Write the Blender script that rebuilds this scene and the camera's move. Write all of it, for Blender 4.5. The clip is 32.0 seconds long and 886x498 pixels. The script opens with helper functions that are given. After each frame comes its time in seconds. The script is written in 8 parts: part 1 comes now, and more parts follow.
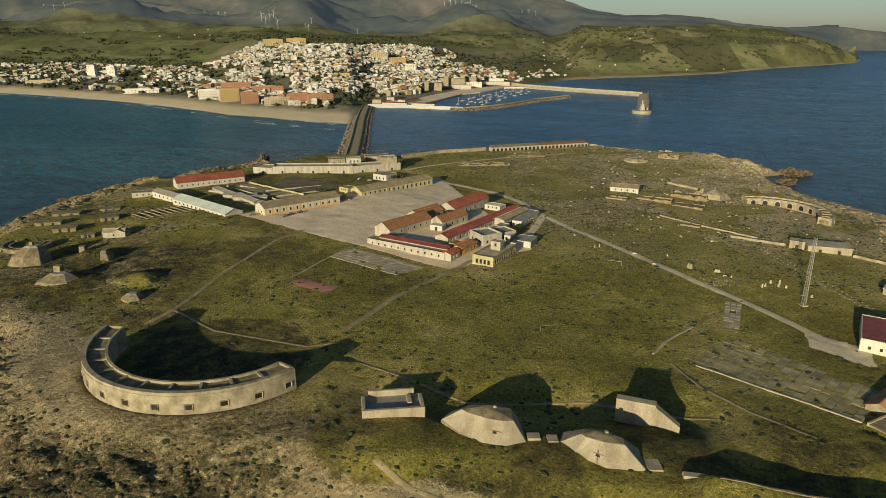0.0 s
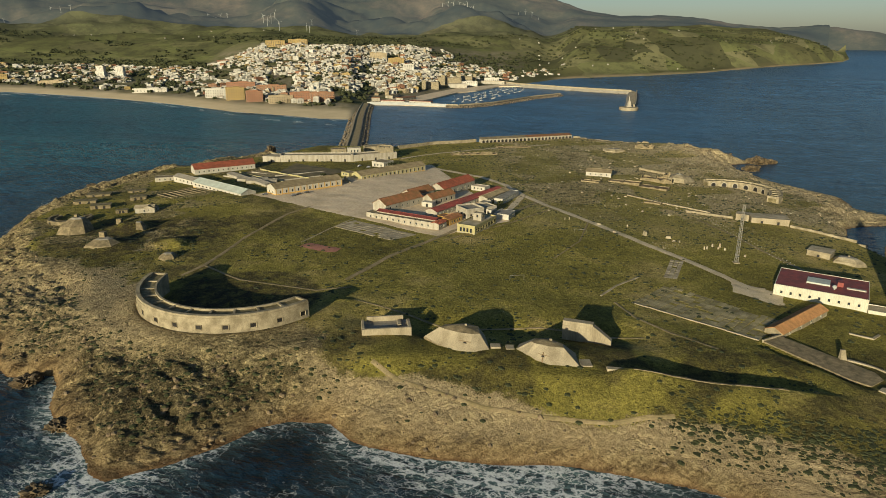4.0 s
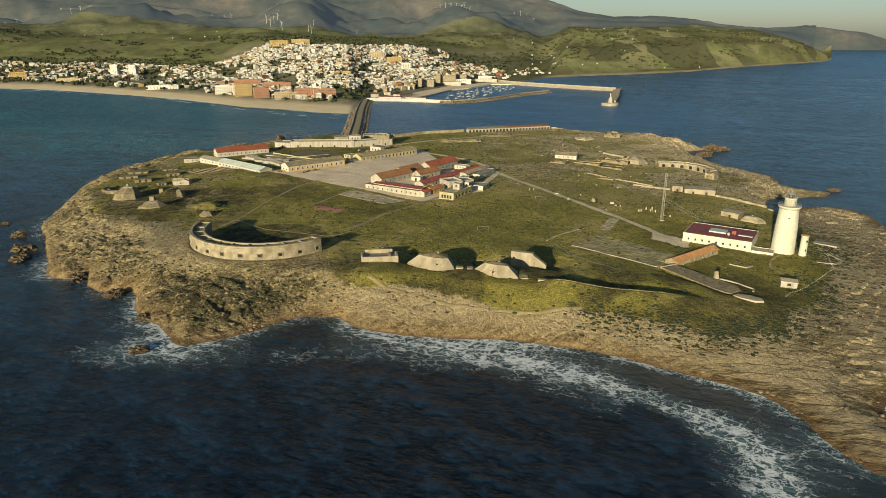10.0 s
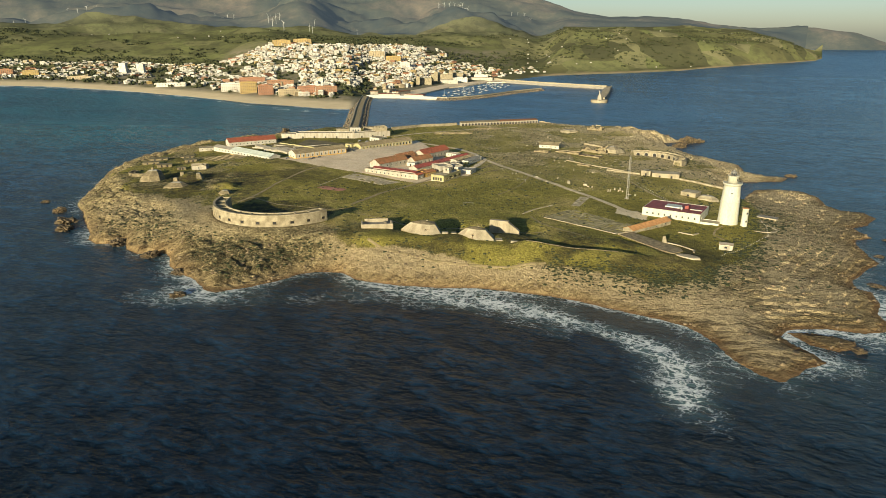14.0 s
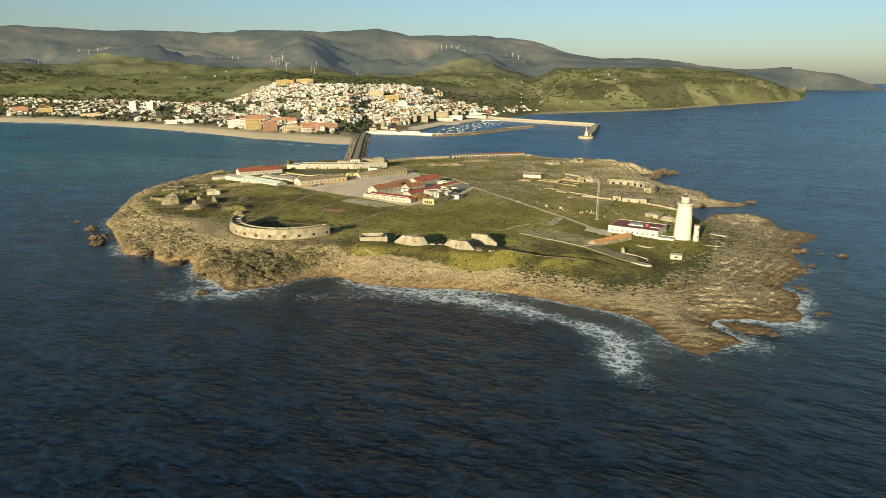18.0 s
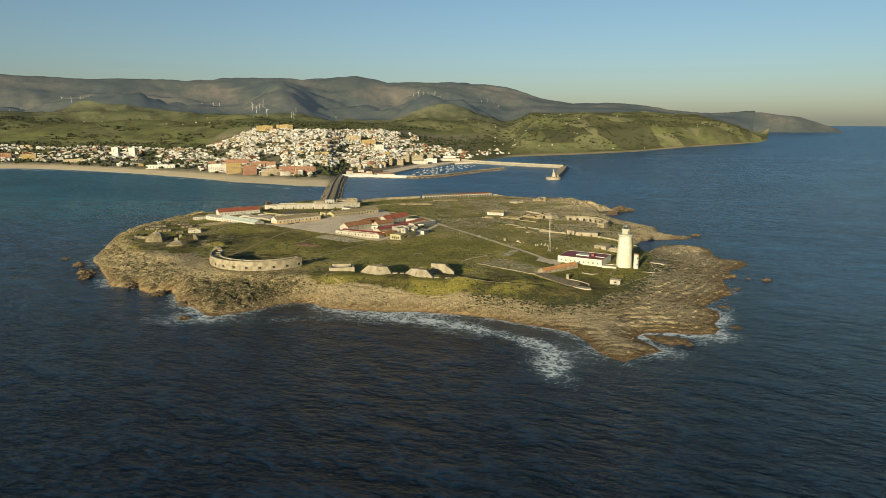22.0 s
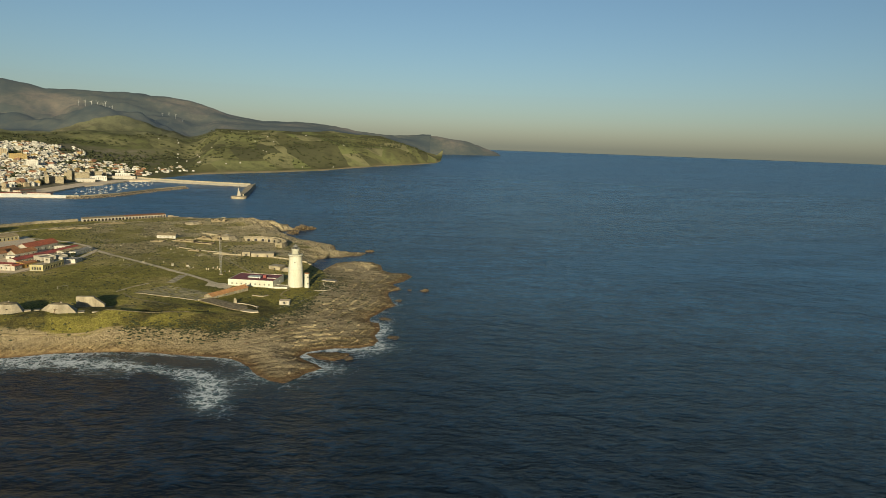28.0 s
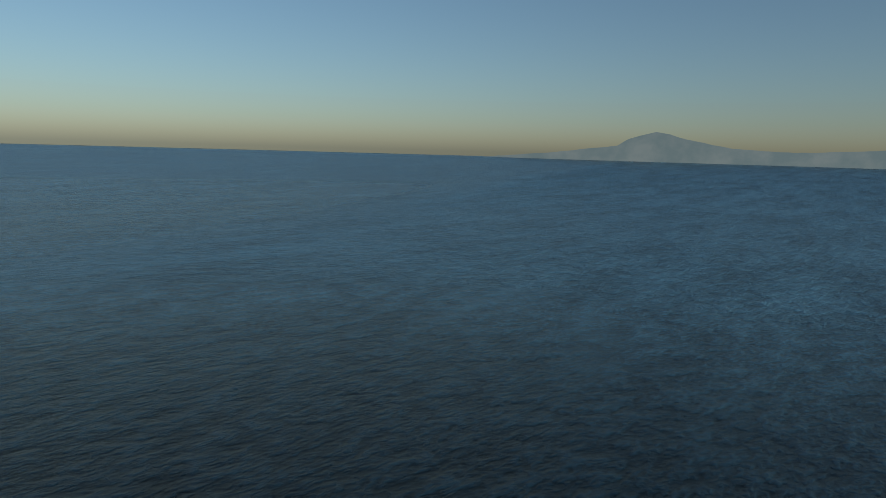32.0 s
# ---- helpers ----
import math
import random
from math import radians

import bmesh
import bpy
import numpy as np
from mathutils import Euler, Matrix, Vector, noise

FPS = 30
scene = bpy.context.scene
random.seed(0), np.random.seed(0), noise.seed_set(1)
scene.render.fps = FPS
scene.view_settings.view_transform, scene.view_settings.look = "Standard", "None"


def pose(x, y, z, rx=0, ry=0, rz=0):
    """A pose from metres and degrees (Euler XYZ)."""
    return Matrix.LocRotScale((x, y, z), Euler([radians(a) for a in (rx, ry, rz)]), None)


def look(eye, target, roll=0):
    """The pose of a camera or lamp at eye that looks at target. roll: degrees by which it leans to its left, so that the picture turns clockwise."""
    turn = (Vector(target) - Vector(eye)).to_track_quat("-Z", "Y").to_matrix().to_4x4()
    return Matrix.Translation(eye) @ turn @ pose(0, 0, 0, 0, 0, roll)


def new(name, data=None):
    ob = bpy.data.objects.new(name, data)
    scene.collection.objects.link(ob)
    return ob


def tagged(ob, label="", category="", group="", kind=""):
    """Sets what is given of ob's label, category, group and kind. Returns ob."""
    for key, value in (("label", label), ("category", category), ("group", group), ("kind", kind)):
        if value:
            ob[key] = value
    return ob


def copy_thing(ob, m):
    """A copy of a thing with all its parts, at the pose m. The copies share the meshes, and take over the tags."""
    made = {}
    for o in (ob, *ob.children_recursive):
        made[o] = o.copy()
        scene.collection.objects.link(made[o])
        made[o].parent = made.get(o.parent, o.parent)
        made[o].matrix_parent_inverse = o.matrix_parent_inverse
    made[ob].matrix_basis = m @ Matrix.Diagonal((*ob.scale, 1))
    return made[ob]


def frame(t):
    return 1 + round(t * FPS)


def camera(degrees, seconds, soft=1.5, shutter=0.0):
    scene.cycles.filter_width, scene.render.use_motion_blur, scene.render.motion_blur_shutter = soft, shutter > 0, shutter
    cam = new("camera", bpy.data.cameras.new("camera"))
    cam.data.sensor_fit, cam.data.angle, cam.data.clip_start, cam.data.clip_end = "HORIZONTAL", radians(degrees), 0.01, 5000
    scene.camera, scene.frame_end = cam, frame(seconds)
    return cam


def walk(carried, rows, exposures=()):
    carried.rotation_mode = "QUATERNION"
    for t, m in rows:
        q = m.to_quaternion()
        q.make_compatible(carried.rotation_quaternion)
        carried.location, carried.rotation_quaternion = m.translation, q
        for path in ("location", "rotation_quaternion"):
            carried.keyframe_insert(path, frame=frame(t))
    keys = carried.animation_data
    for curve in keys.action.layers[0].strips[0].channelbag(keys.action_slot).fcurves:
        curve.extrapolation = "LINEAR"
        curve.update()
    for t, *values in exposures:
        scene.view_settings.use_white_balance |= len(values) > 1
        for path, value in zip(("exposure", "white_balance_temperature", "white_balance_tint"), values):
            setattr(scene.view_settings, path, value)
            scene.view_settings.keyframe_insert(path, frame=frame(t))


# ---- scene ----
cam = camera(66.98, 32.0, 0.65)
# seconds, place, yaw, pitch, roll
PATH = [
    (0, -29.79, -47.86, 128.57, -0.42, -17.80, 0.60),
    (0.5, -28.96, -55.14, 128.41, -0.44, -17.78, 0.59),
    (1, -28.14, -62.46, 128.28, -0.43, -17.78, 0.61),
    (1.5, -27.33, -69.79, 128.20, -0.42, -17.77, 0.59),
    (2, -26.53, -77.15, 128.12, -0.45, -17.76, 0.55),
    (2.5, -25.71, -84.54, 128.02, -0.45, -17.71, 0.49),
    (3, -24.81, -91.99, 127.88, -0.43, -17.69, 0.40),
    (3.5, -23.87, -99.50, 127.78, -0.40, -17.70, 0.39),
    (5.5, -20.55, -129.80, 128.18, -0.46, -17.71, 0.54),
    (6, -19.63, -137.82, 128.42, -0.47, -17.71, 0.50),
    (7, -17.74, -154.31, 129.05, -0.47, -17.72, 0.53),
    (8, -16.01, -170.32, 129.41, -0.48, -17.73, 0.55),
    (9, -14.26, -186.15, 129.63, -0.47, -17.73, 0.51),
    (10, -12.29, -201.96, 129.86, -0.42, -17.74, 0.45),
    (11, -10.58, -217.51, 130.05, -0.42, -17.77, 0.45),
    (12, -9.01, -233.18, 129.96, -0.43, -17.77, 0.48),
    (13, -7.42, -248.81, 129.66, -0.44, -17.75, 0.51),
    (14, -5.37, -265.00, 129.75, -0.43, -17.75, 0.50),
    (14.5, -4.41, -273.04, 129.79, -0.44, -17.79, 0.51),
    (16.5, -0.61, -304.46, 129.63, -0.45, -17.78, 0.49),
    (17, 0.27, -312.56, 129.66, -0.47, -17.79, 0.54),
    (17.5, 1.08, -320.72, 129.71, -0.49, -17.24, 0.57),
    (18, 1.93, -328.97, 129.78, -0.53, -14.55, 0.58),
    (18.5, 2.88, -337.25, 129.87, -0.53, -12.29, 0.61),
    (19, 3.91, -345.49, 129.95, -0.52, -12.14, 0.59),
    (19.5, 4.92, -353.61, 130.01, -0.51, -12.12, 0.60),
    (20, 5.97, -361.03, 130.10, -0.49, -12.12, 0.59),
    (20.5, 7.38, -367.26, 130.29, 0.01, -12.12, 0.52),
    (21, 9.40, -372.31, 130.58, -1.11, -11.67, 0.36),
    (21.5, 12.44, -376.11, 130.92, -2.04, -11.25, 0.32),
    (22, 16.86, -378.63, 131.21, -2.11, -10.90, 0.25),
    (22.5, 22.69, -379.89, 131.41, -1.79, -10.73, 0.27),
    (23, 28.83, -380.49, 131.50, -1.10, -10.55, 0.54),
    (23.5, 33.92, -381.07, 131.55, -2.81, -10.25, 1.20),
    (24, 37.74, -381.59, 131.62, -3.80, -10.09, 1.63),
    (24.5, 40.42, -382.04, 131.78, -3.98, -9.90, 1.78),
    (26.5, 41.73, -382.89, 133.61, -10.66, -9.31, 2.00),
    (27, 41.72, -383.45, 134.01, -15.23, -9.18, 1.94),
    (27.5, 41.64, -384.23, 134.37, -21.49, -9.05, 1.95),
    (28, 41.57, -385.40, 134.66, -27.61, -8.90, 2.04),
    (28.5, 41.50, -386.29, 134.80, -34.04, -8.69, 2.21),
    (29, 41.50, -386.29, 134.80, -41.13, -8.55, 2.14),
    (29.5, 41.50, -386.29, 134.80, -47.95, -8.50, 1.90),
    (30, 41.50, -386.29, 134.80, -52.55, -8.46, 1.80),
    (30.5, 41.50, -386.29, 134.80, -56.40, -8.43, 1.74),
    (31, 41.50, -386.29, 134.80, -57.90, -8.41, 1.70),
    (31.5, 41.50, -386.29, 134.80, -63.10, -8.38, 1.65),
    (32, 41.50, -386.29, 134.80, -72.20, -8.35, 1.60),
]
EXPOSURES = [(0, 0.30), (6, 0.30), (9, 0.5), (14, 0.88), (17, 1.0), (19, 0.82), (24, 0.55), (27, 0.42), (32, 0.45)]
SKY_STRENGTH = 0.068
SUN_STRENGTH, SUN_COLOUR = 4.9, (1.0, 0.895, 0.62)
SUN_AZ, SUN_EL = 26.0, 12.0          # where the shadows point (degrees from +y towards +x), and the sun's height


def aim(x, y, z, yaw, pitch, roll):
    a, b = radians(yaw), radians(pitch)
    way = Vector((-math.sin(a) * math.cos(b), math.cos(a) * math.cos(b), math.sin(b)))
    return look((x, y, z), Vector((x, y, z)) + way * 10, roll)


walk(cam, [(t, aim(*row)) for t, *row in PATH], EXPOSURES)

# ---- sky and sun ----
world = bpy.data.worlds.new("sky")
scene.world = world
world.use_nodes = True
wn = world.node_tree.nodes
sky = wn.new("ShaderNodeTexSky")
sky.sky_type = "NISHITA"
sky.sun_disc = False
sky.sun_elevation = radians(SUN_EL)
sky.sun_rotation = radians(SUN_AZ + 180)
sky.air_density, sky.dust_density, sky.ozone_density = 1.0, 0.8, 3.2
wn["Background"].inputs["Strength"].default_value = SKY_STRENGTH
grade = wn.new("ShaderNodeHueSaturation")
grade.inputs["Saturation"].default_value, grade.inputs["Hue"].default_value = 0.95, 0.494
world.node_tree.links.new(sky.outputs[0], grade.inputs["Color"])
world.node_tree.links.new(grade.outputs[0], wn["Background"].inputs["Color"])
sun = new("sun", bpy.data.lights.new("sun", "SUN"))
sun.data.energy, sun.data.angle, sun.data.color = SUN_STRENGTH, radians(0.53), SUN_COLOUR
sa, se = radians(SUN_AZ), radians(SUN_EL)
sun.matrix_world = look((0, 0, 400), Vector((0, 0, 400)) + Vector((math.sin(sa) * math.cos(se), math.cos(sa) * math.cos(se), -math.sin(se))))


# ---- materials ----
def mat(name, base, dark=None, scale=0.5, rough=0.85, bump=0.3, fine=6.0, metal=0.0, spec=0.3, spots=0.35, streak=False, perobj=0.0, island=0.0):
    """A weathered surface: two colours mixed by a coarse and a fine noise, with fine relief."""
    m = bpy.data.materials.new(name)
    m.use_nodes = True
    n, l = m.node_tree.nodes, m.node_tree.links
    b = n["Principled BSDF"]
    dark = dark or tuple(c * 0.6 for c in base)
    co = n.new("ShaderNodeNewGeometry")
    mp = n.new("ShaderNodeMapping")
    mp.inputs["Scale"].default_value = (1, 1, 0.18) if streak else (1, 1, 1)
    l.new(co.outputs["Position"], mp.inputs["Vector"])
    t1, t2 = n.new("ShaderNodeTexNoise"), n.new("ShaderNodeTexNoise")
    t1.inputs["Scale"].default_value, t1.inputs["Detail"].default_value = scale, 6
    t2.inputs["Scale"].default_value, t2.inputs["Detail"].default_value = fine, 3
    for t in (t1, t2):
        l.new(mp.outputs[0], t.inputs["Vector"])
    r1 = n.new("ShaderNodeValToRGB")
    r1.color_ramp.elements[0].position, r1.color_ramp.elements[1].position = spots, spots + 0.3
    r1.color_ramp.elements[0].color, r1.color_ramp.elements[1].color = (*dark, 1), (*base, 1)
    l.new(t1.outputs[0], r1.inputs[0])
    mx = n.new("ShaderNodeMix")
    mx.data_type, mx.blend_type = "RGBA", "OVERLAY"
    mx.inputs[0].default_value = 0.45
    l.new(r1.outputs[0], mx.inputs[6])
    l.new(t2.outputs[0], mx.inputs[7])
    out = mx.outputs[2]
    if perobj:
        oi, hs, ma = n.new("ShaderNodeObjectInfo"), n.new("ShaderNodeHueSaturation"), n.new("ShaderNodeMapRange")
        ma.inputs[3].default_value, ma.inputs[4].default_value = 1 - perobj, 1 + perobj
        l.new(oi.outputs["Random"], ma.inputs[0])
        l.new(ma.outputs[0], hs.inputs["Value"])
        l.new(out, hs.inputs["Color"])
        out = hs.outputs[0]
    if island:
        gi, hs, ma = n.new("ShaderNodeNewGeometry"), n.new("ShaderNodeHueSaturation"), n.new("ShaderNodeMapRange")
        ma.inputs[3].default_value, ma.inputs[4].default_value = 1 - island, 1.06
        l.new(gi.outputs["Random Per Island"], ma.inputs[0])
        l.new(ma.outputs[0], hs.inputs["Value"])
        l.new(out, hs.inputs["Color"])
        out = hs.outputs[0]
    l.new(out, b.inputs["Base Color"])
    b.inputs["Roughness"].default_value, b.inputs["Metallic"].default_value = rough, metal
    b.inputs["Specular IOR Level"].default_value = spec
    if bump:
        bp = n.new("ShaderNodeBump")
        bp.inputs["Strength"].default_value, bp.inputs["Distance"].default_value = bump, 0.1
        l.new(t2.outputs[0], bp.inputs["Height"])
        l.new(bp.outputs[0], b.inputs["Normal"])
    return m


M = {
    "cream": mat("cream_plaster", (0.39, 0.35, 0.275), (0.25, 0.215, 0.155), 0.35, streak=True, spots=0.3),
    "white": mat("white_plaster", (0.45, 0.415, 0.34), (0.31, 0.28, 0.215), 0.3, streak=True, spots=0.22),
    "lime": mat("limewash", (0.51, 0.485, 0.375), (0.42, 0.39, 0.28), 0.25, streak=True, spots=0.2, fine=3),
    "yellow": mat("yellow_plaster", (0.40, 0.345, 0.16), (0.31, 0.27, 0.14), 0.4, streak=True),
    "ochre": mat("ochre_plaster", (0.55, 0.33, 0.08), (0.40, 0.25, 0.08), 0.4, streak=True),
    "stone": mat("old_stone", (0.34, 0.285, 0.185), (0.19, 0.155, 0.095), 0.3, bump=0.6, fine=2.5),
    "concrete": mat("stained_concrete", (0.34, 0.285, 0.19), (0.22, 0.18, 0.115), 0.25, bump=0.4, fine=4, streak=True, spots=0.3),
    "old_concrete": mat("eroded_concrete", (0.27, 0.21, 0.12), (0.13, 0.105, 0.058), 0.45, bump=0.9, fine=2.0, spots=0.36),
    "clay": mat("orange_clay_tile", (0.45, 0.225, 0.09), (0.30, 0.16, 0.065), 0.4, bump=0.6, fine=5, spots=0.36),
    "rust": mat("rust_stain", (0.22, 0.15, 0.08), (0.14, 0.09, 0.045), 0.8, bump=0.2, fine=3),
    "earth": mat("brown_earth", (0.16, 0.125, 0.065), (0.09, 0.075, 0.035), 0.12, bump=0.4, fine=1.5),
    "deck": mat("overgrown_deck", (0.27, 0.22, 0.12), (0.12, 0.10, 0.045), 0.35, bump=0.6, fine=2.5, spots=0.38),
    "grey": mat("grey_concrete", (0.30, 0.27, 0.22), (0.2, 0.18, 0.14), 0.3, bump=0.4, fine=4),
    "paving": mat("pale_paving", (0.66, 0.52, 0.35), (0.53, 0.415, 0.27), 0.06, bump=0.15, fine=0.6, spots=0.3),
    "slab": mat("worn_slab", (0.44, 0.365, 0.25), (0.27, 0.225, 0.14), 0.2, bump=0.3, fine=2),
    "pink": mat("red_court", (0.42, 0.18, 0.13), (0.30, 0.14, 0.09), 0.3, bump=0.2),
    "tile": mat("clay_tile", (0.30, 0.125, 0.06), (0.20, 0.105, 0.045), 0.3, bump=0.5, fine=5, spots=0.38),
    "redroof": mat("red_roof_paint", (0.30, 0.085, 0.045), (0.19, 0.06, 0.035), 0.25, bump=0.3),
    "magenta": mat("dark_red_sheeting", (0.25, 0.058, 0.045), (0.15, 0.045, 0.035), 0.3, bump=0.3, rough=0.6),
    "khaki": mat("fibre_cement_roof", (0.27, 0.215, 0.125), (0.18, 0.14, 0.08), 0.25, bump=0.4),
    "sheet": mat("pale_green_sheeting", (0.48, 0.52, 0.45), (0.38, 0.40, 0.34), 0.2, bump=0.2, rough=0.55),
    "dark": mat("dark_opening", (0.02, 0.018, 0.015), (0.012, 0.011, 0.01), 1.0, bump=0, rough=0.6),
    "glass": mat("window_glass", (0.03, 0.035, 0.04), (0.02, 0.022, 0.025), 1.0, bump=0, rough=0.12, spec=0.5),
    "metal": mat("galvanised_steel", (0.42, 0.40, 0.34), (0.3, 0.27, 0.22), 1.5, rough=0.45, metal=0.6, bump=0),
    "track": mat("earth_track", (0.36, 0.27, 0.15), (0.23, 0.18, 0.085), 0.25, bump=0.3, fine=1.2, spots=0.4),
    "road": mat("gravel_road", (0.60, 0.49, 0.33), (0.47, 0.38, 0.24), 0.2, bump=0.2, fine=1.5),
    "rock": mat("shore_rock", (0.27, 0.20, 0.115), (0.12, 0.085, 0.05), 0.12, bump=0.9, fine=0.8, spots=0.4),
    "wet_rock": mat("sea_rock", (0.19, 0.135, 0.07), (0.06, 0.044, 0.026), 0.35, bump=1.0, fine=1.6, spots=0.4, rough=0.7),
    "boulder": mat("breakwater_boulder", (0.30, 0.24, 0.16), (0.12, 0.10, 0.07), 0.15, bump=0.8, fine=0.6, perobj=0.25),
    "turbine": mat("white_steel", (0.40, 0.40, 0.37), (0.34, 0.34, 0.31), 0.2, bump=0, rough=0.4),
    "bush": mat("dark_scrub", (0.055, 0.06, 0.022), (0.03, 0.035, 0.014), 1.0, bump=0.8, fine=3),
    "car": mat("car_paint", (0.25, 0.25, 0.26), (0.2, 0.2, 0.2), 1.0, bump=0, rough=0.3, perobj=0.8),
}


# ---- mesh helpers ----
def obj(name, bm, material, parent=None, label=""):
    """Links a bmesh or mesh as one object, with one material or several."""
    if isinstance(bm, bmesh.types.BMesh):
        me = bpy.data.meshes.new(name)
        bm.to_mesh(me)
        bm.free()
        for x in material if isinstance(material, (list, tuple)) else [material]:
            me.materials.append(x)
    else:
        me = bm
    ob = new(name, me)
    ob.parent = parent
    if label:
        ob["label"] = label
    return ob


part = obj


def empty(name, m, label, category, group="", kind=""):
    ob = new(name)
    ob.matrix_world = m
    return tagged(ob, label, category, group, kind)


def box(bm, x0, y0, z0, x1, y1, z1, m=None, mi=0, bevel=0.0):
    r = bmesh.ops.create_cube(bm, size=1)
    vs = r["verts"]
    for v in vs:
        v.co = Vector((x0 + (v.co.x + 0.5) * (x1 - x0), y0 + (v.co.y + 0.5) * (y1 - y0), z0 + (v.co.z + 0.5) * (z1 - z0)))
        if m is not None:
            v.co = m @ v.co
    for f in {f for v in vs for f in v.link_faces}:
        f.material_index = mi
    return vs


def prism(bm, outline, z0, z1, top=None, mi=0):
    """An upright body over an outline of (x, y); top: another outline for the upper edge."""
    n = len(outline)
    lo = [bm.verts.new((x, y, z0)) for x, y in outline]
    hi = [bm.verts.new((x, y, z1)) for x, y in (top or outline)]
    fs = [bm.faces.new((lo[i], lo[(i + 1) % n], hi[(i + 1) % n], hi[i])) for i in range(n)]
    fs += [bm.faces.new(hi), bm.faces.new(lo[::-1])]
    for f in fs:
        f.material_index = mi
    return hi


def cyl(bm, r0, r1, z0, z1, n=24, x=0.0, y=0.0, mi=0):
    a = [2 * math.pi * i / n for i in range(n)]
    prism(bm, [(x + r0 * math.cos(t), y + r0 * math.sin(t)) for t in a], z0, z1, [(x + r1 * math.cos(t), y + r1 * math.sin(t)) for t in a], mi)


def lathe(bm, profile, n=48, mi=0):
    rings = [[bm.verts.new((r * math.cos(2 * math.pi * i / n), r * math.sin(2 * math.pi * i / n), z)) for i in range(n)] for r, z in profile]
    for a, b in zip(rings, rings[1:]):
        for i in range(n):
            f = bm.faces.new((a[i], a[(i + 1) % n], b[(i + 1) % n], b[i]))
            f.material_index, f.smooth = mi, True
    bm.faces.new(rings[-1])
    bm.faces.new(rings[0][::-1])


def bar(bm, a, b, r, n=4):
    """A thin bar between two points."""
    a, b = Vector(a), Vector(b)
    q = (b - a).to_track_quat("Z", "Y").to_matrix().to_4x4()
    m = Matrix.Translation(a) @ q
    lo = [bm.verts.new(m @ Vector((r * math.cos(t), r * math.sin(t), 0))) for t in (2 * math.pi * i / n for i in range(n))]
    hi = [bm.verts.new(m @ Vector((r * math.cos(t), r * math.sin(t), (b - a).length))) for t in (2 * math.pi * i / n for i in range(n))]
    for i in range(n):
        bm.faces.new((lo[i], lo[(i + 1) % n], hi[(i + 1) % n], hi[i]))
    bm.faces.new(hi), bm.faces.new(lo[::-1])


# ---- noise and distances on arrays ----
def lattice(ix, iy, seed):
    h = np.sin(ix * 127.1 + iy * 311.7 + seed * 74.7) * 43758.5453
    return h - np.floor(h)


def vnoise(x, y, seed=0):
    ix, iy = np.floor(x), np.floor(y)
    fx, fy = x - ix, y - iy
    ux, uy = fx * fx * (3 - 2 * fx), fy * fy * (3 - 2 * fy)
    a, b = lattice(ix, iy, seed), lattice(ix + 1, iy, seed)
    c, d = lattice(ix, iy + 1, seed), lattice(ix + 1, iy + 1, seed)
    return (a + (b - a) * ux) * (1 - uy) + (c + (d - c) * ux) * uy


def fbm(x, y, size, octaves=4, seed=0):
    out, amp, tot = 0 * x, 1.0, 0.0
    for k in range(octaves):
        out, tot = out + amp * vnoise(x / size * 2**k + 17.3 * k, y / size * 2**k - 9.1 * k, seed + k), tot + amp
        amp *= 0.5
    return out / tot


def signed(x, y, poly):
    """Distance to a closed outline, positive inside."""
    best, inside = np.full(x.shape, 1e9), np.zeros(x.shape, bool)
    for (ax, ay), (bx, by) in zip(poly, poly[1:] + poly[:1]):
        ex, ey = bx - ax, by - ay
        k = np.clip(((x - ax) * ex + (y - ay) * ey) / (ex * ex + ey * ey), 0, 1)
        best = np.minimum(best, np.hypot(x - ax - k * ex, y - ay - k * ey))
        if ey:
            inside ^= ((ay > y) != (by > y)) & (x < ex * (y - ay) / ey + ax)
    return np.where(inside, best, -best)


def smooth(a, b, x):
    k = np.clip((x - a) / (b - a), 0, 1)
    return k * k * (3 - 2 * k)


def sheet(name, xs, ys, zs, material, attrs=None, smooth_shade=True):
    """A grid of places (2D arrays) as one mesh, with named values at its points."""
    h, w = xs.shape
    me = bpy.data.meshes.new(name)
    idx = np.arange(h * w).reshape(h, w)
    quads = np.stack([idx[:-1, :-1], idx[:-1, 1:], idx[1:, 1:], idx[1:, :-1]], -1).reshape(-1, 4)
    me.vertices.add(h * w)
    me.vertices.foreach_set("co", np.stack([xs, ys, zs], -1).astype(np.float32).ravel())
    me.loops.add(quads.size)
    me.loops.foreach_set("vertex_index", quads.astype(np.int32).ravel())
    me.polygons.add(len(quads))
    me.polygons.foreach_set("loop_start", np.arange(0, quads.size, 4, dtype=np.int32))
    me.polygons.foreach_set("loop_total", np.full(len(quads), 4, dtype=np.int32))
    me.polygons.foreach_set("use_smooth", np.full(len(quads), smooth_shade))
    for key, values in (attrs or {}).items():
        me.attributes.new(key, "FLOAT", "POINT").data.foreach_set("value", values.astype(np.float32).ravel())
    me.materials.append(material)
    me.update()
    me.validate()
    return new(name, me)


def attribute(n, name):
    a = n.new("ShaderNodeAttribute")
    a.attribute_name = name
    return a.outputs["Fac"]


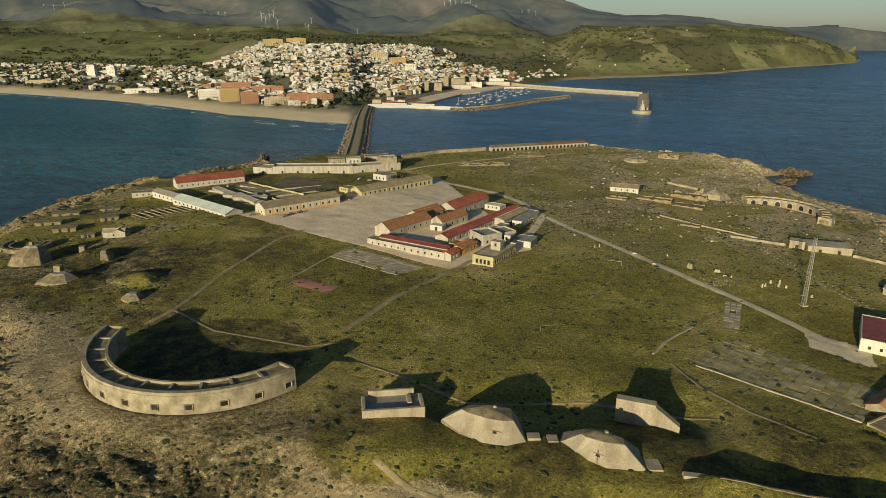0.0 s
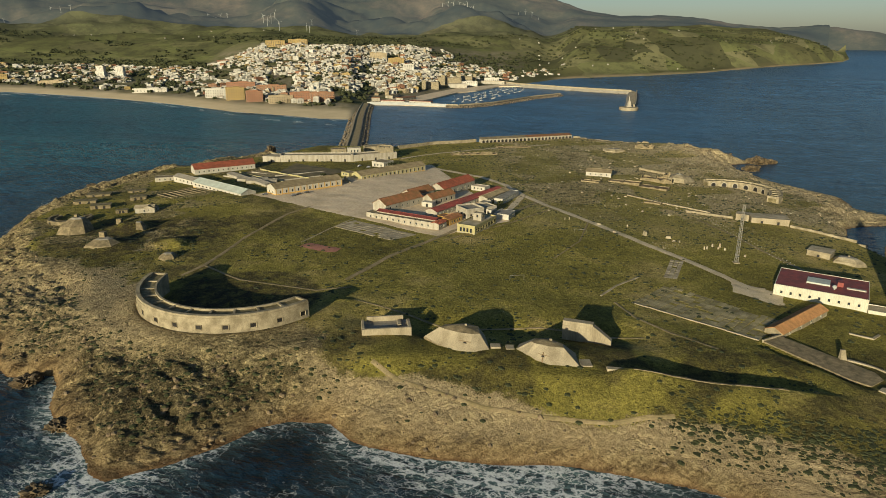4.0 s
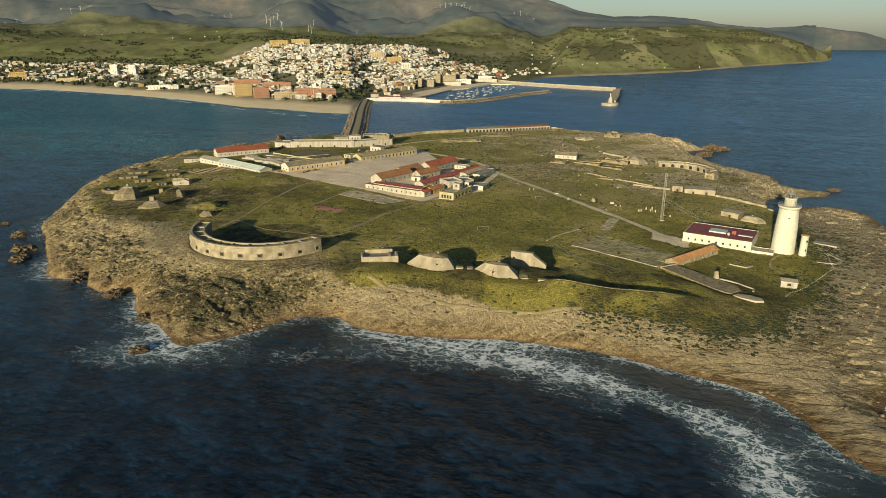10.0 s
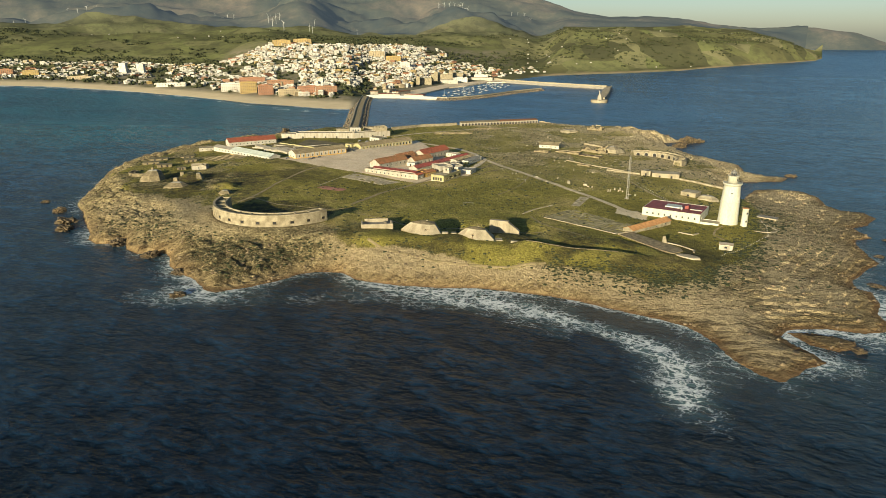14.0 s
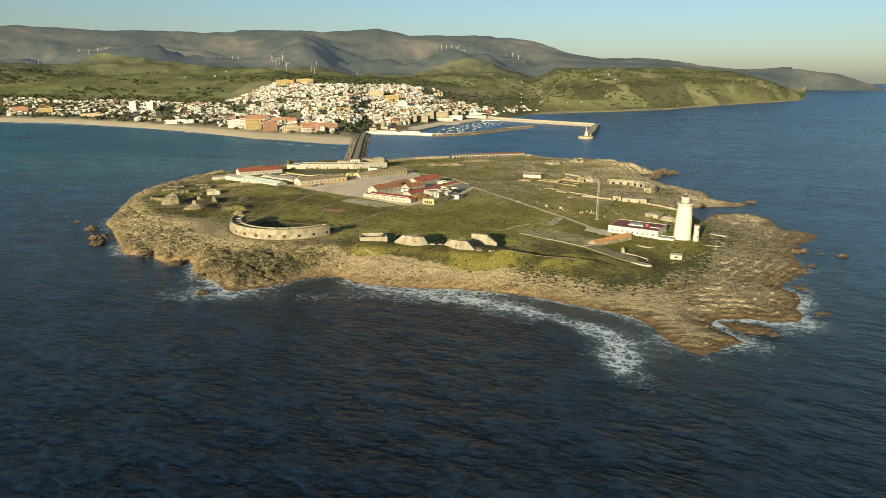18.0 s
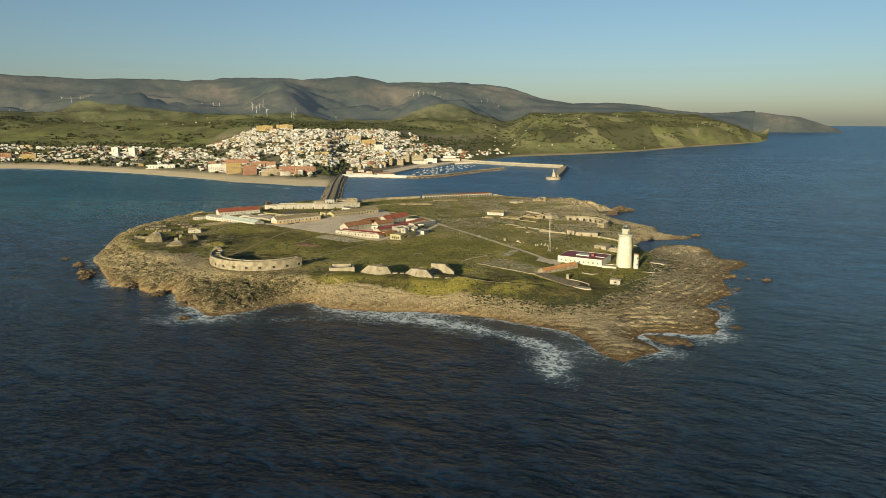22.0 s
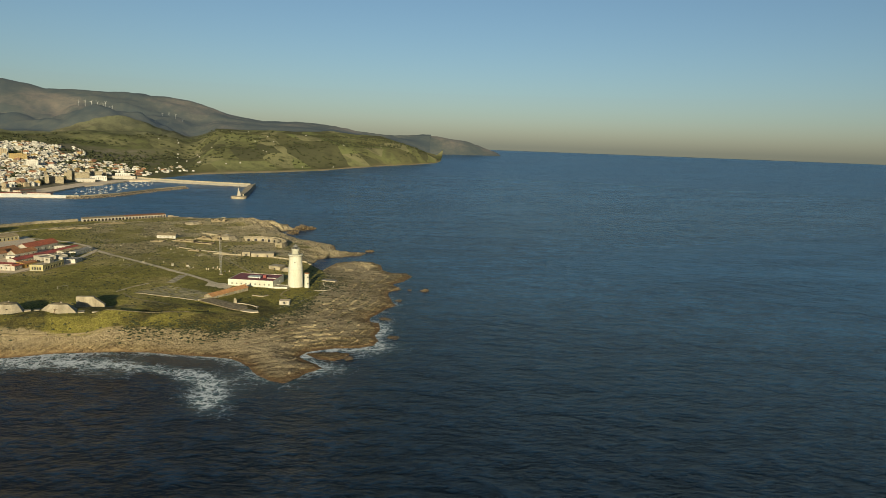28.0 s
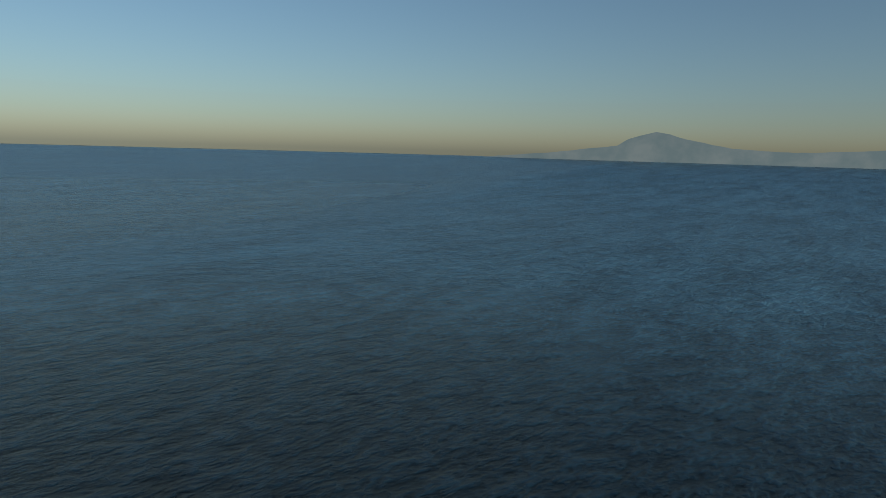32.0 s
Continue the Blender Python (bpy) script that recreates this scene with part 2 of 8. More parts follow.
def noise_at(n, l, scale, detail=5, rough=0.6, stretch=None, vector=None):
    t = n.new("ShaderNodeTexNoise")
    t.inputs["Scale"].default_value, t.inputs["Detail"].default_value, t.inputs["Roughness"].default_value = scale, detail, rough
    g = n.new("ShaderNodeNewGeometry").outputs["Position"] if vector is None else vector
    if stretch:
        mp = n.new("ShaderNodeMapping")
        mp.vector_type = "TEXTURE"
        mp.inputs["Scale"].default_value, mp.inputs["Rotation"].default_value = [1 / q_ for q_ in stretch[:3]], (0, 0, radians(stretch[3]))
        l.new(g, mp.inputs["Vector"])
        g = mp.outputs[0]
    l.new(g, t.inputs["Vector"])
    return t.outputs[0]


def ramp(n, l, src, stops):
    r = n.new("ShaderNodeValToRGB")
    while len(r.color_ramp.elements) < len(stops):
        r.color_ramp.elements.new(0.5)
    for e, (p, c) in zip(r.color_ramp.elements, stops):
        e.position, e.color = p, (*c, 1) if isinstance(c, tuple) else (c, c, c, 1)
    l.new(src, r.inputs[0])
    return r.outputs[0]


def mixc(n, l, fac, a, b, blend="MIX"):
    m = n.new("ShaderNodeMix")
    m.data_type, m.blend_type = "RGBA", blend
    for s, v in ((0, fac), (6, a), (7, b)):
        if hasattr(v, "is_linked"):
            l.new(v, m.inputs[s])
        else:
            m.inputs[s].default_value = v if s == 0 else (*v, 1)
    return m.outputs[2]


def math_(n, l, op, a, b=0.0):
    m = n.new("ShaderNodeMath")
    m.operation, m.use_clamp = op, op in ("MULTIPLY_ADD",)
    for s, v in ((0, a), (1, b)):
        if hasattr(v, "is_linked"):
            l.new(v, m.inputs[s])
        else:
            m.inputs[s].default_value = v
    return m.outputs[0]


def blank(name):
    m = bpy.data.materials.new(name)
    m.use_nodes = True
    return m, m.node_tree.nodes, m.node_tree.links, m.node_tree.nodes["Principled BSDF"]

# ---- the distance: what lies beyond 1.5 km is drawn in towards the eye, along the line of sight ----
EYE = np.array([15.0, -300.0, 130.0])


FAR_NEAR = np.linspace(1500, 4600, 60)
FAR_REAL = FAR_NEAR * 130 / (130 - 106 * ((FAR_NEAR - 1500) / 3100) ** 1.3)


def drawn_in(x, y, z):
    dx, dy = x - EYE[0], y - EYE[1]
    d = np.hypot(dx, dy)
    k = np.where(d > 1500, np.interp(d, FAR_REAL, FAR_NEAR) / np.maximum(d, 1), 1.0)
    return EYE[0] + dx * k, EYE[1] + dy * k, EYE[2] + (z - EYE[2]) * k, k


# ---- the island ----
SOUTH = [(-252, 190), (-240, 170), (-234, 155), (-226, 146), (-218, 146), (-210, 154), (-200, 136), (-189, 128), (-173, 129), (-166, 120), (-161, 105), (-150, 91), (-139, 82), (-130, 67),
         (-122, 63), (-107, 71), (-94, 81), (-84, 92), (-75, 97), (-59, 95), (-51, 84), (-41, 79), (-22, 73), (2, 71), (20, 70), (38, 66), (49, 61), (66, 53)]
CAPE = [(82, 44), (99, 33), (110, 24), (115, 16), (119, 6), (120, -5), (122, -14), (125, -24), (131, -30), (139, -25), (147, -17), (158, -13), (157, -5), (153, 4), (152, 12)]
EAST = [(158, 19), (176, 20), (190, 16), (203, 18), (210, 28), (211, 39), (223, 55), (227, 69), (222, 76), (228, 88), (255, 110), (262, 116), (263, 130), (269, 154), (275, 166), (290, 170),
        (293, 196), (308, 203), (325, 222), (326, 238), (312, 246), (308, 262), (318, 290), (318, 312), (300, 322), (276, 316), (258, 292), (246, 276), (241, 292), (250, 322), (262, 345), (285, 352),
        (318, 354), (330, 372), (312, 386), (304, 402), (312, 440), (300, 470), (290, 490), (276, 540)]
NORTH = [(280, 585), (314, 602), (300, 628), (285, 662), (255, 690), (215, 702), (140, 716), (60, 694), (15, 672), (-40, 650), (-75, 640), (-110, 662), (-150, 650), (-185, 610),
         (-205, 640), (-222, 640), (-228, 612)]
WEST = [(-245, 580), (-275, 545), (-302, 512), (-322, 470), (-328, 425), (-322, 375), (-303, 302), (-297, 276), (-290, 252), (-270, 219)]
COAST = SOUTH + CAPE + EAST + NORTH + WEST
TOP = [(-72, 122), (-30, 112), (16, 101), (46, 99), (110, 101), (142, 96), (172, 100), (202, 122), (224, 152), (232, 200), (238, 250), (232, 300), (240, 350), (262, 385), (255, 440),
       (245, 500), (235, 560), (225, 640), (140, 692), (20, 656), (-75, 614), (-150, 622), (-178, 570), (-205, 545), (-240, 520), (-268, 480), (-284, 430), (-292, 380),
       (-286, 320), (-268, 280), (-240, 240), (-195, 205), (-172, 160), (-150, 138), (-112, 126)]
GREEN = [(-87, 128), (-65, 118), (-47, 112), (-24, 108), (2, 97), (33, 86), (57, 81), (77, 77), (93, 73), (110, 70), (126, 70), (144, 77), (162, 97), (183, 124), (203, 155), (214, 182), (228, 215), (236, 250)] + TOP[11:]
REEF = [(155, 17), (159, 3), (168, -4), (179, 0), (183, 7), (176, 13), (165, 17)]
LEVELS = [(-70, 318, 14.6), (-26, 291, 13.1), (-2, 284, 13.2), (-140, 376, 15.3), (-165, 361, 16), (-87, 426, 15.8), (105, 465, 13.3), (42, 205, 11.5), (-53, 135, 15.6),
          (15, 110, 16.2), (40, 112, 15.4), (85, 108, 12.5), (190, 175, 8.6), (170, 125, 6.8), (145, 190, 8.8), (-110, 140, 14.6), (-100, 190, 13.6), (80, 655, 12.5), (-74, 545, 13),
          (205, 420, 10), (-210, 260, 12.5), (-250, 310, 12), (95, 185, 10.8), (130, 140, 9.8), (150, 330, 11), (215, 160, 6.5), (-230, 470, 12), (250, 430, 8), (0, 400, 14),
          (225, 640, 13), (180, 560, 12.5), (0, 150, 13.2), (60, 130, 12.8), (-290, 420, 9), (270, 240, 5)]
STEP = 1.25
gx, gy = np.meshgrid(np.arange(-350, 351, STEP), np.arange(-50, 741, STEP))
wob = 7 * (fbm(gx, gy, 28, 4, 3) - 0.5), 7 * (fbm(gx, gy, 28, 4, 9) - 0.5)
shore = np.maximum(signed(gx + 0.8 * wob[0], gy + 0.8 * wob[1], COAST), signed(gx + 0.4 * wob[0], gy + 0.4 * wob[1], REEF) - 1.0)
inner = -signed(gx + wob[0], gy + wob[1], TOP)
edge_g = -signed(gx + wob[0], gy + wob[1], GREEN)
weight, level = np.zeros_like(gx), np.zeros_like(gx)
for px_, py_, pz_ in LEVELS:
    w = 1 / ((gx - px_) ** 2 + (gy - py_) ** 2 + 250) ** 1.5
    weight, level = weight + w, level + w * pz_
level = level / weight
share = np.clip(shore, 0, None) / (np.clip(shore, 0, None) + np.clip(inner, 0, None) + 1e-6)
rocky = smooth(-6, 10, inner) * smooth(-4, 10, edge_g)
west = smooth(-80, -190, gx)
rise = share ** (0.85 - 0.4 * west)
grain = fbm(gx + 0.6 * gy, gy - 0.5 * gx, 13, 4, 21)
ledges = np.abs(grain - 0.5) * 2
blocks = fbm(gx, gy, 34, 3, 40)
shelf = smooth(-70, -20, gx) * smooth(330, 230, gy)
rise = rise * (1 - shelf) + shelf * share ** 0.8
gz = level * rise + rocky * np.clip(shore / 12, 0, 1) * ((ledges - 0.35) * 3.4 + (blocks - 0.5) * 5.5 * (0.4 + west)) * (1 - 0.85 * shelf)
gz = gz + (1 - rocky) * (fbm(gx, gy, 40, 3, 60) - 0.5) * 1.0 + (fbm(gx, gy, 7, 2, 61) - 0.5) * 0.5
# a long bank behind the southern guns
gz += 1.0 * np.exp(-(((gy - 118 + 0.04 * gx) / 9) ** 2)) * smooth(-70, -40, gx) * smooth(60, 30, gx)
gz -= 3.2 * np.exp(-(((gy - 146 + 0.1 * gx) / 11) ** 2)) * smooth(-70, -44, gx) * smooth(75, 45, gx)
# the earth parapet east of them, steep on its landward side, with a ditch behind it
crest = np.interp(gx, [30, 45, 60, 80, 100, 130], [106, 102, 98.5, 96, 94, 92])
past = gy - crest
gz += 3.1 * np.where(past < 0, np.exp(-((past / 25) ** 2)), np.exp(-((past / 3.2) ** 2))) * smooth(34, 46, gx) * smooth(128, 96, gx)
gz -= 2.0 * np.exp(-(((past - 10) / 7) ** 2)) * smooth(36, 48, gx) * smooth(122, 100, gx)
# crevices and knobs of the bare rock
cleft = (1 - np.abs(2 * fbm(gx + 0.3 * gy, gy, 17, 4, 141) - 1)) ** 7
cleft2 = (1 - np.abs(2 * fbm(gx, gy - 0.4 * gx, 7, 3, 151) - 1)) ** 5
knobs = np.abs(fbm(gx, gy, 5, 3, 161) - 0.5) * 2
gz += rocky * np.clip(shore / 5, 0, 1) * (0.4 + 0.5 * smooth(-40, -110, gx) - 0.26 * shelf) * (-1.9 * cleft - 0.8 * cleft2 + 1.3 * (knobs - 0.3)) * (1 - 0.7 * smooth(-60, -20, gx) * smooth(130, 100, gx))
gz += (ledges - 0.4) * 1.0 * rocky * west * np.clip(shore / 6, 0, 1) * (fbm(gx, gy, 5, 2, 44) + 0.3)
# the terrace steps of the eastern rock shelf
east = smooth(120, 170, gx) * rocky
lay = gz + 1.6 * (fbm(gx + gy, gy - gx, 60, 3, 27) - 0.5)
gz = gz + east * ((np.round(lay / 1.0) * 1.0 - lay) * 0.9)
gz = np.where(shore < 0, np.maximum(-4.0, shore * 0.45), np.maximum(gz, 0.25 + 0.05 * np.clip(shore, 0, 10)))
# the cape in the north-east stands high and bare
cape = np.exp(-(((gx - 262) / 38) ** 2) - (((gy - 600) / 70) ** 2))
gz += np.where(shore > 0, 1, 0) * cape * np.clip(shore / 10, 0, 1) * (6 + 5 * ledges)
bare = np.clip(rocky + smooth(0.35, 0.62, fbm(gx, gy, 55, 4, 80)) * smooth(330, 480, gy + 0.4 * gx) * smooth(20, 110, gx) * 0.85 + cape * 1.4, 0, 1)
green = np.clip(1 - smooth(-4, 12, edge_g + 16 * (fbm(gx, gy, 22, 4, 90) - 0.5)), 0, 1)
green = green * (1 - 0.62 * smooth(0.40, 0.54, fbm(gx, gy, 38, 5, 80)) * smooth(290, 400, gy + 0.3 * gx) * smooth(-20, 60, gx)) * (1 - 0.6 * smooth(0.42, 0.56, fbm(gx, gy, 30, 4, 85)) * smooth(-150, -190, gx)) * np.clip(1 - cape * 1.4, 0, 1)
battery_r = np.hypot(gx + 112, gy - 178)
barren = smooth(9, -9, gy - 148 - 0.55 * np.clip(-70 - gx, -30, 300) + 34 * (fbm(gx, gy, 24, 4, 88) - 0.5)) * smooth(-58, -78, gx + 10 * (fbm(gx, gy, 18, 3, 89) - 0.5)) * (battery_r > 41)
green = green * (1 - barren)
green = np.maximum(green, np.exp(-(((gx + 178) / 13) ** 2 + ((gy - 259) / 9) ** 2) * 1.2))
green = np.maximum(green, np.exp(-(((gx + 212) / 12) ** 2 + ((gy - 292) / 9) ** 2)))
gz += 3.6 * np.exp(-(((gx + 178) / 11) ** 4 + ((gy - 259) / 7.5) ** 4)) + 4.2 * np.exp(-(((gx + 214) / 9) ** 4 + ((gy - 292) / 7) ** 4)) + 2.4 * np.exp(-(((gx + 208) / 13) ** 2 + ((gy - 256) / 11) ** 2))
band = smooth(-2, 3, edge_g) * smooth(3.5, 8, shore + 5 * (fbm(gx, gy, 14, 3, 95) - 0.5)) * smooth(-80, -55, gx) * smooth(175, 120, gx) * smooth(140, 110, gy)
pale = 0.8 * np.clip(cape * 1.5, 0, 1) + 0.75 * smooth(290, 400, gy + 0.3 * gx) * smooth(-20, 60, gx) * smooth(0.35, 0.6, fbm(gx, gy, 14, 4, 181)) + band * (0.7 + 0.3 * smooth(0.35, 0.55, fbm(gx, gy, 18, 4, 96)))
pale = np.clip(pale + 0.5 * smooth(-105, -135, gx) * smooth(118, 140, gy + 8 * (fbm(gx, gy, 20, 3, 99) - 0.5)) * smooth(235, 205, gy) * smooth(5, 14, shore) + 0.85 * smooth(110, 150, gx) * smooth(7, 16, shore) * smooth(0.28, 0.5, fbm(gx, gy, 26, 4, 97)), 0, 1)
rust = np.exp(-np.clip(shore, 0, None) / 7.5) * smooth(250, 170, gy) * (0.85 + 0.15 * smooth(-90, -40, gx)) * (0.5 + fbm(gx, gy, 12, 3, 98)) * (1 + 0.2 * smooth(90, 130, gx))


def ground(x, y):
    """The height of the island's ground."""
    u, v = (x + 350) / STEP, (y + 50) / STEP
    i, j = int(np.clip(u, 0, gx.shape[1] - 2)), int(np.clip(v, 0, gx.shape[0] - 2))
    a, b = u - i, v - j
    return float((gz[j, i] * (1 - a) + gz[j, i + 1] * a) * (1 - b) + (gz[j + 1, i] * (1 - a) + gz[j + 1, i + 1] * a) * b)


def flatten(x, y, r, z, soft=6.0):
    """Levels the ground round a place."""
    k = smooth(r + soft, r, np.hypot(gx - x, gy - y)) * (shore > 2)
    gz[:] = gz * (1 - k) + z * k


flatten(192, 177, 11, 8.6, 10)
flatten(170, 124, 7, 6.8)
flatten(-112, 178, 36, 13.5, 2)
# the bed of the sloping slab below the lighthouse
RC, RSN = math.cos(radians(-54)), math.sin(radians(-54))
ru, rv = (gx - 124) * RC + (gy - 124.5) * RSN, -(gx - 124) * RSN + (gy - 124.5) * RC
RAMP_Z = ground(124, 124.5) + 0.5
inbed = smooth(23, 20, np.abs(ru)) * smooth(9, 6.6, np.abs(rv))
gz = gz * (1 - inbed) + np.minimum(gz, RAMP_Z - 0.045 * ru - 0.5) * inbed
gz -= 1.1 * smooth(6.3, 7.5, -rv) * smooth(11, 8, -rv) * smooth(22, 19, np.abs(ru))
heath_ = 0.95 * np.exp(-(((gx + 190) / 52) ** 4 + ((gy - 262) / 46) ** 4)) * smooth(0.3, 0.46, fbm(gx, gy, 16, 4, 171)) + 0.8 * smooth(37, 33, battery_r) + 0.55 * smooth(0.5, 0.62, fbm(gx, gy, 30, 4, 172)) * smooth(-60, -120, gx)
heath_ = np.clip(heath_ + np.exp(-(((gx + 196) / 30) ** 4 + ((gy - 292) / 22) ** 4)) * smooth(0.28, 0.44, fbm(gx, gy, 14, 4, 175)) + 0.75 * smooth(0.42, 0.56, fbm(gx, gy, 20, 4, 174)) * smooth(150, 128, gy) * smooth(-80, -60, gx) * smooth(190, 130, gx), 0, 1)
keep = smooth(42, 45, np.hypot(gx + 112, gy - 178)) * smooth(56, 47, np.hypot(gx + 112, gy - 178)) * (gy < 172)
gz = gz * (1 - keep) + np.maximum(gz, 15.6) * keep

m, n, l, b = blank("island_ground")
g1, g2, g3 = noise_at(n, l, 0.018, 7, 0.68), noise_at(n, l, 0.16, 8, 0.75), noise_at(n, l, 0.9, 5, 0.8)
grass = ramp(n, l, g1, [(0.32, (0.115, 0.097, 0.024)), (0.42, (0.195, 0.166, 0.036)), (0.52, (0.265, 0.226, 0.05)), (0.6, (0.345, 0.275, 0.085)), (0.7, (0.43, 0.33, 0.135))])
grass = mixc(n, l, math_(n, l, "MULTIPLY", ramp(n, l, g2, [(0.46, 0.0), (0.62, 1.0)]), 0.42), grass, (0.05, 0.046, 0.016))
grass = mixc(n, l, math_(n, l, "MULTIPLY", attribute(n, "heath"), ramp(n, l, g2, [(0.36, 0.35), (0.56, 1.0)])), grass, (0.046, 0.038, 0.02))
grass = mixc(n, l, attribute(n, "dry"), grass, ramp(n, l, g2, [(0.38, (0.20, 0.165, 0.055)), (0.55, (0.42, 0.335, 0.145)), (0.66, (0.52, 0.42, 0.22))]))
grass = mixc(n, l, 0.9, grass, ramp(n, l, g3, [(0.34, 0.2), (0.66, 0.8)]), "OVERLAY")
strata = noise_at(n, l, 0.09, 8, 0.75, (1.0, 3.2, 1.0, 28))
stone = ramp(n, l, strata, [(0.34, (0.085, 0.064, 0.034)), (0.43, (0.235, 0.182, 0.09)), (0.55, (0.39, 0.31, 0.155)), (0.72, (0.54, 0.44, 0.245))])
stone = mixc(n, l, 0.85, stone, ramp(n, l, noise_at(n, l, 0.7, 6, 0.75), [(0.36, 0.12), (0.64, 0.88)]), "OVERLAY")
lichen = ramp(n, l, noise_at(n, l, 0.5, 9, 0.8), [(0.485, 1.0), (0.535, 0.0)])
warp = n.new("ShaderNodeVectorMath")
warp.operation = "MULTIPLY_ADD"
wn = n.new("ShaderNodeTexNoise")
wn.inputs["Scale"].default_value, wn.inputs["Detail"].default_value = 0.35, 4
l.new(n.new("ShaderNodeNewGeometry").outputs["Position"], wn.inputs["Vector"])
l.new(wn.outputs["Color"], warp.inputs[0])
warp.inputs[1].default_value = (5, 5, 0)
l.new(n.new("ShaderNodeNewGeometry").outputs["Position"], warp.inputs[2])
cell = n.new("ShaderNodeTexVoronoi")
cell.feature = "DISTANCE_TO_EDGE"
cell.inputs["Scale"].default_value = 0.15
l.new(warp.outputs[0], cell.inputs["Vector"])
crack = ramp(n, l, cell.outputs["Distance"], [(0.005, 1.0), (0.05, 0.0)])
cell2 = n.new("ShaderNodeTexVoronoi")
cell2.inputs["Scale"].default_value = 0.5
l.new(warp.outputs[0], cell2.inputs["Vector"])
chips = cell2.outputs["Distance"]
patches = math_(n, l, "MULTIPLY", ramp(n, l, noise_at(n, l, 0.03, 4, 0.6), [(0.4, 0.2), (0.58, 1.0)]), attribute(n, "crust"))
stone = mixc(n, l, math_(n, l, "MULTIPLY", math_(n, l, "MULTIPLY", lichen, patches), 0.84), stone, (0.045, 0.04, 0.022))
stone = mixc(n, l, math_(n, l, "MULTIPLY", math_(n, l, "MULTIPLY", crack, patches), 0.8), stone, (0.05, 0.04, 0.022))
wet = n.new("ShaderNodeSeparateXYZ")
l.new(n.new("ShaderNodeNewGeometry").outputs["Position"], wet.inputs[0])
tide = ramp(n, l, math_(n, l, "MULTIPLY", math_(n, l, "ADD", wet.outputs[2], math_(n, l, "MULTIPLY", g2, 2.0)), 0.16), [(0.17, 1.0), (0.3, 0.0)])
scrub = math_(n, l, "MULTIPLY", ramp(n, l, noise_at(n, l, 0.33, 8, 0.8), [(0.46, 0.0), (0.52, 1.0)]), attribute(n, "scrub"))
stone = mixc(n, l, math_(n, l, "MULTIPLY", attribute(n, "pale"), 0.9), stone, ramp(n, l, g3, [(0.35, (0.36, 0.275, 0.15)), (0.6, (0.60, 0.475, 0.28))]))
joint = math_(n, l, "ABSOLUTE", math_(n, l, "SUBTRACT", noise_at(n, l, 0.075, 6, 0.62, (0.45, 2.4, 1.0, -14)), 0.5))
joint = math_(n, l, "MULTIPLY", ramp(n, l, joint, [(0.008, 1.0), (0.035, 0.0)]), attribute(n, "shelf"))
stone = mixc(n, l, math_(n, l, "MULTIPLY", attribute(n, "rust"), 0.85), stone, ramp(n, l, strata, [(0.36, (0.085, 0.05, 0.025)), (0.48, (0.26, 0.168, 0.078)), (0.66, (0.43, 0.30, 0.145))]))
stone = mixc(n, l, math_(n, l, "MULTIPLY", joint, 0.8), stone, (0.075, 0.055, 0.028))
stone = mixc(n, l, tide, stone, (0.17, 0.10, 0.045))
stone = mixc(n, l, scrub, stone, (0.05, 0.043, 0.02))
gmask = math_(n, l, "ADD", attribute(n, "green"), math_(n, l, "ADD", math_(n, l, "MULTIPLY", math_(n, l, "SUBTRACT", g2, 0.5), 1.3), math_(n, l, "MULTIPLY", math_(n, l, "SUBTRACT", g3, 0.5), 1.4)))
col = mixc(n, l, ramp(n, l, gmask, [(0.38, 0.0), (0.58, 1.0)]), stone, grass)
l.new(col, b.inputs["Base Color"])
b.inputs["Roughness"].default_value, b.inputs["Specular IOR Level"].default_value = 0.95, 0.15
bp = n.new("ShaderNodeBump")
bp.inputs["Strength"].default_value, bp.inputs["Distance"].default_value = 0.9, 1.0
bare_mask = math_(n, l, "SUBTRACT", 1.0, ramp(n, l, gmask, [(0.38, 0.0), (0.58, 1.0)]))
relief = math_(n, l, "SUBTRACT", math_(n, l, "MULTIPLY", math_(n, l, "ADD", ramp(n, l, cell.outputs["Distance"], [(0.0, 0.0), (0.2, 1.0)]), chips), 0.6), math_(n, l, "MULTIPLY", lichen, 0.3))
relief = math_(n, l, "MULTIPLY", math_(n, l, "SUBTRACT", relief, math_(n, l, "MULTIPLY", joint, 0.9)), bare_mask)
l.new(math_(n, l, "ADD", relief, math_(n, l, "ADD", math_(n, l, "MULTIPLY", strata, 1.2), math_(n, l, "ADD", g3, math_(n, l, "MULTIPLY", g2, 1.6)))), bp.inputs["Height"])
l.new(bp.outputs[0], b.inputs["Normal"])
island_mat = m
tufts = smooth(-14, 0, edge_g) * smooth(26, 8, edge_g) * smooth(30, 60, gx) * smooth(250, 150, gy)
scrubby = np.clip(0.35 * tufts * smooth(0.42, 0.55, fbm(gx, gy, 16, 3, 173)) + smooth(0, 12, inner) * smooth(4, 14, shore) * (0.7 * smooth(-50, -80, gx) * smooth(230, 150, gy) + 0.12 * smooth(200, 240, gx)), 0, 1)
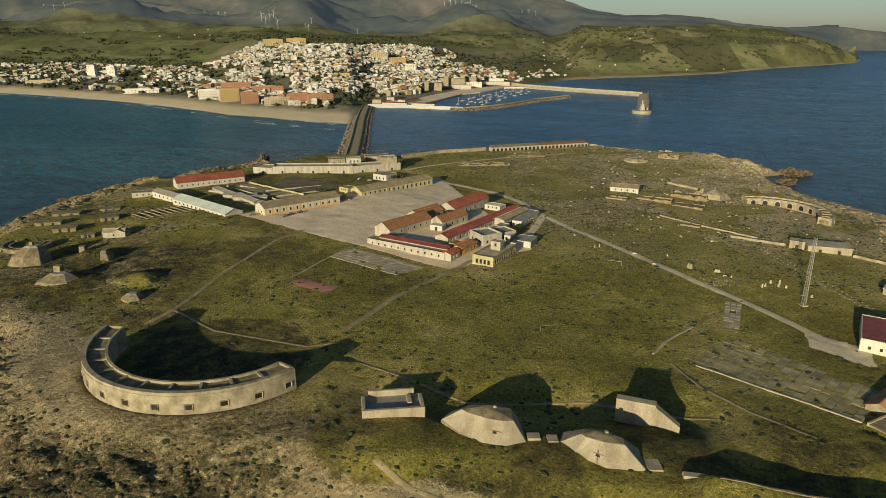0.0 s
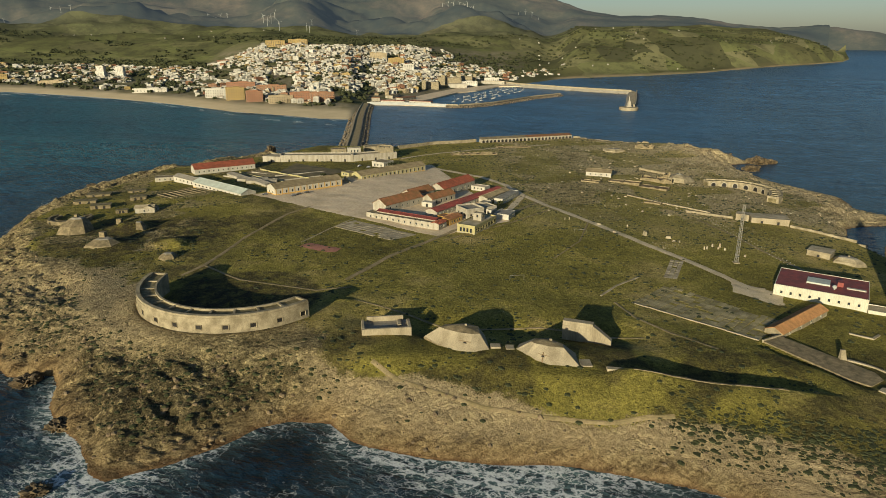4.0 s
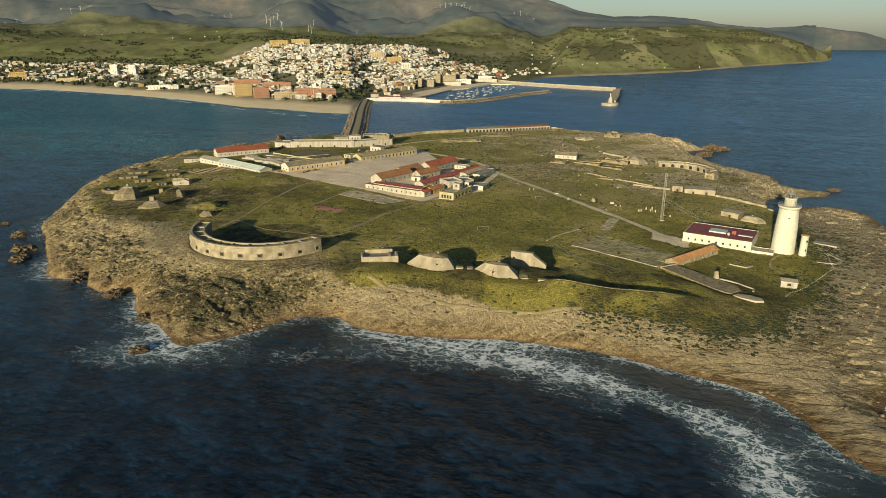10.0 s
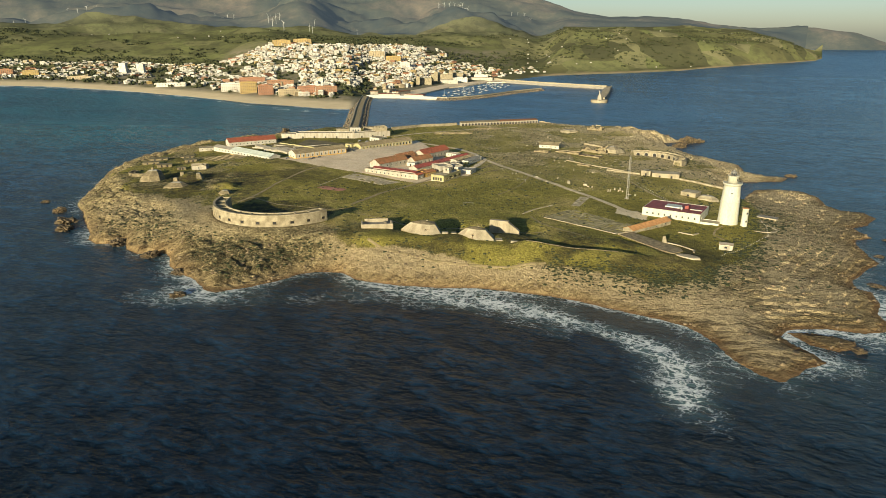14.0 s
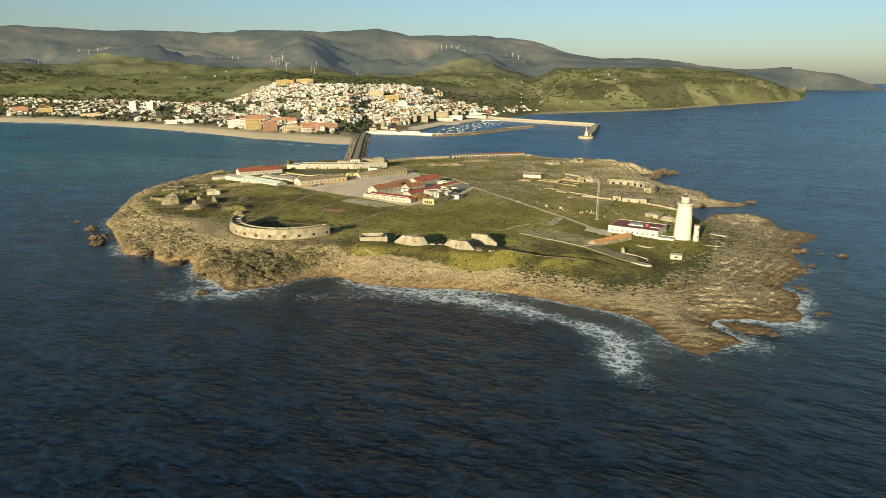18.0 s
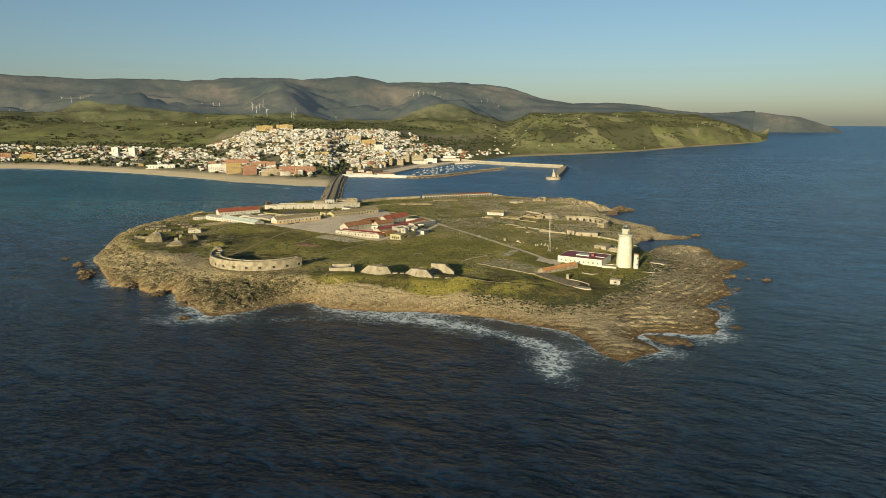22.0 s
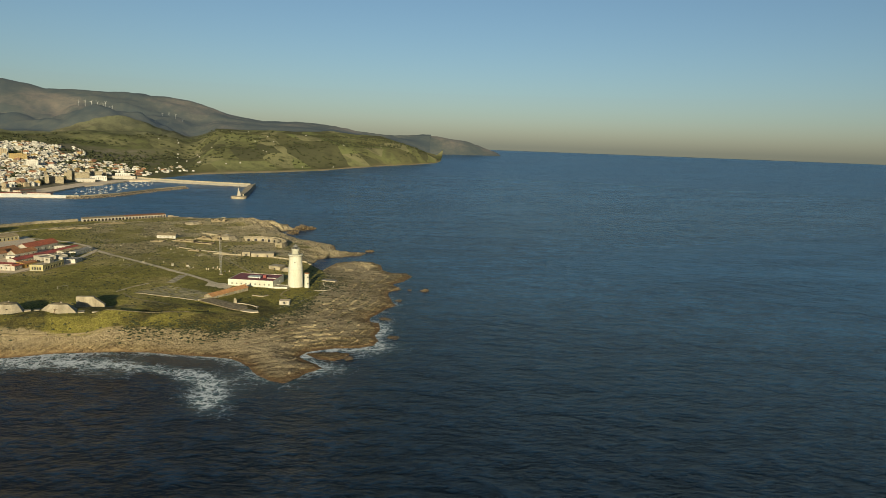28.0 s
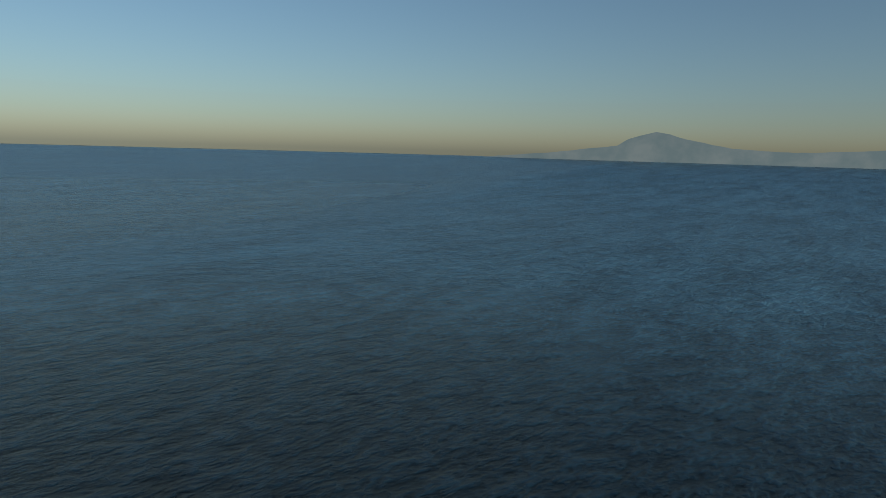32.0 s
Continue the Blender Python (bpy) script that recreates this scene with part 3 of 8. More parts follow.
island = tagged(sheet("ground", gx, gy, gz, island_mat, {"green": green, "pale": pale, "rust": np.clip(rust, 0, 1), "shelf": np.clip(shelf * smooth(60, 110, gx), 0, 1), "dry": 0.75 * smooth(280, 420, gy + 0.35 * gx) * smooth(-10, 70, gx) * (0.35 + 0.65 * smooth(0.36, 0.56, fbm(gx, gy, 45, 4, 176))), "scrub": scrubby, "heath": heath_, "crust": 0.45 - 0.2 * smooth(60, 130, gx) + 0.55 * smooth(-70, -100, gx) * smooth(128, 100, gy)}), "rocky island with olive grass, bare ledges and a surf-worn shore", "island", "", "structure")
crisp = ((rocky * (1 - green) < 0.4) | ((gx > 70) & (gy > 330)))[:-1, :-1].ravel()
if len(island.data.polygons) == len(crisp):
    island.data.polygons.foreach_set("use_smooth", crisp)

# ---- the sea, one sheet to the horizon ----
SURF = [(0, 62), (28, 48), (55, 32), (78, 13), (95, -13), (88, -42)]


def spread(lo, hi, step, far_, grow=1.16):
    out, s = list(np.arange(lo, hi + 0.1, step)), step
    a, bk = [lo], [hi]
    while a[-1] > -far_:
        s *= grow
        a.append(a[-1] - s)
        bk.append(bk[-1] + s)
    return np.array(a[:0:-1] + out + bk[1:])


sx, sy = np.meshgrid(spread(-400, 400, 4, 60000), spread(-130, 780, 4, 60000))
near = (np.abs(sx) < 420) & (sy > -150) & (sy < 800)
off = np.where(near, -signed(np.where(near, sx, 0) + 5.6 * (fbm(sx, sy, 28, 4, 3) - 0.5), np.where(near, sy, 0) + 5.6 * (fbm(sx, sy, 28, 4, 9) - 0.5), COAST), 400)
fromsurf = np.full(sx.shape, 1e9)
for (ax, ay), (bx, by) in zip(SURF, SURF[1:]):
    k = np.clip(((sx - ax) * (bx - ax) + (sy - ay) * (by - ay)) / ((bx - ax) ** 2 + (by - ay) ** 2), 0, 1)
    fromsurf = np.minimum(fromsurf, np.hypot(sx - ax - k * (bx - ax), sy - ay - k * (by - ay)))
calm = np.exp(-(((sx - 84) / 26) ** 2)) * smooth(0, 6, off) * smooth(30, 12, off) * smooth(70, 50, sy)
exposed = smooth(250, 90, sy) * np.clip(0.35 + 0.65 * smooth(0.35, 0.6, fbm(sx, sy, 45, 2, 33)), 0, 1) + 0.55 * smooth(-180, -280, sx) * smooth(0.4, 0.6, fbm(sx, sy, 50, 2, 35)) + 0.12
foam = np.exp(-np.clip(off, 0, None) / 7.5) * exposed * (1.1 + 0.6 * smooth(-170, -140, sx) * smooth(60, 30, sx)) * (1 - 0.75 * calm) + 0.7 * np.exp(-(((sx + 142) / 24) ** 2 + ((sy - 58) / 15) ** 2)) + 0.3 * np.exp(-((sy - 62 - 0.1 * sx) / 12) ** 2) * smooth(-130, -100, sx) * smooth(40, 0, sx)
foam += (1.05 * np.exp(-((fromsurf / 7) ** 2)) + 0.6 * np.exp(-((fromsurf / 24) ** 2)) * np.clip(2.2 * fbm(sx, sy, 22, 3, 52) - 0.5, 0, 1)) * (1 - 0.85 * calm)
foam += 0.75 * np.exp(-np.clip(off, 0, None) / 16) * smooth(120, 150, sx) * smooth(110, 40, sy) * smooth(0.3, 0.6, fbm(sx, sy, 24, 3, 53))
foam = np.clip(foam, 0, 1.2)
shallow = np.exp(-np.clip(off, 0, None) / 24.0) * 0.5
beachside = smooth(300, 700, sy) * smooth(-100, -300, sx) * smooth(3000, 1200, np.hypot(sx, sy))
reach = np.minimum(1, 24800 / np.maximum(1, np.hypot(sx - EYE[0], sy - EYE[1])))
wx, wy, wz, _ = drawn_in(EYE[0] + (sx - EYE[0]) * reach, EYE[1] + (sy - EYE[1]) * reach, np.zeros_like(sx))
m, n, l, b = blank("sea_water")
pos = n.new("ShaderNodeNewGeometry").outputs["Position"]
swell, roll_, chop, rip = noise_at(n, l, 0.042, 2, 0.45, (0.8, 1.35, 1.0, -30)), noise_at(n, l, 0.085, 2, 0.5, (0.75, 1.4, 1.0, -34)), noise_at(n, l, 0.24, 4, 0.62, (0.75, 1.4, 1.0, -22)), noise_at(n, l, 0.6, 3, 0.6, (0.9, 1.3, 1.0, -30))
waves = math_(n, l, "ADD", math_(n, l, "ADD", math_(n, l, "MULTIPLY", swell, 2.2), math_(n, l, "MULTIPLY", roll_, 2.0)), math_(n, l, "ADD", math_(n, l, "MULTIPLY", chop, 1.4), math_(n, l, "MULTIPLY", rip, 0.35)))
bp = n.new("ShaderNodeBump")
bp.inputs["Strength"].default_value, bp.inputs["Distance"].default_value = 1.0, 1.15
l.new(waves, bp.inputs["Height"])
# bright and dark wave sides are put into the colour, following the bump noises
wave_shade = math_(n, l, "ADD", math_(n, l, "MULTIPLY", math_(n, l, "ADD", roll_, swell), 0.24), math_(n, l, "MULTIPLY", chop, 0.52))
deep = ramp(n, l, wave_shade, [(0.43, (0.0004, 0.0014, 0.0028)), (0.5, (0.0018, 0.0066, 0.0138)), (0.59, (0.0075, 0.0225, 0.043))])
wave_shade = math_(n, l, "ADD", math_(n, l, "MULTIPLY", wave_shade, 0.75), math_(n, l, "MULTIPLY", noise_at(n, l, 0.0085, 5, 0.6, (0.5, 1.6, 1.0, -18)), 0.25))
# ruffled harbour water; farther off, reflected sky and haze put in as paler blue
deep = mixc(n, l, math_(n, l, "MULTIPLY", attribute(n, "ruffled_sheen"), 1.0), deep, ramp(n, l, wave_shade, [(0.43, (0.008, 0.032, 0.064)), (0.58, (0.056, 0.162, 0.285))]))
col = mixc(n, l, attribute(n, "beach"), deep, ramp(n, l, wave_shade, [(0.42, (0.002, 0.022, 0.032)), (0.58, (0.02, 0.135, 0.165))]))
col = mixc(n, l, attribute(n, "shallow"), col, (0.02, 0.036, 0.036))
col = mixc(n, l, attribute(n, "calm"), col, (0.05, 0.052, 0.045))
def strands(scale, detail, rough, stretch):
    """Thin crossing lines, as foam draws them: one at the middle level of a noise."""
    v = math_(n, l, "ABSOLUTE", math_(n, l, "SUBTRACT", noise_at(n, l, scale, detail, rough, stretch), 0.5))
    return math_(n, l, "SUBTRACT", 1.0, math_(n, l, "MULTIPLY", v, 9.0))


web = math_(n, l, "MAXIMUM", strands(0.085, 5, 0.6, (1, 1.5, 1, -20)), math_(n, l, "MULTIPLY", strands(0.24, 4, 0.6, (1, 1.3, 1, 15)), 0.93))
web = math_(n, l, "MULTIPLY", web, math_(n, l, "ADD", 0.62, math_(n, l, "MULTIPLY", noise_at(n, l, 0.06, 6, 0.7), 0.7)))
thick = math_(n, l, "MULTIPLY", attribute(n, "foam"), math_(n, l, "ADD", 0.3, math_(n, l, "MULTIPLY", noise_at(n, l, 0.09, 8, 0.75), 0.6)))
lace = ramp(n, l, math_(n, l, "MULTIPLY", math_(n, l, "ADD", web, math_(n, l, "MULTIPLY", thick, 0.62)), 0.5), [(0.505, 0.0), (0.655, 0.92)])
col = mixc(n, l, ramp(n, l, thick, [(0.12, 0.0), (0.7, 0.7)]), col, (0.10, 0.155, 0.16))
cut = ramp(n, l, attribute(n, "foam"), [(0.08, 0.0), (0.22, 1.0)])
white = math_(n, l, "MULTIPLY", lace, cut)
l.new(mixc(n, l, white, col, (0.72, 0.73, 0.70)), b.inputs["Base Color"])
l.new(math_(n, l, "ADD", ramp(n, l, white, [(0.0, 0.15), (0.6, 0.75)]), math_(n, l, "MULTIPLY", attribute(n, "ruffled_sheen"), 0.18)), b.inputs["Roughness"])
l.new(bp.outputs[0], b.inputs["Normal"])
l.new(ramp(n, l, white, [(0.0, 1.0), (0.7, 0.12)]), bp.inputs["Strength"])
b.inputs["IOR"].default_value = 1.33
b.inputs["Specular IOR Level"].default_value = 0.36
sea = tagged(sheet("water", wx, wy, wz, m, {"foam": foam, "shallow": np.clip(shallow, 0, 1), "beach": beachside, "calm": np.clip(calm * 1.2, 0, 1), "ruffled_sheen": np.maximum(smooth(430, 900, sy) * smooth(950, 150, sx), 0.5 * smooth(150, 900, np.hypot(sx - 20, sy + 260)) + 0.4 * smooth(300, 800, np.hypot(sx - 20, sy + 330)) * smooth(0, 300, sx) * smooth(500, 100, sy) + 0.3 * smooth(900, 4000, np.hypot(sx - 20, sy + 260)))}), "deep blue sea with small waves and white surf", "sea", "", "structure")

# ---- the mainland ----
SHORE_AZ = [-80, -45, -35, -29.8, -23.2, -16.1, -10.2, -8.0, -6.4, -3.0, 0, 4, 6.5, 8.2, 14.4, 18.5, 22, 26, 27.8, 28.5, 28.9, 29.6, 31.5, 32.6]
SHORE_D = [3000, 2500, 2150, 2000, 1713, 1416, 1295, 1275, 1500, 1600, 1850, 2030, 2250, 2400, 2670, 2960, 3500, 4200, 4720, 5600, 9000, 11000, 13000, 15000]
CREST_AZ = [-80, -50, -40, -32, -27.7, -22.8, -18.3, -13.5, -10, -6.2, -5.2, -4.0, -2.6, 0, 3, 5.5, 7.4, 9, 10.4, 13.2, 15.8, 18.4, 21, 24.2, 27.3, 30.3, 31.9, 32.6]
CREST_E = [1.5, 2.6, 2.9, 2.9, 2.95, 2.88, 2.97, 3.23, 3.09, 3.4, 3.53, 3.3, 2.98, 3.0, 3.04, 2.9, 2.71, 2.2, 1.75, 1.3, 1.53, 1.32, 0.81, 0.57, 0.72, 0.33, -0.2, -0.4]
azs = np.arange(-80, 32.61, 0.22)
runs = np.concatenate([[-60, -20, 0, 15, 40, 80, 130, 190], np.arange(260, 2600, 75), np.geomspace(2650, 12000, 46)])


def land_height(az, d):
    """The mainland's height at a bearing and distance from the eye (arrays)."""
    c = np.interp(az, SHORE_AZ, SHORE_D)
    s = d - c
    hill = smooth(-19, -13, az) * smooth(4, -3, az)
    right = smooth(6, 10, az)
    low = np.interp(s, [-60, 0, 60, 150], [-6, 0.3, 3.5, 6])
    town = low + hill * (np.interp(s, [150, 500, 850, 1250, 1500], [0, 18, 52, 92, 96]) - 0) + (1 - hill) * (1 - right) * np.interp(s, [150, 500, 1000, 1500], [0, 9, 34, 62])
    x, y = d * np.sin(np.radians(az)), d * np.cos(np.radians(az))
    roll = fbm(x, y, 900, 5, 5) - 0.5
    e1 = -0.25 + 0.5 * smooth(-6, -16, az) + 1.2 * right * 0.5
    es = np.interp(az, CREST_AZ, CREST_E)
    mid = 130 + 4500 * np.tan(np.radians(np.minimum(e1, es - 0.35))) + roll * 160 + (fbm(x, y, 330, 4, 15) - 0.5) * 70
    spur = 1.9 * np.exp(-(((az + 11.2) / 2.6) ** 2)) + 1.2 * np.exp(-(((az - 1) / 3.5) ** 2)) + 0.8 * np.exp(-(((az + 24) / 4) ** 2))
    mid2 = 130 + 6500 * np.tan(np.radians(np.minimum(0.35 + spur, es - 0.25))) + roll * 260 + (np.abs(fbm(x, y, 420, 4, 17) - 0.5) * 2 - 0.3) * 110
    top = 130 + 9500 * np.tan(np.radians(es)) + (fbm(x, y, 500, 4, 12) - 0.5) * 90
    far_d = np.maximum(9500, c + 1500)
    top = np.where(far_d > 9500, 130 + far_d * np.tan(np.radians(es)), top)
    m1, m2 = np.clip(c + 1900, 3900, 5000), np.clip(c + 3000, 5600, 7200)
    k1, k2, k3 = smooth(0, 1, (d - c - 900) / (m1 - c - 900)), smooth(0, 1, (d - m1) / (m2 - m1)), smooth(0, 1, (d - m2) / (far_d - m2))
    h = town * (1 - k1) + mid * k1
    h = h * (1 - k2) + mid2 * k2
    h = h * (1 - k3) + top * k3
    # green hills that fall straight to the sea, and the long headland
    steep = right * (130 + d * np.tan(np.radians(np.interp(s, [0, 120, 500, 1400, 3000], [-9, -2.2, -0.7, 0.25, 0.6]) * np.clip(es, 0.35, 1.2))) + roll * 110 * smooth(100, 900, s))
    hr = low + (steep - low) * smooth(0, 260, s)
    hr = np.minimum(hr, 130 + d * np.tan(np.radians(np.minimum(es, np.interp(az, [19, 23, 26, 28.4], [1.4, 0.55, -0.35, -1.4])))))
    hr = hr * (1 - k3) + top * k3
    return np.where(s < 0, np.maximum(s * 0.1, -6), h * (1 - right) + np.maximum(hr, low) * right)


def land_place(az, d):
    """A spot of the mainland as it lies in the scene, and the scale there."""
    z = float(land_height(np.array([az * 1.0]), np.array([d * 1.0]))[0])
    a = radians(az)
    x, y, z, k = drawn_in(np.array([EYE[0] + d * math.sin(a)]), np.array([EYE[1] + d * math.cos(a)]), np.array([z]))
    return float(x[0]), float(y[0]), float(z[0]), float(k[0])


la, lr = np.meshgrid(azs, runs)
ld = np.interp(la, SHORE_AZ, SHORE_D) + lr
lz = land_height(la, ld)
lx, ly = EYE[0] + ld * np.sin(np.radians(la)), EYE[1] + ld * np.cos(np.radians(la))
sand = smooth(150, 85, lr + 50 * (fbm(la * 40, lr, 30, 3, 19) - 0.5)) * smooth(-7.2, -8.2, la)
built = smooth(-36, -31, la) * smooth(7, 3, la) * smooth(1300, 1100, lr + 650 * smooth(-16, -20, la)) * 0.8
hazy_upland = smooth(3200, 6500, ld) * smooth(15, 6, la) + smooth(8000, 11000, ld)
lx, ly, lz, _ = drawn_in(lx, ly, lz)
m, n, l, b = blank("mainland_ground")
g1, g2 = noise_at(n, l, 0.0035, 7, 0.7), noise_at(n, l, 0.02, 6, 0.75)
fields = ramp(n, l, g1, [(0.36, (0.065, 0.068, 0.036)), (0.46, (0.11, 0.115, 0.05)), (0.56, (0.15, 0.16, 0.062)), (0.68, (0.185, 0.168, 0.09))])
fields = mixc(n, l, ramp(n, l, g2, [(0.45, 0.0), (0.6, 0.75)]), fields, (0.055, 0.058, 0.034))
plots = n.new("ShaderNodeTexVoronoi")
plots.inputs["Scale"].default_value = 0.011
wv = n.new("ShaderNodeVectorMath")
wv.operation, wv.inputs[1].default_value = "MULTIPLY_ADD", (90, 90, 0)
wt = n.new("ShaderNodeTexNoise")
wt.inputs["Scale"].default_value, wt.inputs["Detail"].default_value = 0.006, 4
l.new(n.new("ShaderNodeNewGeometry").outputs["Position"], wt.inputs["Vector"])
l.new(wt.outputs["Color"], wv.inputs[0])
l.new(n.new("ShaderNodeNewGeometry").outputs["Position"], wv.inputs[2])
l.new(wv.outputs[0], plots.inputs["Vector"])
sep = n.new("ShaderNodeSeparateColor")
l.new(plots.outputs["Color"], sep.inputs[0])
# meadow plots, their dark tones lifted to put haze into the colour
meadow = ramp(n, l, sep.outputs[0], [(0.15, (0.085, 0.085, 0.046)), (0.4, (0.13, 0.125, 0.058)), (0.6, (0.165, 0.175, 0.07)), (0.85, (0.21, 0.195, 0.10))])
meadow = mixc(n, l, ramp(n, l, g2, [(0.46, 0.0), (0.6, 0.6)]), meadow, (0.075, 0.073, 0.042))
fields = mixc(n, l, 0.45, fields, meadow)
fields = mixc(n, l, attribute(n, "meadow"), fields, meadow)
# far heath is greyed, so distance haze is put into its colour
heath = ramp(n, l, g1, [(0.35, (0.06, 0.066, 0.055)), (0.55, (0.10, 0.10, 0.08)), (0.7, (0.15, 0.135, 0.10))])
heath = mixc(n, l, ramp(n, l, g2, [(0.4, 0.0), (0.65, 0.5)]), heath, (0.05, 0.06, 0.05))
col = mixc(n, l, attribute(n, "hazy_upland"), fields, heath)
col = mixc(n, l, attribute(n, "built"), col, ramp(n, l, g2, [(0.4, (0.10, 0.10, 0.05)), (0.6, (0.26, 0.22, 0.16))]))
col = mixc(n, l, attribute(n, "sand"), col, ramp(n, l, g2, [(0.35, (0.54, 0.43, 0.27)), (0.65, (0.64, 0.52, 0.33))]))
col = mixc(n, l, math_(n, l, "MULTIPLY", attribute(n, "bluff"), ramp(n, l, g2, [(0.38, 0.2), (0.55, 1.0)])), col, (0.36, 0.28, 0.16))
l.new(col, b.inputs["Base Color"])
b.inputs["Roughness"].default_value, b.inputs["Specular IOR Level"].default_value = 1.0, 0.0
bluff = smooth(95, 30, lr) * smooth(6, 9, la) * smooth(28.5, 27.8, la)
cut_row, cut_col = 44, int((28.4 + 80) / 0.22)
land = {"meadow": 0.9 * smooth(4, 9, la) * smooth(1.0, 0.4, hazy_upland), "sand": sand, "built": built, "hazy_upland": hazy_upland, "bluff": bluff}
mainland = tagged(sheet("mainland", *(v_[: cut_row + 1, : cut_col + 1] for v_ in (lx, ly, lz)), m, {k_: v_[: cut_row + 1, : cut_col + 1] for k_, v_ in land.items()}),
                  "green coastal hills behind a sandy bay", "hills", "", "structure")
# the mountains beyond, their haze of sea air put in as a blue glow
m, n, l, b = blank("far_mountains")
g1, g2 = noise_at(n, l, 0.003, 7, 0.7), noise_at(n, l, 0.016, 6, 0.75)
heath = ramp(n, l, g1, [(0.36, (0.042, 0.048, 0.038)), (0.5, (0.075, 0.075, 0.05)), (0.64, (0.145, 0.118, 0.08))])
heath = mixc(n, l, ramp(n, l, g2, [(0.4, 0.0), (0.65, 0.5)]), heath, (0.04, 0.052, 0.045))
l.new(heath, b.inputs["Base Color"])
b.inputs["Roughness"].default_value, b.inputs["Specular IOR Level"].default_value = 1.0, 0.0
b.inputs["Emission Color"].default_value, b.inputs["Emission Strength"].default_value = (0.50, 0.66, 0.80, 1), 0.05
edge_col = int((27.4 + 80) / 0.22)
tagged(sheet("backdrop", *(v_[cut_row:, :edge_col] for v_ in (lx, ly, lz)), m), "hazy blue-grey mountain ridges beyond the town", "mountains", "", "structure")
ha, hr_ = np.meshgrid(np.arange(25.0, 33.2, 0.12), np.linspace(0, 1, 14))
hd = 9300 + 2600 * hr_ + 500 * (fbm(ha * 30, hr_, 40, 3, 6) - 0.5)
he = np.interp(ha, [25, 27.3, 30.3, 31.9, 32.6, 33.1], [0.6, 0.72, 0.33, -0.2, -0.42, -0.68])
hz = -3 + (133 + hd * np.tan(np.radians(he))) * np.sin(hr_ * math.pi / 2) + 22 * (fbm(ha * 40, hr_ * 40, 14, 4, 8) - 0.5) * hr_ * smooth(33.1, 32, ha)
hx, hy, hz, _ = drawn_in(EYE[0] + hd * np.sin(np.radians(ha)), EYE[1] + hd * np.cos(np.radians(ha)), hz)
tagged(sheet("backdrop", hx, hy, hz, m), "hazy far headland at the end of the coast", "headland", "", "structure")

# the far shore across the strait: a pale backdrop at the horizon
RANGE_AZ = [61.2, 75.2, 78.7, 81.5, 85.2, 87.5, 88.3, 89.4, 90.5, 91.5, 92.7, 96.1, 100.4, 103.2, 106.1, 113.2, 126.2, 141.2]
RANGE_E = [-0.45, -0.4, -0.13, 0.09, 0.56, 0.85, 1.4, 1.75, 2.0, 1.85, 1.5, 0.83, 0.6, 0.75, 0.9, 1.1, 0.6, -0.4]
ra, rr = np.meshgrid(np.arange(61.5, 141, 0.15), np.array([0.0, 0.3, 0.6, 0.85, 1.0]))
rx_, ry_ = np.sin(np.radians(ra)), np.cos(np.radians(ra))
rd = 4470 + 80 * rr
re_ = -0.6 + (np.interp(ra, RANGE_AZ, RANGE_E) + 0.12 * (fbm(ra * 10, rr, 12, 4, 4) - 0.5) + 0.6) * rr
# flat glow in the haze's colour, put in place of lit slopes
m, n, l, b = blank("haze_glow")
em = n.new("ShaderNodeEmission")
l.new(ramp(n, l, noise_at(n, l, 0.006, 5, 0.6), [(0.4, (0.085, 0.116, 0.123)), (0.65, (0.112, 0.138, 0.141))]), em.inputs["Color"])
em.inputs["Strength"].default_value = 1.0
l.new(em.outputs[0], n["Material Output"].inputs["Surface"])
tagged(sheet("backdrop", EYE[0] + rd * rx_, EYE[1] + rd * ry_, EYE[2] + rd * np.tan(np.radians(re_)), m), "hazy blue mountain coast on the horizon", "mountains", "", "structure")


# ---- building kit ----
def window_mesh(w, h, frame_mat, arched=False):
    """A window that stands 6 cm proud: a surround, a sill and a dark pane set back inside it."""
    bm = bmesh.new()
    t = 0.14
    box(bm, -w / 2 - t, -0.09, -t, w / 2 + t, 0.12, h + t)
    front = min(bm.faces, key=lambda f: f.calc_center_median().y)
    pane = bmesh.ops.inset_region(bm, faces=[front], thickness=t)
    for v in front.verts:
        v.co.y += 0.08
    front.material_index = 1
    me = bpy.data.meshes.new("window")
    bm.to_mesh(me), bm.free()
    me.materials.append(frame_mat), me.materials.append(M["glass"])
    return me


def door_mesh(w, h, leaf):
    bm = bmesh.new()
    box(bm, -w / 2 - 0.14, -0.09, -0.14, w / 2 + 0.14, 0.12, h + 0.14)
    front = min(bm.faces, key=lambda f: f.calc_center_median().y)
    bmesh.ops.inset_region(bm, faces=[front], thickness=0.14)
    for v in front.verts:
        v.co.y += 0.08
    front.material_index = 1
    me = bpy.data.meshes.new("door")
    bm.to_mesh(me), bm.free()
    me.materials.append(M["stone"]), me.materials.append(leaf)
    return me


WIN = {
    "small": window_mesh(0.9, 1.2, M["lime"]), "tall": window_mesh(1.1, 1.9, M["lime"]), "wide": window_mesh(1.6, 1.1, M["white"]),
    "ochre": window_mesh(1.3, 2.3, M["yellow"]), "stone": window_mesh(1.0, 1.5, M["stone"]),
}
DOOR = door_mesh(1.4, 2.3, M["dark"])


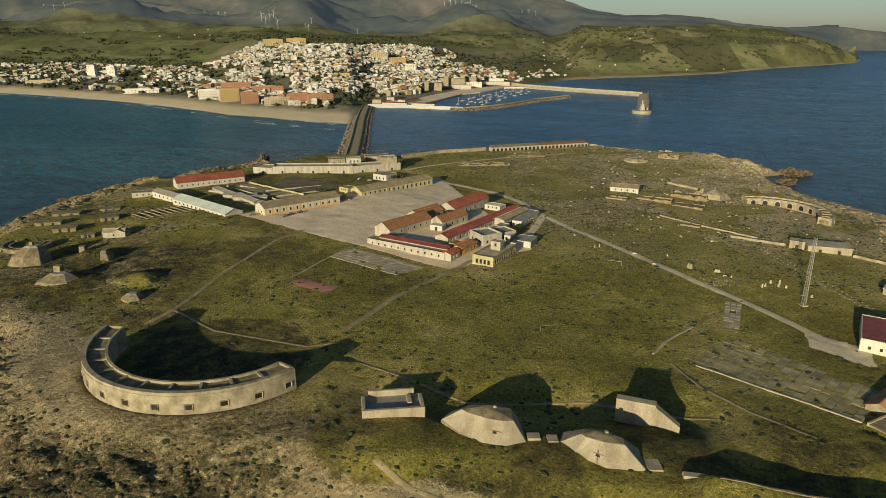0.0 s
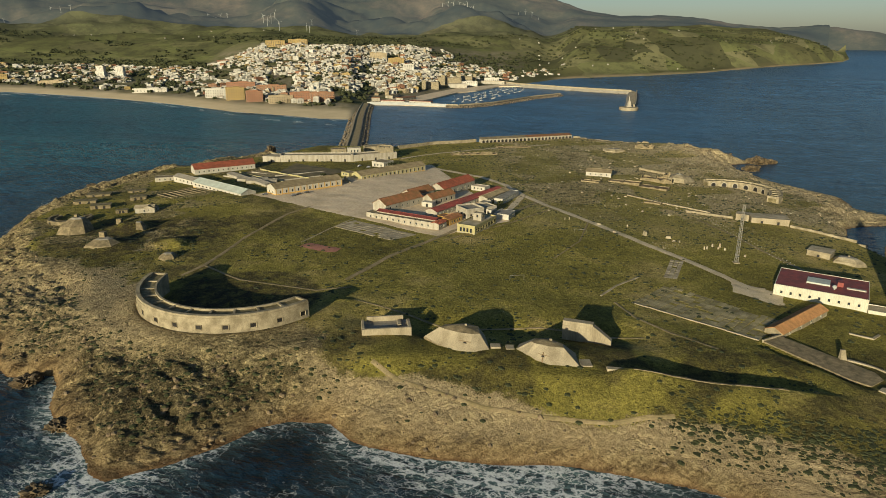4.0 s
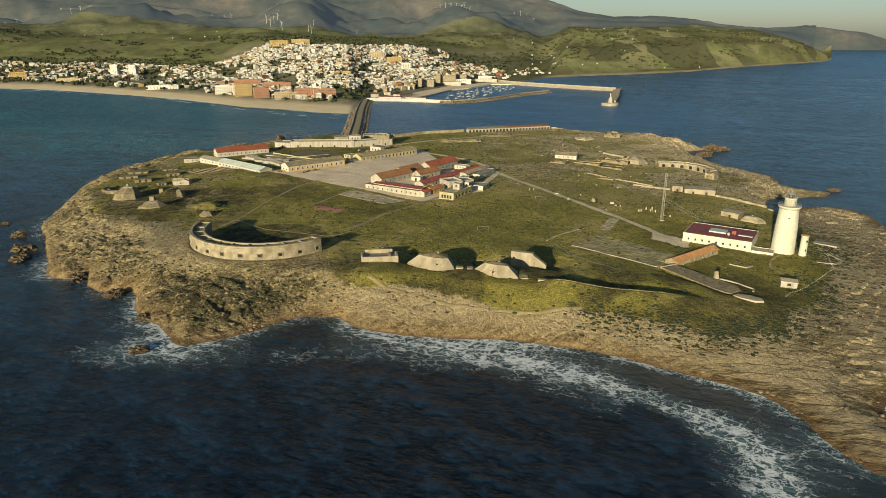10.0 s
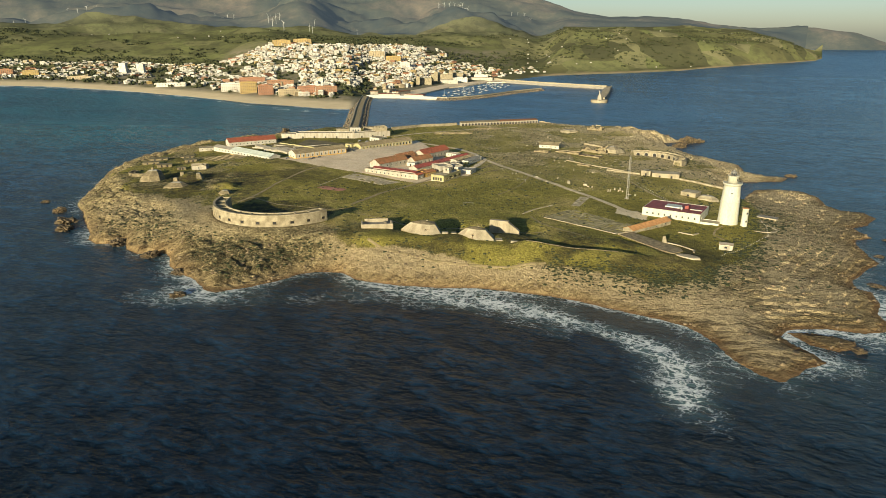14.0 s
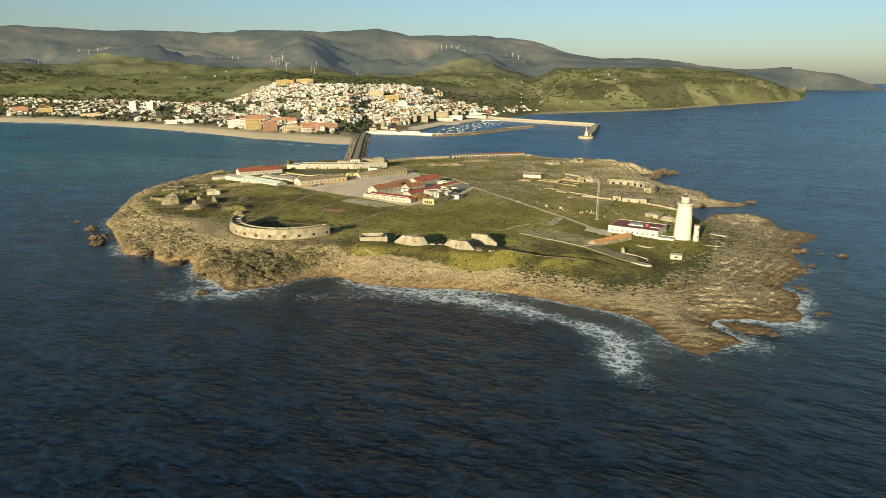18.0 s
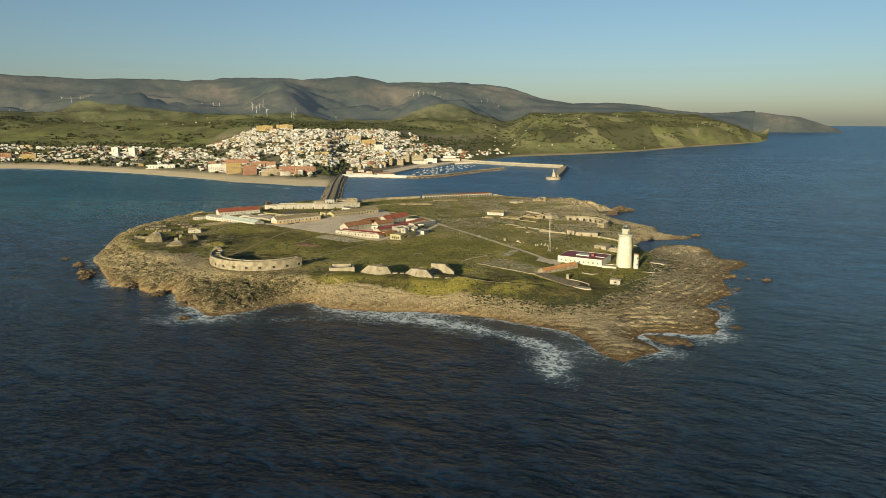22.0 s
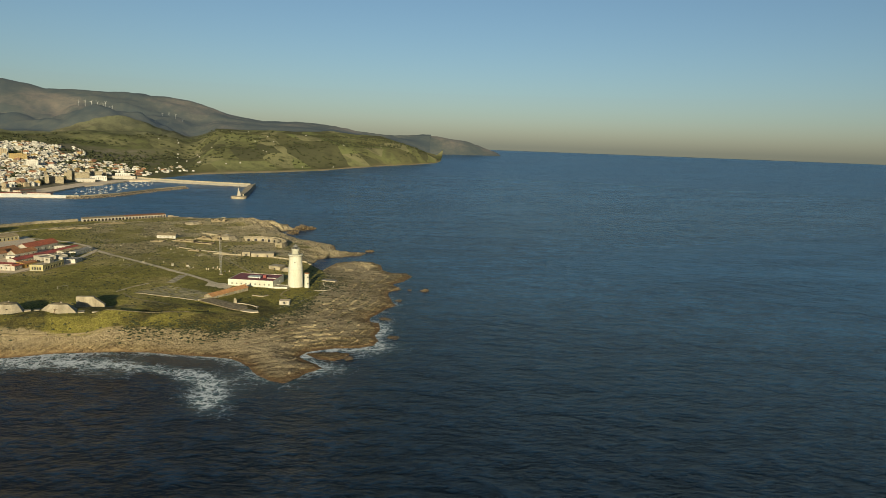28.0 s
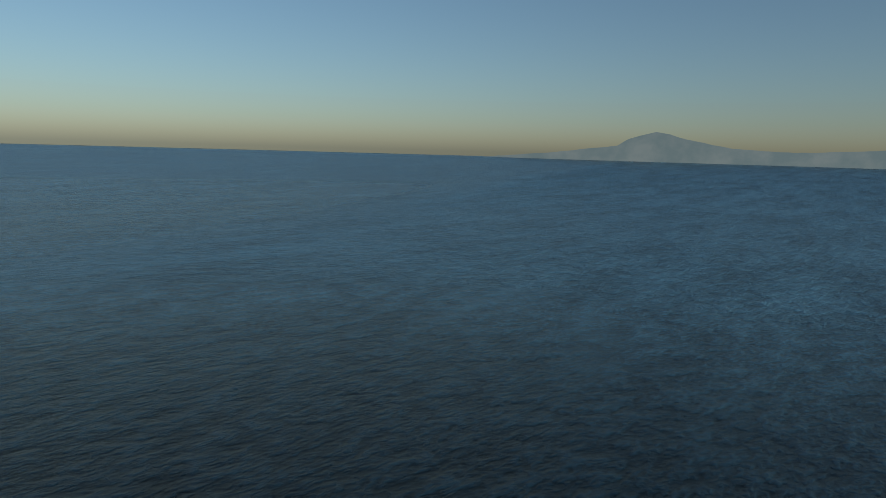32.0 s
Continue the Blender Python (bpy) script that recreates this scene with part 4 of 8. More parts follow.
def on_wall(parent, mesh, name, a, b, z, count, margin=1.5, skip=()):
    """A row of like openings along a wall from a to b, seen from its right-hand side (local places)."""
    a, b = Vector((*a, 0)), Vector((*b, 0))
    d = b - a
    turn = math.atan2(d.y, d.x)
    for i in range(count):
        if i in skip:
            continue
        p = a + d.normalized() * (margin + (d.length - 2 * margin) * (i + 0.5) / count)
        o = new(name, mesh)
        o.parent = parent
        o.matrix_local = Matrix.Translation((p.x, p.y, z)) @ Matrix.Rotation(turn, 4, "Z")


def roof_slabs(parent, L, w, z0, z1, material, over=0.35, thick=0.14, ribs=0.0, name="roof"):
    """Two pitched slabs with ribs down the slope, and a ridge cap."""
    for side in (-1, 1):
        bm = bmesh.new()
        half = w / 2 + over
        drop = (z1 - z0) * over / (w / 2)
        vs = [(-over, side * half, z0 - drop), (L + over, side * half, z0 - drop), (L + over, 0, z1), (-over, 0, z1)]
        lo = [bm.verts.new(v) for v in vs]
        hi = [bm.verts.new((x, y, z + thick)) for x, y, z in vs]
        bm.faces.new(hi if side < 0 else hi[::-1]), bm.faces.new(lo[::-1] if side < 0 else lo)
        for i in range(4):
            q = (lo[i], lo[(i + 1) % 4], hi[(i + 1) % 4], hi[i])
            bm.faces.new(q if side < 0 else q[::-1])
        slab = part(name, bm, material, parent)
        if ribs:
            k = max(2, int(L / ribs))
            bm = bmesh.new()
            bar(bm, (0, side * half, z0 - drop + thick), (0, 0, z1 + thick), 0.09, 4)
            rib = bpy.data.meshes.new("rib")
            bm.to_mesh(rib), bm.free()
            rib.materials.append(material)
            for i in range(k + 1):
                part("rib", rib, None, slab).matrix_local = Matrix.Translation((-over + (L + 2 * over) * i / k, 0, 0))
    bm = bmesh.new()
    box(bm, -over, -0.22, z1 + thick - 0.06, L + over, 0.22, z1 + thick + 0.12)
    part("ridge_cap", bm, material, parent)


def base_level(pts):
    return min(ground(x, y) for x, y in pts)


def gabled(name, label, a, b, w, wall, ridge, wmat, rmat, wins=None, gable_wins=0, plinth=None, ribs=0.9, category="building", z=None, group="", pilasters=None):
    """A pitched-roof building whose ridge runs from a to b; wins: (left mesh, count, right mesh, count, sill)."""
    a, b = Vector((*a, 0)), Vector((*b, 0))
    d = b - a
    L, turn = d.length, math.atan2(d.y, d.x)
    nrm = Vector((-d.y, d.x, 0)).normalized() * w / 2
    pts = [(p.x, p.y) for p in (a + nrm, a - nrm, b + nrm, b - nrm)]
    z = base_level(pts) if z is None else z
    top = max(ground(*p) for p in pts)
    th = empty(name, Matrix.Translation((a.x, a.y, z - 0.3)) @ Matrix.Rotation(turn, 4, "Z"), label, category, group)
    wall, ridge = wall + 0.3, ridge + 0.3
    bm = bmesh.new()
    h = w / 2
    lo = [bm.verts.new(v) for v in ((0, -h, 0), (L, -h, 0), (L, h, 0), (0, h, 0))]
    hi = [bm.verts.new(v) for v in ((0, -h, wall), (L, -h, wall), (L, h, wall), (0, h, wall))]
    g0, g1 = bm.verts.new((0, 0, ridge)), bm.verts.new((L, 0, ridge))
    for q in ((lo[0], lo[1], hi[1], hi[0]), (lo[2], lo[3], hi[3], hi[2]), (lo[1], lo[2], hi[2], g1, hi[1]), (lo[3], lo[0], hi[0], g0, hi[3]),
              (hi[0], hi[1], g1, g0), (hi[2], hi[3], g0, g1), lo[::-1]):
        bm.faces.new(q)
    shell = part("wall", bm, wmat, th)
    roof_slabs(th, L, w, wall, ridge, rmat, ribs=ribs)
    if plinth:
        bm = bmesh.new()
        prism(bm, [(-0.06, -h - 0.06), (L + 0.06, -h - 0.06), (L + 0.06, h + 0.06), (-0.06, h + 0.06)], 0, 1.1)
        part("plinth", bm, plinth, th)
    if wins:
        ml, nl, mr, nr, sill = wins
        if nr:
            on_wall(shell, mr, "window", (0, -h), (L, -h), sill + 0.3, nr)
        if nl:
            on_wall(shell, ml, "window", (L, h), (0, h), sill + 0.3, nl)
    if pilasters:
        k, pm = pilasters
        for i in range(k + 1):
            bm = bmesh.new()
            x = 0.4 + (L - 0.8) * i / k
            box(bm, x - 0.35, -h - 0.14, 0, x + 0.35, -h - 0.003, wall - 0.05)
            part("pilaster", bm, pm, th)
    if gable_wins:
        on_wall(shell, WIN["small"], "window", (0, h), (0, -h), 1.5, gable_wins, 2.0)
        on_wall(shell, WIN["small"], "window", (L, -h), (L, h), 1.5, gable_wins, 2.0)
    return th


def flat(name, label, a, b, depth, h, wmat, rmat, wins=(), parapet=0.5, category="building", z=None, plinth=None, group=""):
    """A flat-roofed building: front wall from a to b, going back to its left by depth. wins: rows of (side, mesh, count, sill)."""
    a, b = Vector((*a, 0)), Vector((*b, 0))
    d = b - a
    L, turn = d.length, math.atan2(d.y, d.x)
    nrm = Vector((-d.y, d.x, 0)).normalized() * depth
    z = base_level([(p.x, p.y) for p in (a, b, a + nrm, b + nrm)]) if z is None else z
    th = empty(name, Matrix.Translation((a.x, a.y, z - 0.3)) @ Matrix.Rotation(turn, 4, "Z"), label, category, group)
    h += 0.3
    bm = bmesh.new()
    prism(bm, [(0, 0), (L, 0), (L, depth), (0, depth)], 0, h - parapet)
    t = 0.3
    if parapet:
        for x0, y0, x1, y1 in ((0, 0, L, t), (0, depth - t, L, depth), (0, t, t, depth - t), (L - t, t, L, depth - t)):
            box(bm, x0, y0, h - parapet - 0.02, x1, y1, h)
    shell = part("wall", bm, wmat, th)
    bm = bmesh.new()
    g = t if parapet else -0.3
    box(bm, g + 0.01, g + 0.01, h - parapet - 0.1, L - g - 0.01, depth - g - 0.01, h - parapet + 0.08)
    part("roof", bm, rmat, th)
    if parapet:
        bm = bmesh.new()
        box(bm, -0.12, -0.12, h - parapet - 0.15, L + 0.12, -0.003, h - parapet + 0.05)
        part("cornice", bm, wmat, th)
    if plinth:
        bm = bmesh.new()
        prism(bm, [(-0.05, -0.05), (L + 0.05, -0.05), (L + 0.05, depth + 0.05), (-0.05, depth + 0.05)], 0, 1.0)
        part("plinth", bm, plinth, th)
    ends = {"front": ((0, 0), (L, 0)), "right": ((L, 0), (L, depth)), "back": ((L, depth), (0, depth)), "left": ((0, depth), (0, 0))}
    for side, mesh, count, sill in wins:
        on_wall(shell, mesh, "door" if mesh is DOOR else "window", *ends[side], sill + 0.3, count)
    return th


def ribbon(name, pts, width, material, label, category, lift=0.12, step=4.0, kind="structure", thick=0.0):
    """A strip draped over the ground along a line of places."""
    bm, rows, carry = bmesh.new(), [], []
    for (ax, ay), (bx, by) in zip(pts, pts[1:]):
        k = max(1, int(math.hypot(bx - ax, by - ay) / step))
        carry += [(ax + (bx - ax) * i / k, ay + (by - ay) * i / k) for i in range(k)]
    carry.append(pts[-1])
    for i, (x, y) in enumerate(carry):
        p, q = carry[max(0, i - 1)], carry[min(len(carry) - 1, i + 1)]
        d = Vector((q[0] - p[0], q[1] - p[1])).normalized()
        wv = width * (0.5 + 0.12 * (noise.noise((x * 0.13, y * 0.13, 3.0))))
        cross = []
        for s in (-1, -0.33, 0.33, 1):
            u, v = x - d.y * wv * s, y + d.x * wv * s
            cross.append(bm.verts.new((u, v, ground(u, v) + lift - (0.1 if abs(s) == 1 and not thick else 0))))
        rows.append(cross)
    for r0, r1 in zip(rows, rows[1:]):
        for i in range(3):
            bm.faces.new((r0[i + 1], r0[i], r1[i], r1[i + 1]))
    if thick:
        r = bmesh.ops.extrude_face_region(bm, geom=bm.faces[:])
        for v in [g for g in r["geom"] if isinstance(g, bmesh.types.BMVert)]:
            v.co.z -= thick
        bmesh.ops.recalc_face_normals(bm, faces=bm.faces[:])
    return tagged(obj(name, bm, material), label, category, "", kind)


def patch(name, quad, material, label, category, lift=0.1, step=3.0, kind="structure"):
    """A paved patch between four corners, draped over the ground."""
    a, b, c, d = (Vector(q) for q in quad)
    nu, nv = max(2, int((b - a).length / step)), max(2, int((d - a).length / step))
    bm = bmesh.new()
    g = []
    for j in range(nv + 1):
        g.append([])
        for i in range(nu + 1):
            p = (a.lerp(b, i / nu)).lerp(d.lerp(c, i / nu), j / nv)
            edge = i in (0, nu) or j in (0, nv)
            g[-1].append(bm.verts.new((p.x, p.y, ground(p.x, p.y) + (lift if not edge else -0.05))))
    for j in range(nv):
        for i in range(nu):
            bm.faces.new((g[j][i], g[j][i + 1], g[j + 1][i + 1], g[j + 1][i]))
    bmesh.ops.recalc_face_normals(bm, faces=bm.faces[:])
    return tagged(obj(name, bm, material), label, category, "", kind)


def arc_work(name, label, cx, cy, r_in, r_out, a0, a1, z0, z1, embrasures, bays, material, steps=60, arches=0):
    """A curved gun battery: outer and inner walls, a sunk deck between them, cross walls, end walls and embrasures."""
    th = empty(name, Matrix.Translation((cx, cy, z0)), label, "battery")
    H = z1 - z0

    def ring(ra, rb, za, zb, nm, mt, s=steps):
        bm = bmesh.new()
        secs = []
        for i in range(s + 1):
            t = radians(a0 + (a1 - a0) * i / s)
            c, sn = math.cos(t), math.sin(t)
            batter = 0.5 if nm == "outer_wall" else 0
            secs.append([bm.verts.new(v) for v in ((ra * c, ra * sn, za), ((rb + batter) * c, (rb + batter) * sn, za), (rb * c, rb * sn, zb), (ra * c, ra * sn, zb))])
        for p, q in zip(secs, secs[1:]):
            for k in range(4):
                bm.faces.new((p[k], p[(k + 1) % 4], q[(k + 1) % 4], q[k]))
        bm.faces.new(secs[0][::-1]), bm.faces.new(secs[-1])
        bmesh.ops.recalc_face_normals(bm, faces=bm.faces[:])
        return part(nm, bm, mt, th)

    ring(r_out - 1.6, r_out, 0, H, "outer_wall", material)
    ring(r_in, r_in + 0.9, 0, H - 0.3, "inner_wall", material)
    ring(r_in + 0.9, r_out - 1.6, 0, H - 1.15, "deck", M["deck"])
    ring(r_out - 0.05, r_out + 0.22, H - 1.3, H - 1.0, "string_course", material)
    for i in range(bays + 1):
        t = radians(a0 + (a1 - a0) * i / bays)
        bm = bmesh.new()
        box(bm, r_in + 0.8, -0.45, H - 1.9, r_out - 1.5, 0.45, H - (0.25 if i in (0, bays) else 0.6), Matrix.Rotation(t, 4, "Z"))
        part("cross_wall", bm, material, th)
    for i in range(embrasures):
        t = radians(a0 + (a1 - a0) * (i + 0.7) / embrasures)
        o = part("embrasure", EMBRASURE, None, th)
        o.matrix_local = Matrix.Rotation(t, 4, "Z") @ Matrix.Translation((r_out + 0.25, 0, H * 0.42)) @ Matrix.Rotation(radians(90), 4, "Z")
    for i in range(arches):
        t = radians(a0 + (a1 - a0) * (i + 0.5) / arches)
        o = part("arch", ARCH, None, th)
        o.matrix_local = Matrix.Rotation(t, 4, "Z") @ Matrix.Translation((r_in - 0.05, 0, H - 5.2)) @ Matrix.Rotation(radians(-90), 4, "Z")
    return th


bm = bmesh.new()
box(bm, -1.3, -0.3, -0.3, 1.3, 0.6, 1.9)
front = min(bm.faces, key=lambda f: f.calc_center_median().y)
bmesh.ops.inset_region(bm, faces=[front], thickness=0.4)
for v in front.verts:
    v.co.y += 0.22
front.material_index = 1
EMBRASURE = bpy.data.meshes.new("embrasure")
bm.to_mesh(EMBRASURE), bm.free()
EMBRASURE.materials.append(M["stone"]), EMBRASURE.materials.append(M["dark"])


bm = bmesh.new()
edge = [(-2.3, 0), (-2.3, 2.0)] + [(-2.3 * math.cos(math.pi * k_ / 10), 2.0 + 2.0 * math.sin(math.pi * k_ / 10)) for k_ in range(1, 10)] + [(2.3, 2.0), (2.3, 0)]
hole = [(x_ * 0.78, z_ * 0.86) for x_, z_ in edge]
vo, vi, vd = ([bm.verts.new((x_, y_, z_)) for x_, z_ in ring_] for ring_, y_ in ((edge, -0.12), (hole, -0.12), (hole, -0.04)))
for k_ in range(len(edge) - 1):
    bm.faces.new((vo[k_], vi[k_], vi[k_ + 1], vo[k_ + 1])), bm.faces.new((vi[k_], vd[k_], vd[k_ + 1], vi[k_ + 1]))
bm.faces.new(vd[::-1]).material_index = 1
bmesh.ops.recalc_face_normals(bm, faces=bm.faces[:])
ARCH = bpy.data.meshes.new("arch")
bm.to_mesh(ARCH), bm.free()
ARCH.materials.append(M["cream"]), ARCH.materials.append(M["dark"])


def casemate(name, label, base, crown, z0, z1, material, swell=1.0, vent=True):
    """A faceted concrete casemate: sloping faces from a base outline to a smaller crown, and a rounded cap."""
    cx, cy = sum(p[0] for p in base) / len(base), sum(p[1] for p in base) / len(base)
    qx, qy = sum(p[0] for p in crown) / len(crown), sum(p[1] for p in crown) / len(crown)
    crown = [(qx + swell * (x - qx), qy + swell * (y - qy)) for x, y in crown]
    th = empty(name, Matrix.Translation((cx, cy, z0)), label, "bunker")
    rel = lambda ps: [(x - cx, y - cy) for x, y in ps]  # noqa: E731
    bm = bmesh.new()
    mid = [(0.55 * bx + 0.45 * tx, 0.55 * by + 0.45 * ty) for (bx, by), (tx, ty) in zip(base, crown)]
    prism(bm, rel(base), -2.5, (z1 - z0) * 0.52, rel(mid))
    bmesh.ops.bevel(bm, geom=[e for e in bm.edges], offset=0.2, segments=1, affect="EDGES")
    part("body", bm, material, th)
    bm = bmesh.new()
    kx, ky = sum(p[0] for p in crown) / len(crown), sum(p[1] for p in crown) / len(crown)
    cap = [(0.7 * x + 0.3 * kx, 0.7 * y + 0.3 * ky) for x, y in crown]
    prism(bm, rel(mid), (z1 - z0) * 0.52, (z1 - z0) * 0.9, rel(crown))
    part("crown", bm, material, th)
    bm = bmesh.new()
    prism(bm, rel(crown), (z1 - z0) * 0.9, z1 - z0, rel(cap))
    part("cap", bm, M["grey"], th)
    if not vent:
        return th
    bm = bmesh.new()
    box(bm, kx - cx - 0.4, ky - cy - 0.4, (z1 - z0) - 0.1, kx - cx + 0.4, ky - cy + 0.4, (z1 - z0) + 0.9)
    part("vent", bm, material, th)
    return th


def facet_casemate(label, base, crown, z0, z1, rise):
    """A gun casemate of poured concrete: flat sloping faces from the ground up to a faceted top, with a vent, a gun slit and a rear wall."""
    cx, cy = sum(p[0] for p in base) / len(base), sum(p[1] for p in base) / len(base)
    th = empty("casemate", Matrix.Translation((cx, cy, z0)), label, "bunker")
    rel = lambda ps: [(x - cx, y - cy) for x, y in ps]  # noqa: E731
    H = z1 - z0
    bm = bmesh.new()
    low = [(x * 1.05, y * 1.05) for x, y in rel(base)]
    prism(bm, low, -3.0, 0.0, rel(base))
    bm.faces.ensure_lookup_table()
    part("footing", bm, M["old_concrete"], th)
    bm = bmesh.new()
    prism(bm, rel(base), -0.02, H - rise, rel(crown))
    bmesh.ops.bevel(bm, geom=bm.edges[:], offset=0.12, segments=1, affect="EDGES")
    part("body", bm, M["concrete"], th)
    kx, ky = sum(p[0] for p in crown) / len(crown) - cx, sum(p[1] for p in crown) / len(crown) - cy
    bm = bmesh.new()
    prism(bm, rel(crown), H - rise - 0.02, H, [(0.25 * (x - kx) + kx, 0.25 * (y - ky) + ky + 1.2) for x, y in rel(crown)])
    part("top", bm, M["old_concrete"], th)
    bm = bmesh.new()
    box(bm, kx + 1.6, ky + 0.9, H - 0.5, kx + 2.5, ky + 1.8, H + 0.5, bevel=0.0)
    part("vent", bm, M["concrete"], th)
    # the slit and rust streaks stand on the front face
    a, b_ = Vector((*rel(base)[2], 0)), Vector((*rel(base)[3], 0))
    c_, d_ = Vector((*rel(crown)[2], H - rise)), Vector((*rel(crown)[3], H - rise))
    up, side = ((c_ + d_) / 2 - (a + b_) / 2).normalized(), (b_ - a).normalized()
    nrm = side.cross(up).normalized()
    mid_ = (a + b_) / 2 * 0.5 + (c_ + d_) / 2 * 0.5 + nrm * 0.02
    for nm, u0, u1, v0, v1, mt in (("slit", -0.7, 0.7, -0.3, 0.3, "dark"), ("rust_streak", -0.28, 0.28, -2.6, 1.6, "rust"), ("rust_streak", -3.0, 2.6, 0.42, 0.62, "rust")):
        if nm == "rust_streak" and rise > 0.7 and v1 > 1:
            continue
        bm = bmesh.new()
        q = [mid_ + side * u + up * v for u, v in ((u0, v0), (u1, v0), (u1 * 0.6, v1), (u0 * 0.7, v1))]
        lo, hi = [bm.verts.new(p - nrm * 0.1) for p in q], [bm.verts.new(p + nrm * (0.06 if nm == "slit" else 0.04)) for p in q]
        bm.faces.new(hi), bm.faces.new(lo[::-1])
        for k in range(4):
            bm.faces.new((lo[k], lo[(k + 1) % 4], hi[(k + 1) % 4], hi[k]))
        bmesh.ops.recalc_face_normals(bm, faces=bm.faces[:])
        part(nm, bm, M[mt], th)
    return th


# ---- roads, yards and tracks ----
patch("pavement", [(-161, 373), (-23, 277), (24, 312), (-30, 512)], M["paving"], "pale dusty concrete parade ground", "parade ground", 0.12)
ribbon("road", [(22, 330), (40, 384), (75, 316), (94, 278), (111, 247), (124, 220), (131, 203), (138, 200)], 4.8, M["road"], "pale gravel road across the grass", "road", 0.3)
ribbon("road", [(-35, 500), (-20, 480), (12, 452), (30, 420), (40, 384)], 5, M["road"], "pale road beside the parade ground", "road", 0.32)
ribbon("road", [(-60, 540), (-40, 560), (20, 600), (100, 640)], 4, M["road"], "pale road to the northern wall", "road", 0.3)
patch("pavement", [(120, 197), (137, 178), (146, 196), (126, 214)], M["road"], "gravel forecourt by the lighthouse", "forecourt", 0.17)
for pts, w in (([(-150, 205), (-144, 220), (-137, 270), (-123, 322), (-112, 342)], 2.2), ([(-68, 200), (-49, 238), (-13, 290), (26, 332), (52, 370)], 3.0),
               ([(-20, 268), (20, 305), (60, 350)], 1.4), ([(-144, 220), (-120, 200), (-80, 186), (-64, 190)], 1.4), ([(58, 178), (62, 160), (72, 142), (86, 128)], 1.4),
               ([(150, 330), (158, 300), (165, 262), (172, 230)], 2.0), ([(-60, 172), (-20, 150), (20, 150), (60, 140)], 1.2), ([(75, 315), (60, 270), (40, 240)], 1.0)):
    ribbon("track", pts, w, M["track"], "worn earth track through grass", "path", 0.22)
ribbon("path", [(-47, 112.5), (-37, 104.8), (-24, 98), (-8, 91), (10, 86.5), (32, 83), (54, 83)], 1.6, M["track"], "pale stony path above the southern shore", "path", 0.25)
ribbon("path", [(-102, 262), (-90, 288), (-78, 312)], 1.0, M["slab"], "narrow concrete footpath", "path", 0.15)

# ---- the barracks in the middle ----
CREAM = flat("barracks", "long cream barracks wing with small windows and parapet", (-70.5, 317.6), (-26.4, 291.5), 8, 4.6, M["cream"], M["khaki"],
             [("front", WIN["small"], 11, 1.7), ("left", WIN["small"], 1, 1.7), ("right", WIN["small"], 1, 1.7)], 0.6)
gabled("roof_wing", "dark red sheet-roofed gallery behind the cream wing", (-62, 322), (-23.5, 299.5), 6, 4.8, 5.6, M["cream"], M["magenta"], None, ribs=0.7, category="gallery")
gabled("lodge", "small clay-tiled lodge at the end of the barracks", (-25.5, 291.2), (-20.6, 299.2), 6, 4.1, 5.0, M["cream"], M["redroof"], (WIN["small"], 0, WIN["small"], 2, 1.4), category="lodge")
gabled("barrack_hall", "long hall with mossy orange tile roof and cream gable", (-63, 332), (-39, 360), 12.5, 5.0, 8.6, M["cream"], M["tile"], (WIN["small"], 6, WIN["small"], 6, 2.0), 0, category="hall")
gabled("barrack_hall", "dark orange tile-roofed hall beside the parade ground", (-46, 362), (-31, 381), 11, 5.0, 8.2, M["cream"], M["tile"], (WIN["small"], 4, WIN["small"], 4, 2.0), category="hall")
gabled("courtyard_house", "gabled house with orange tiles and stained cream walls", (-31, 352), (-14.5, 371), 9, 4.6, 7.6, M["cream"], M["tile"], (WIN["tall"], 4, WIN["tall"], 4, 1.2), category="house")
flat("annex", "small white flat-roofed annex", (-35, 347), (-27.5, 343.5), 6, 3.4, M["white"], M["white"], [("front", DOOR, 1, 0.0)], 0.2)
gabled("great_hall", "tall hall with bright red roof and cream walls", (-24.5, 380), (0, 414), 13, 6.0, 9.6, M["cream"], M["redroof"], (WIN["small"], 7, WIN["tall"], 8, 1.6), 2, category="hall")
flat("annex", "low white flat-roofed annex by the red hall", (2, 401), (12, 394), 8, 3.6, M["white"], M["paving"], [("front", WIN["small"], 3, 1.4)], 0.3)
gabled("long_gallery", "very long low building with dark red sheet roof", (-28, 322), (22, 392), 9, 4.0, 5.8, M["cream"], M["magenta"], (WIN["small"], 16, WIN["tall"], 18, 1.0), ribs=0.8, category="gallery")
gabled("grey_shed", "narrow shed with grey fibre-cement roof", (8, 360), (27, 389), 8.5, 3.6, 4.8, M["cream"], M["khaki"], (WIN["small"], 5, WIN["small"], 7, 1.3), category="shed")
flat("side_building", "long flat-roofed grey side building with white end", (16.5, 358.5), (22.3, 355.4), 31, 4.0, M["white"], M["grey"], [("right", WIN["small"], 7, 1.4)], 0.3)
flat("ruined_house", "roofless weathered block with broken walls", (-11.5, 329), (-4.5, 316.5), 13, 6.6, M["cream"], M["grey"], [("front", WIN["stone"], 3, 1.6), ("right", WIN["stone"], 3, 1.6)], 1.2)
flat("ruined_house", "weathered flat-roofed house with crumbling parapet", (-1, 335), (5, 325), 13, 5.4, M["cream"], M["grey"], [("front", WIN["stone"], 2, 1.4), ("right", WIN["stone"], 3, 1.4)], 0.9)
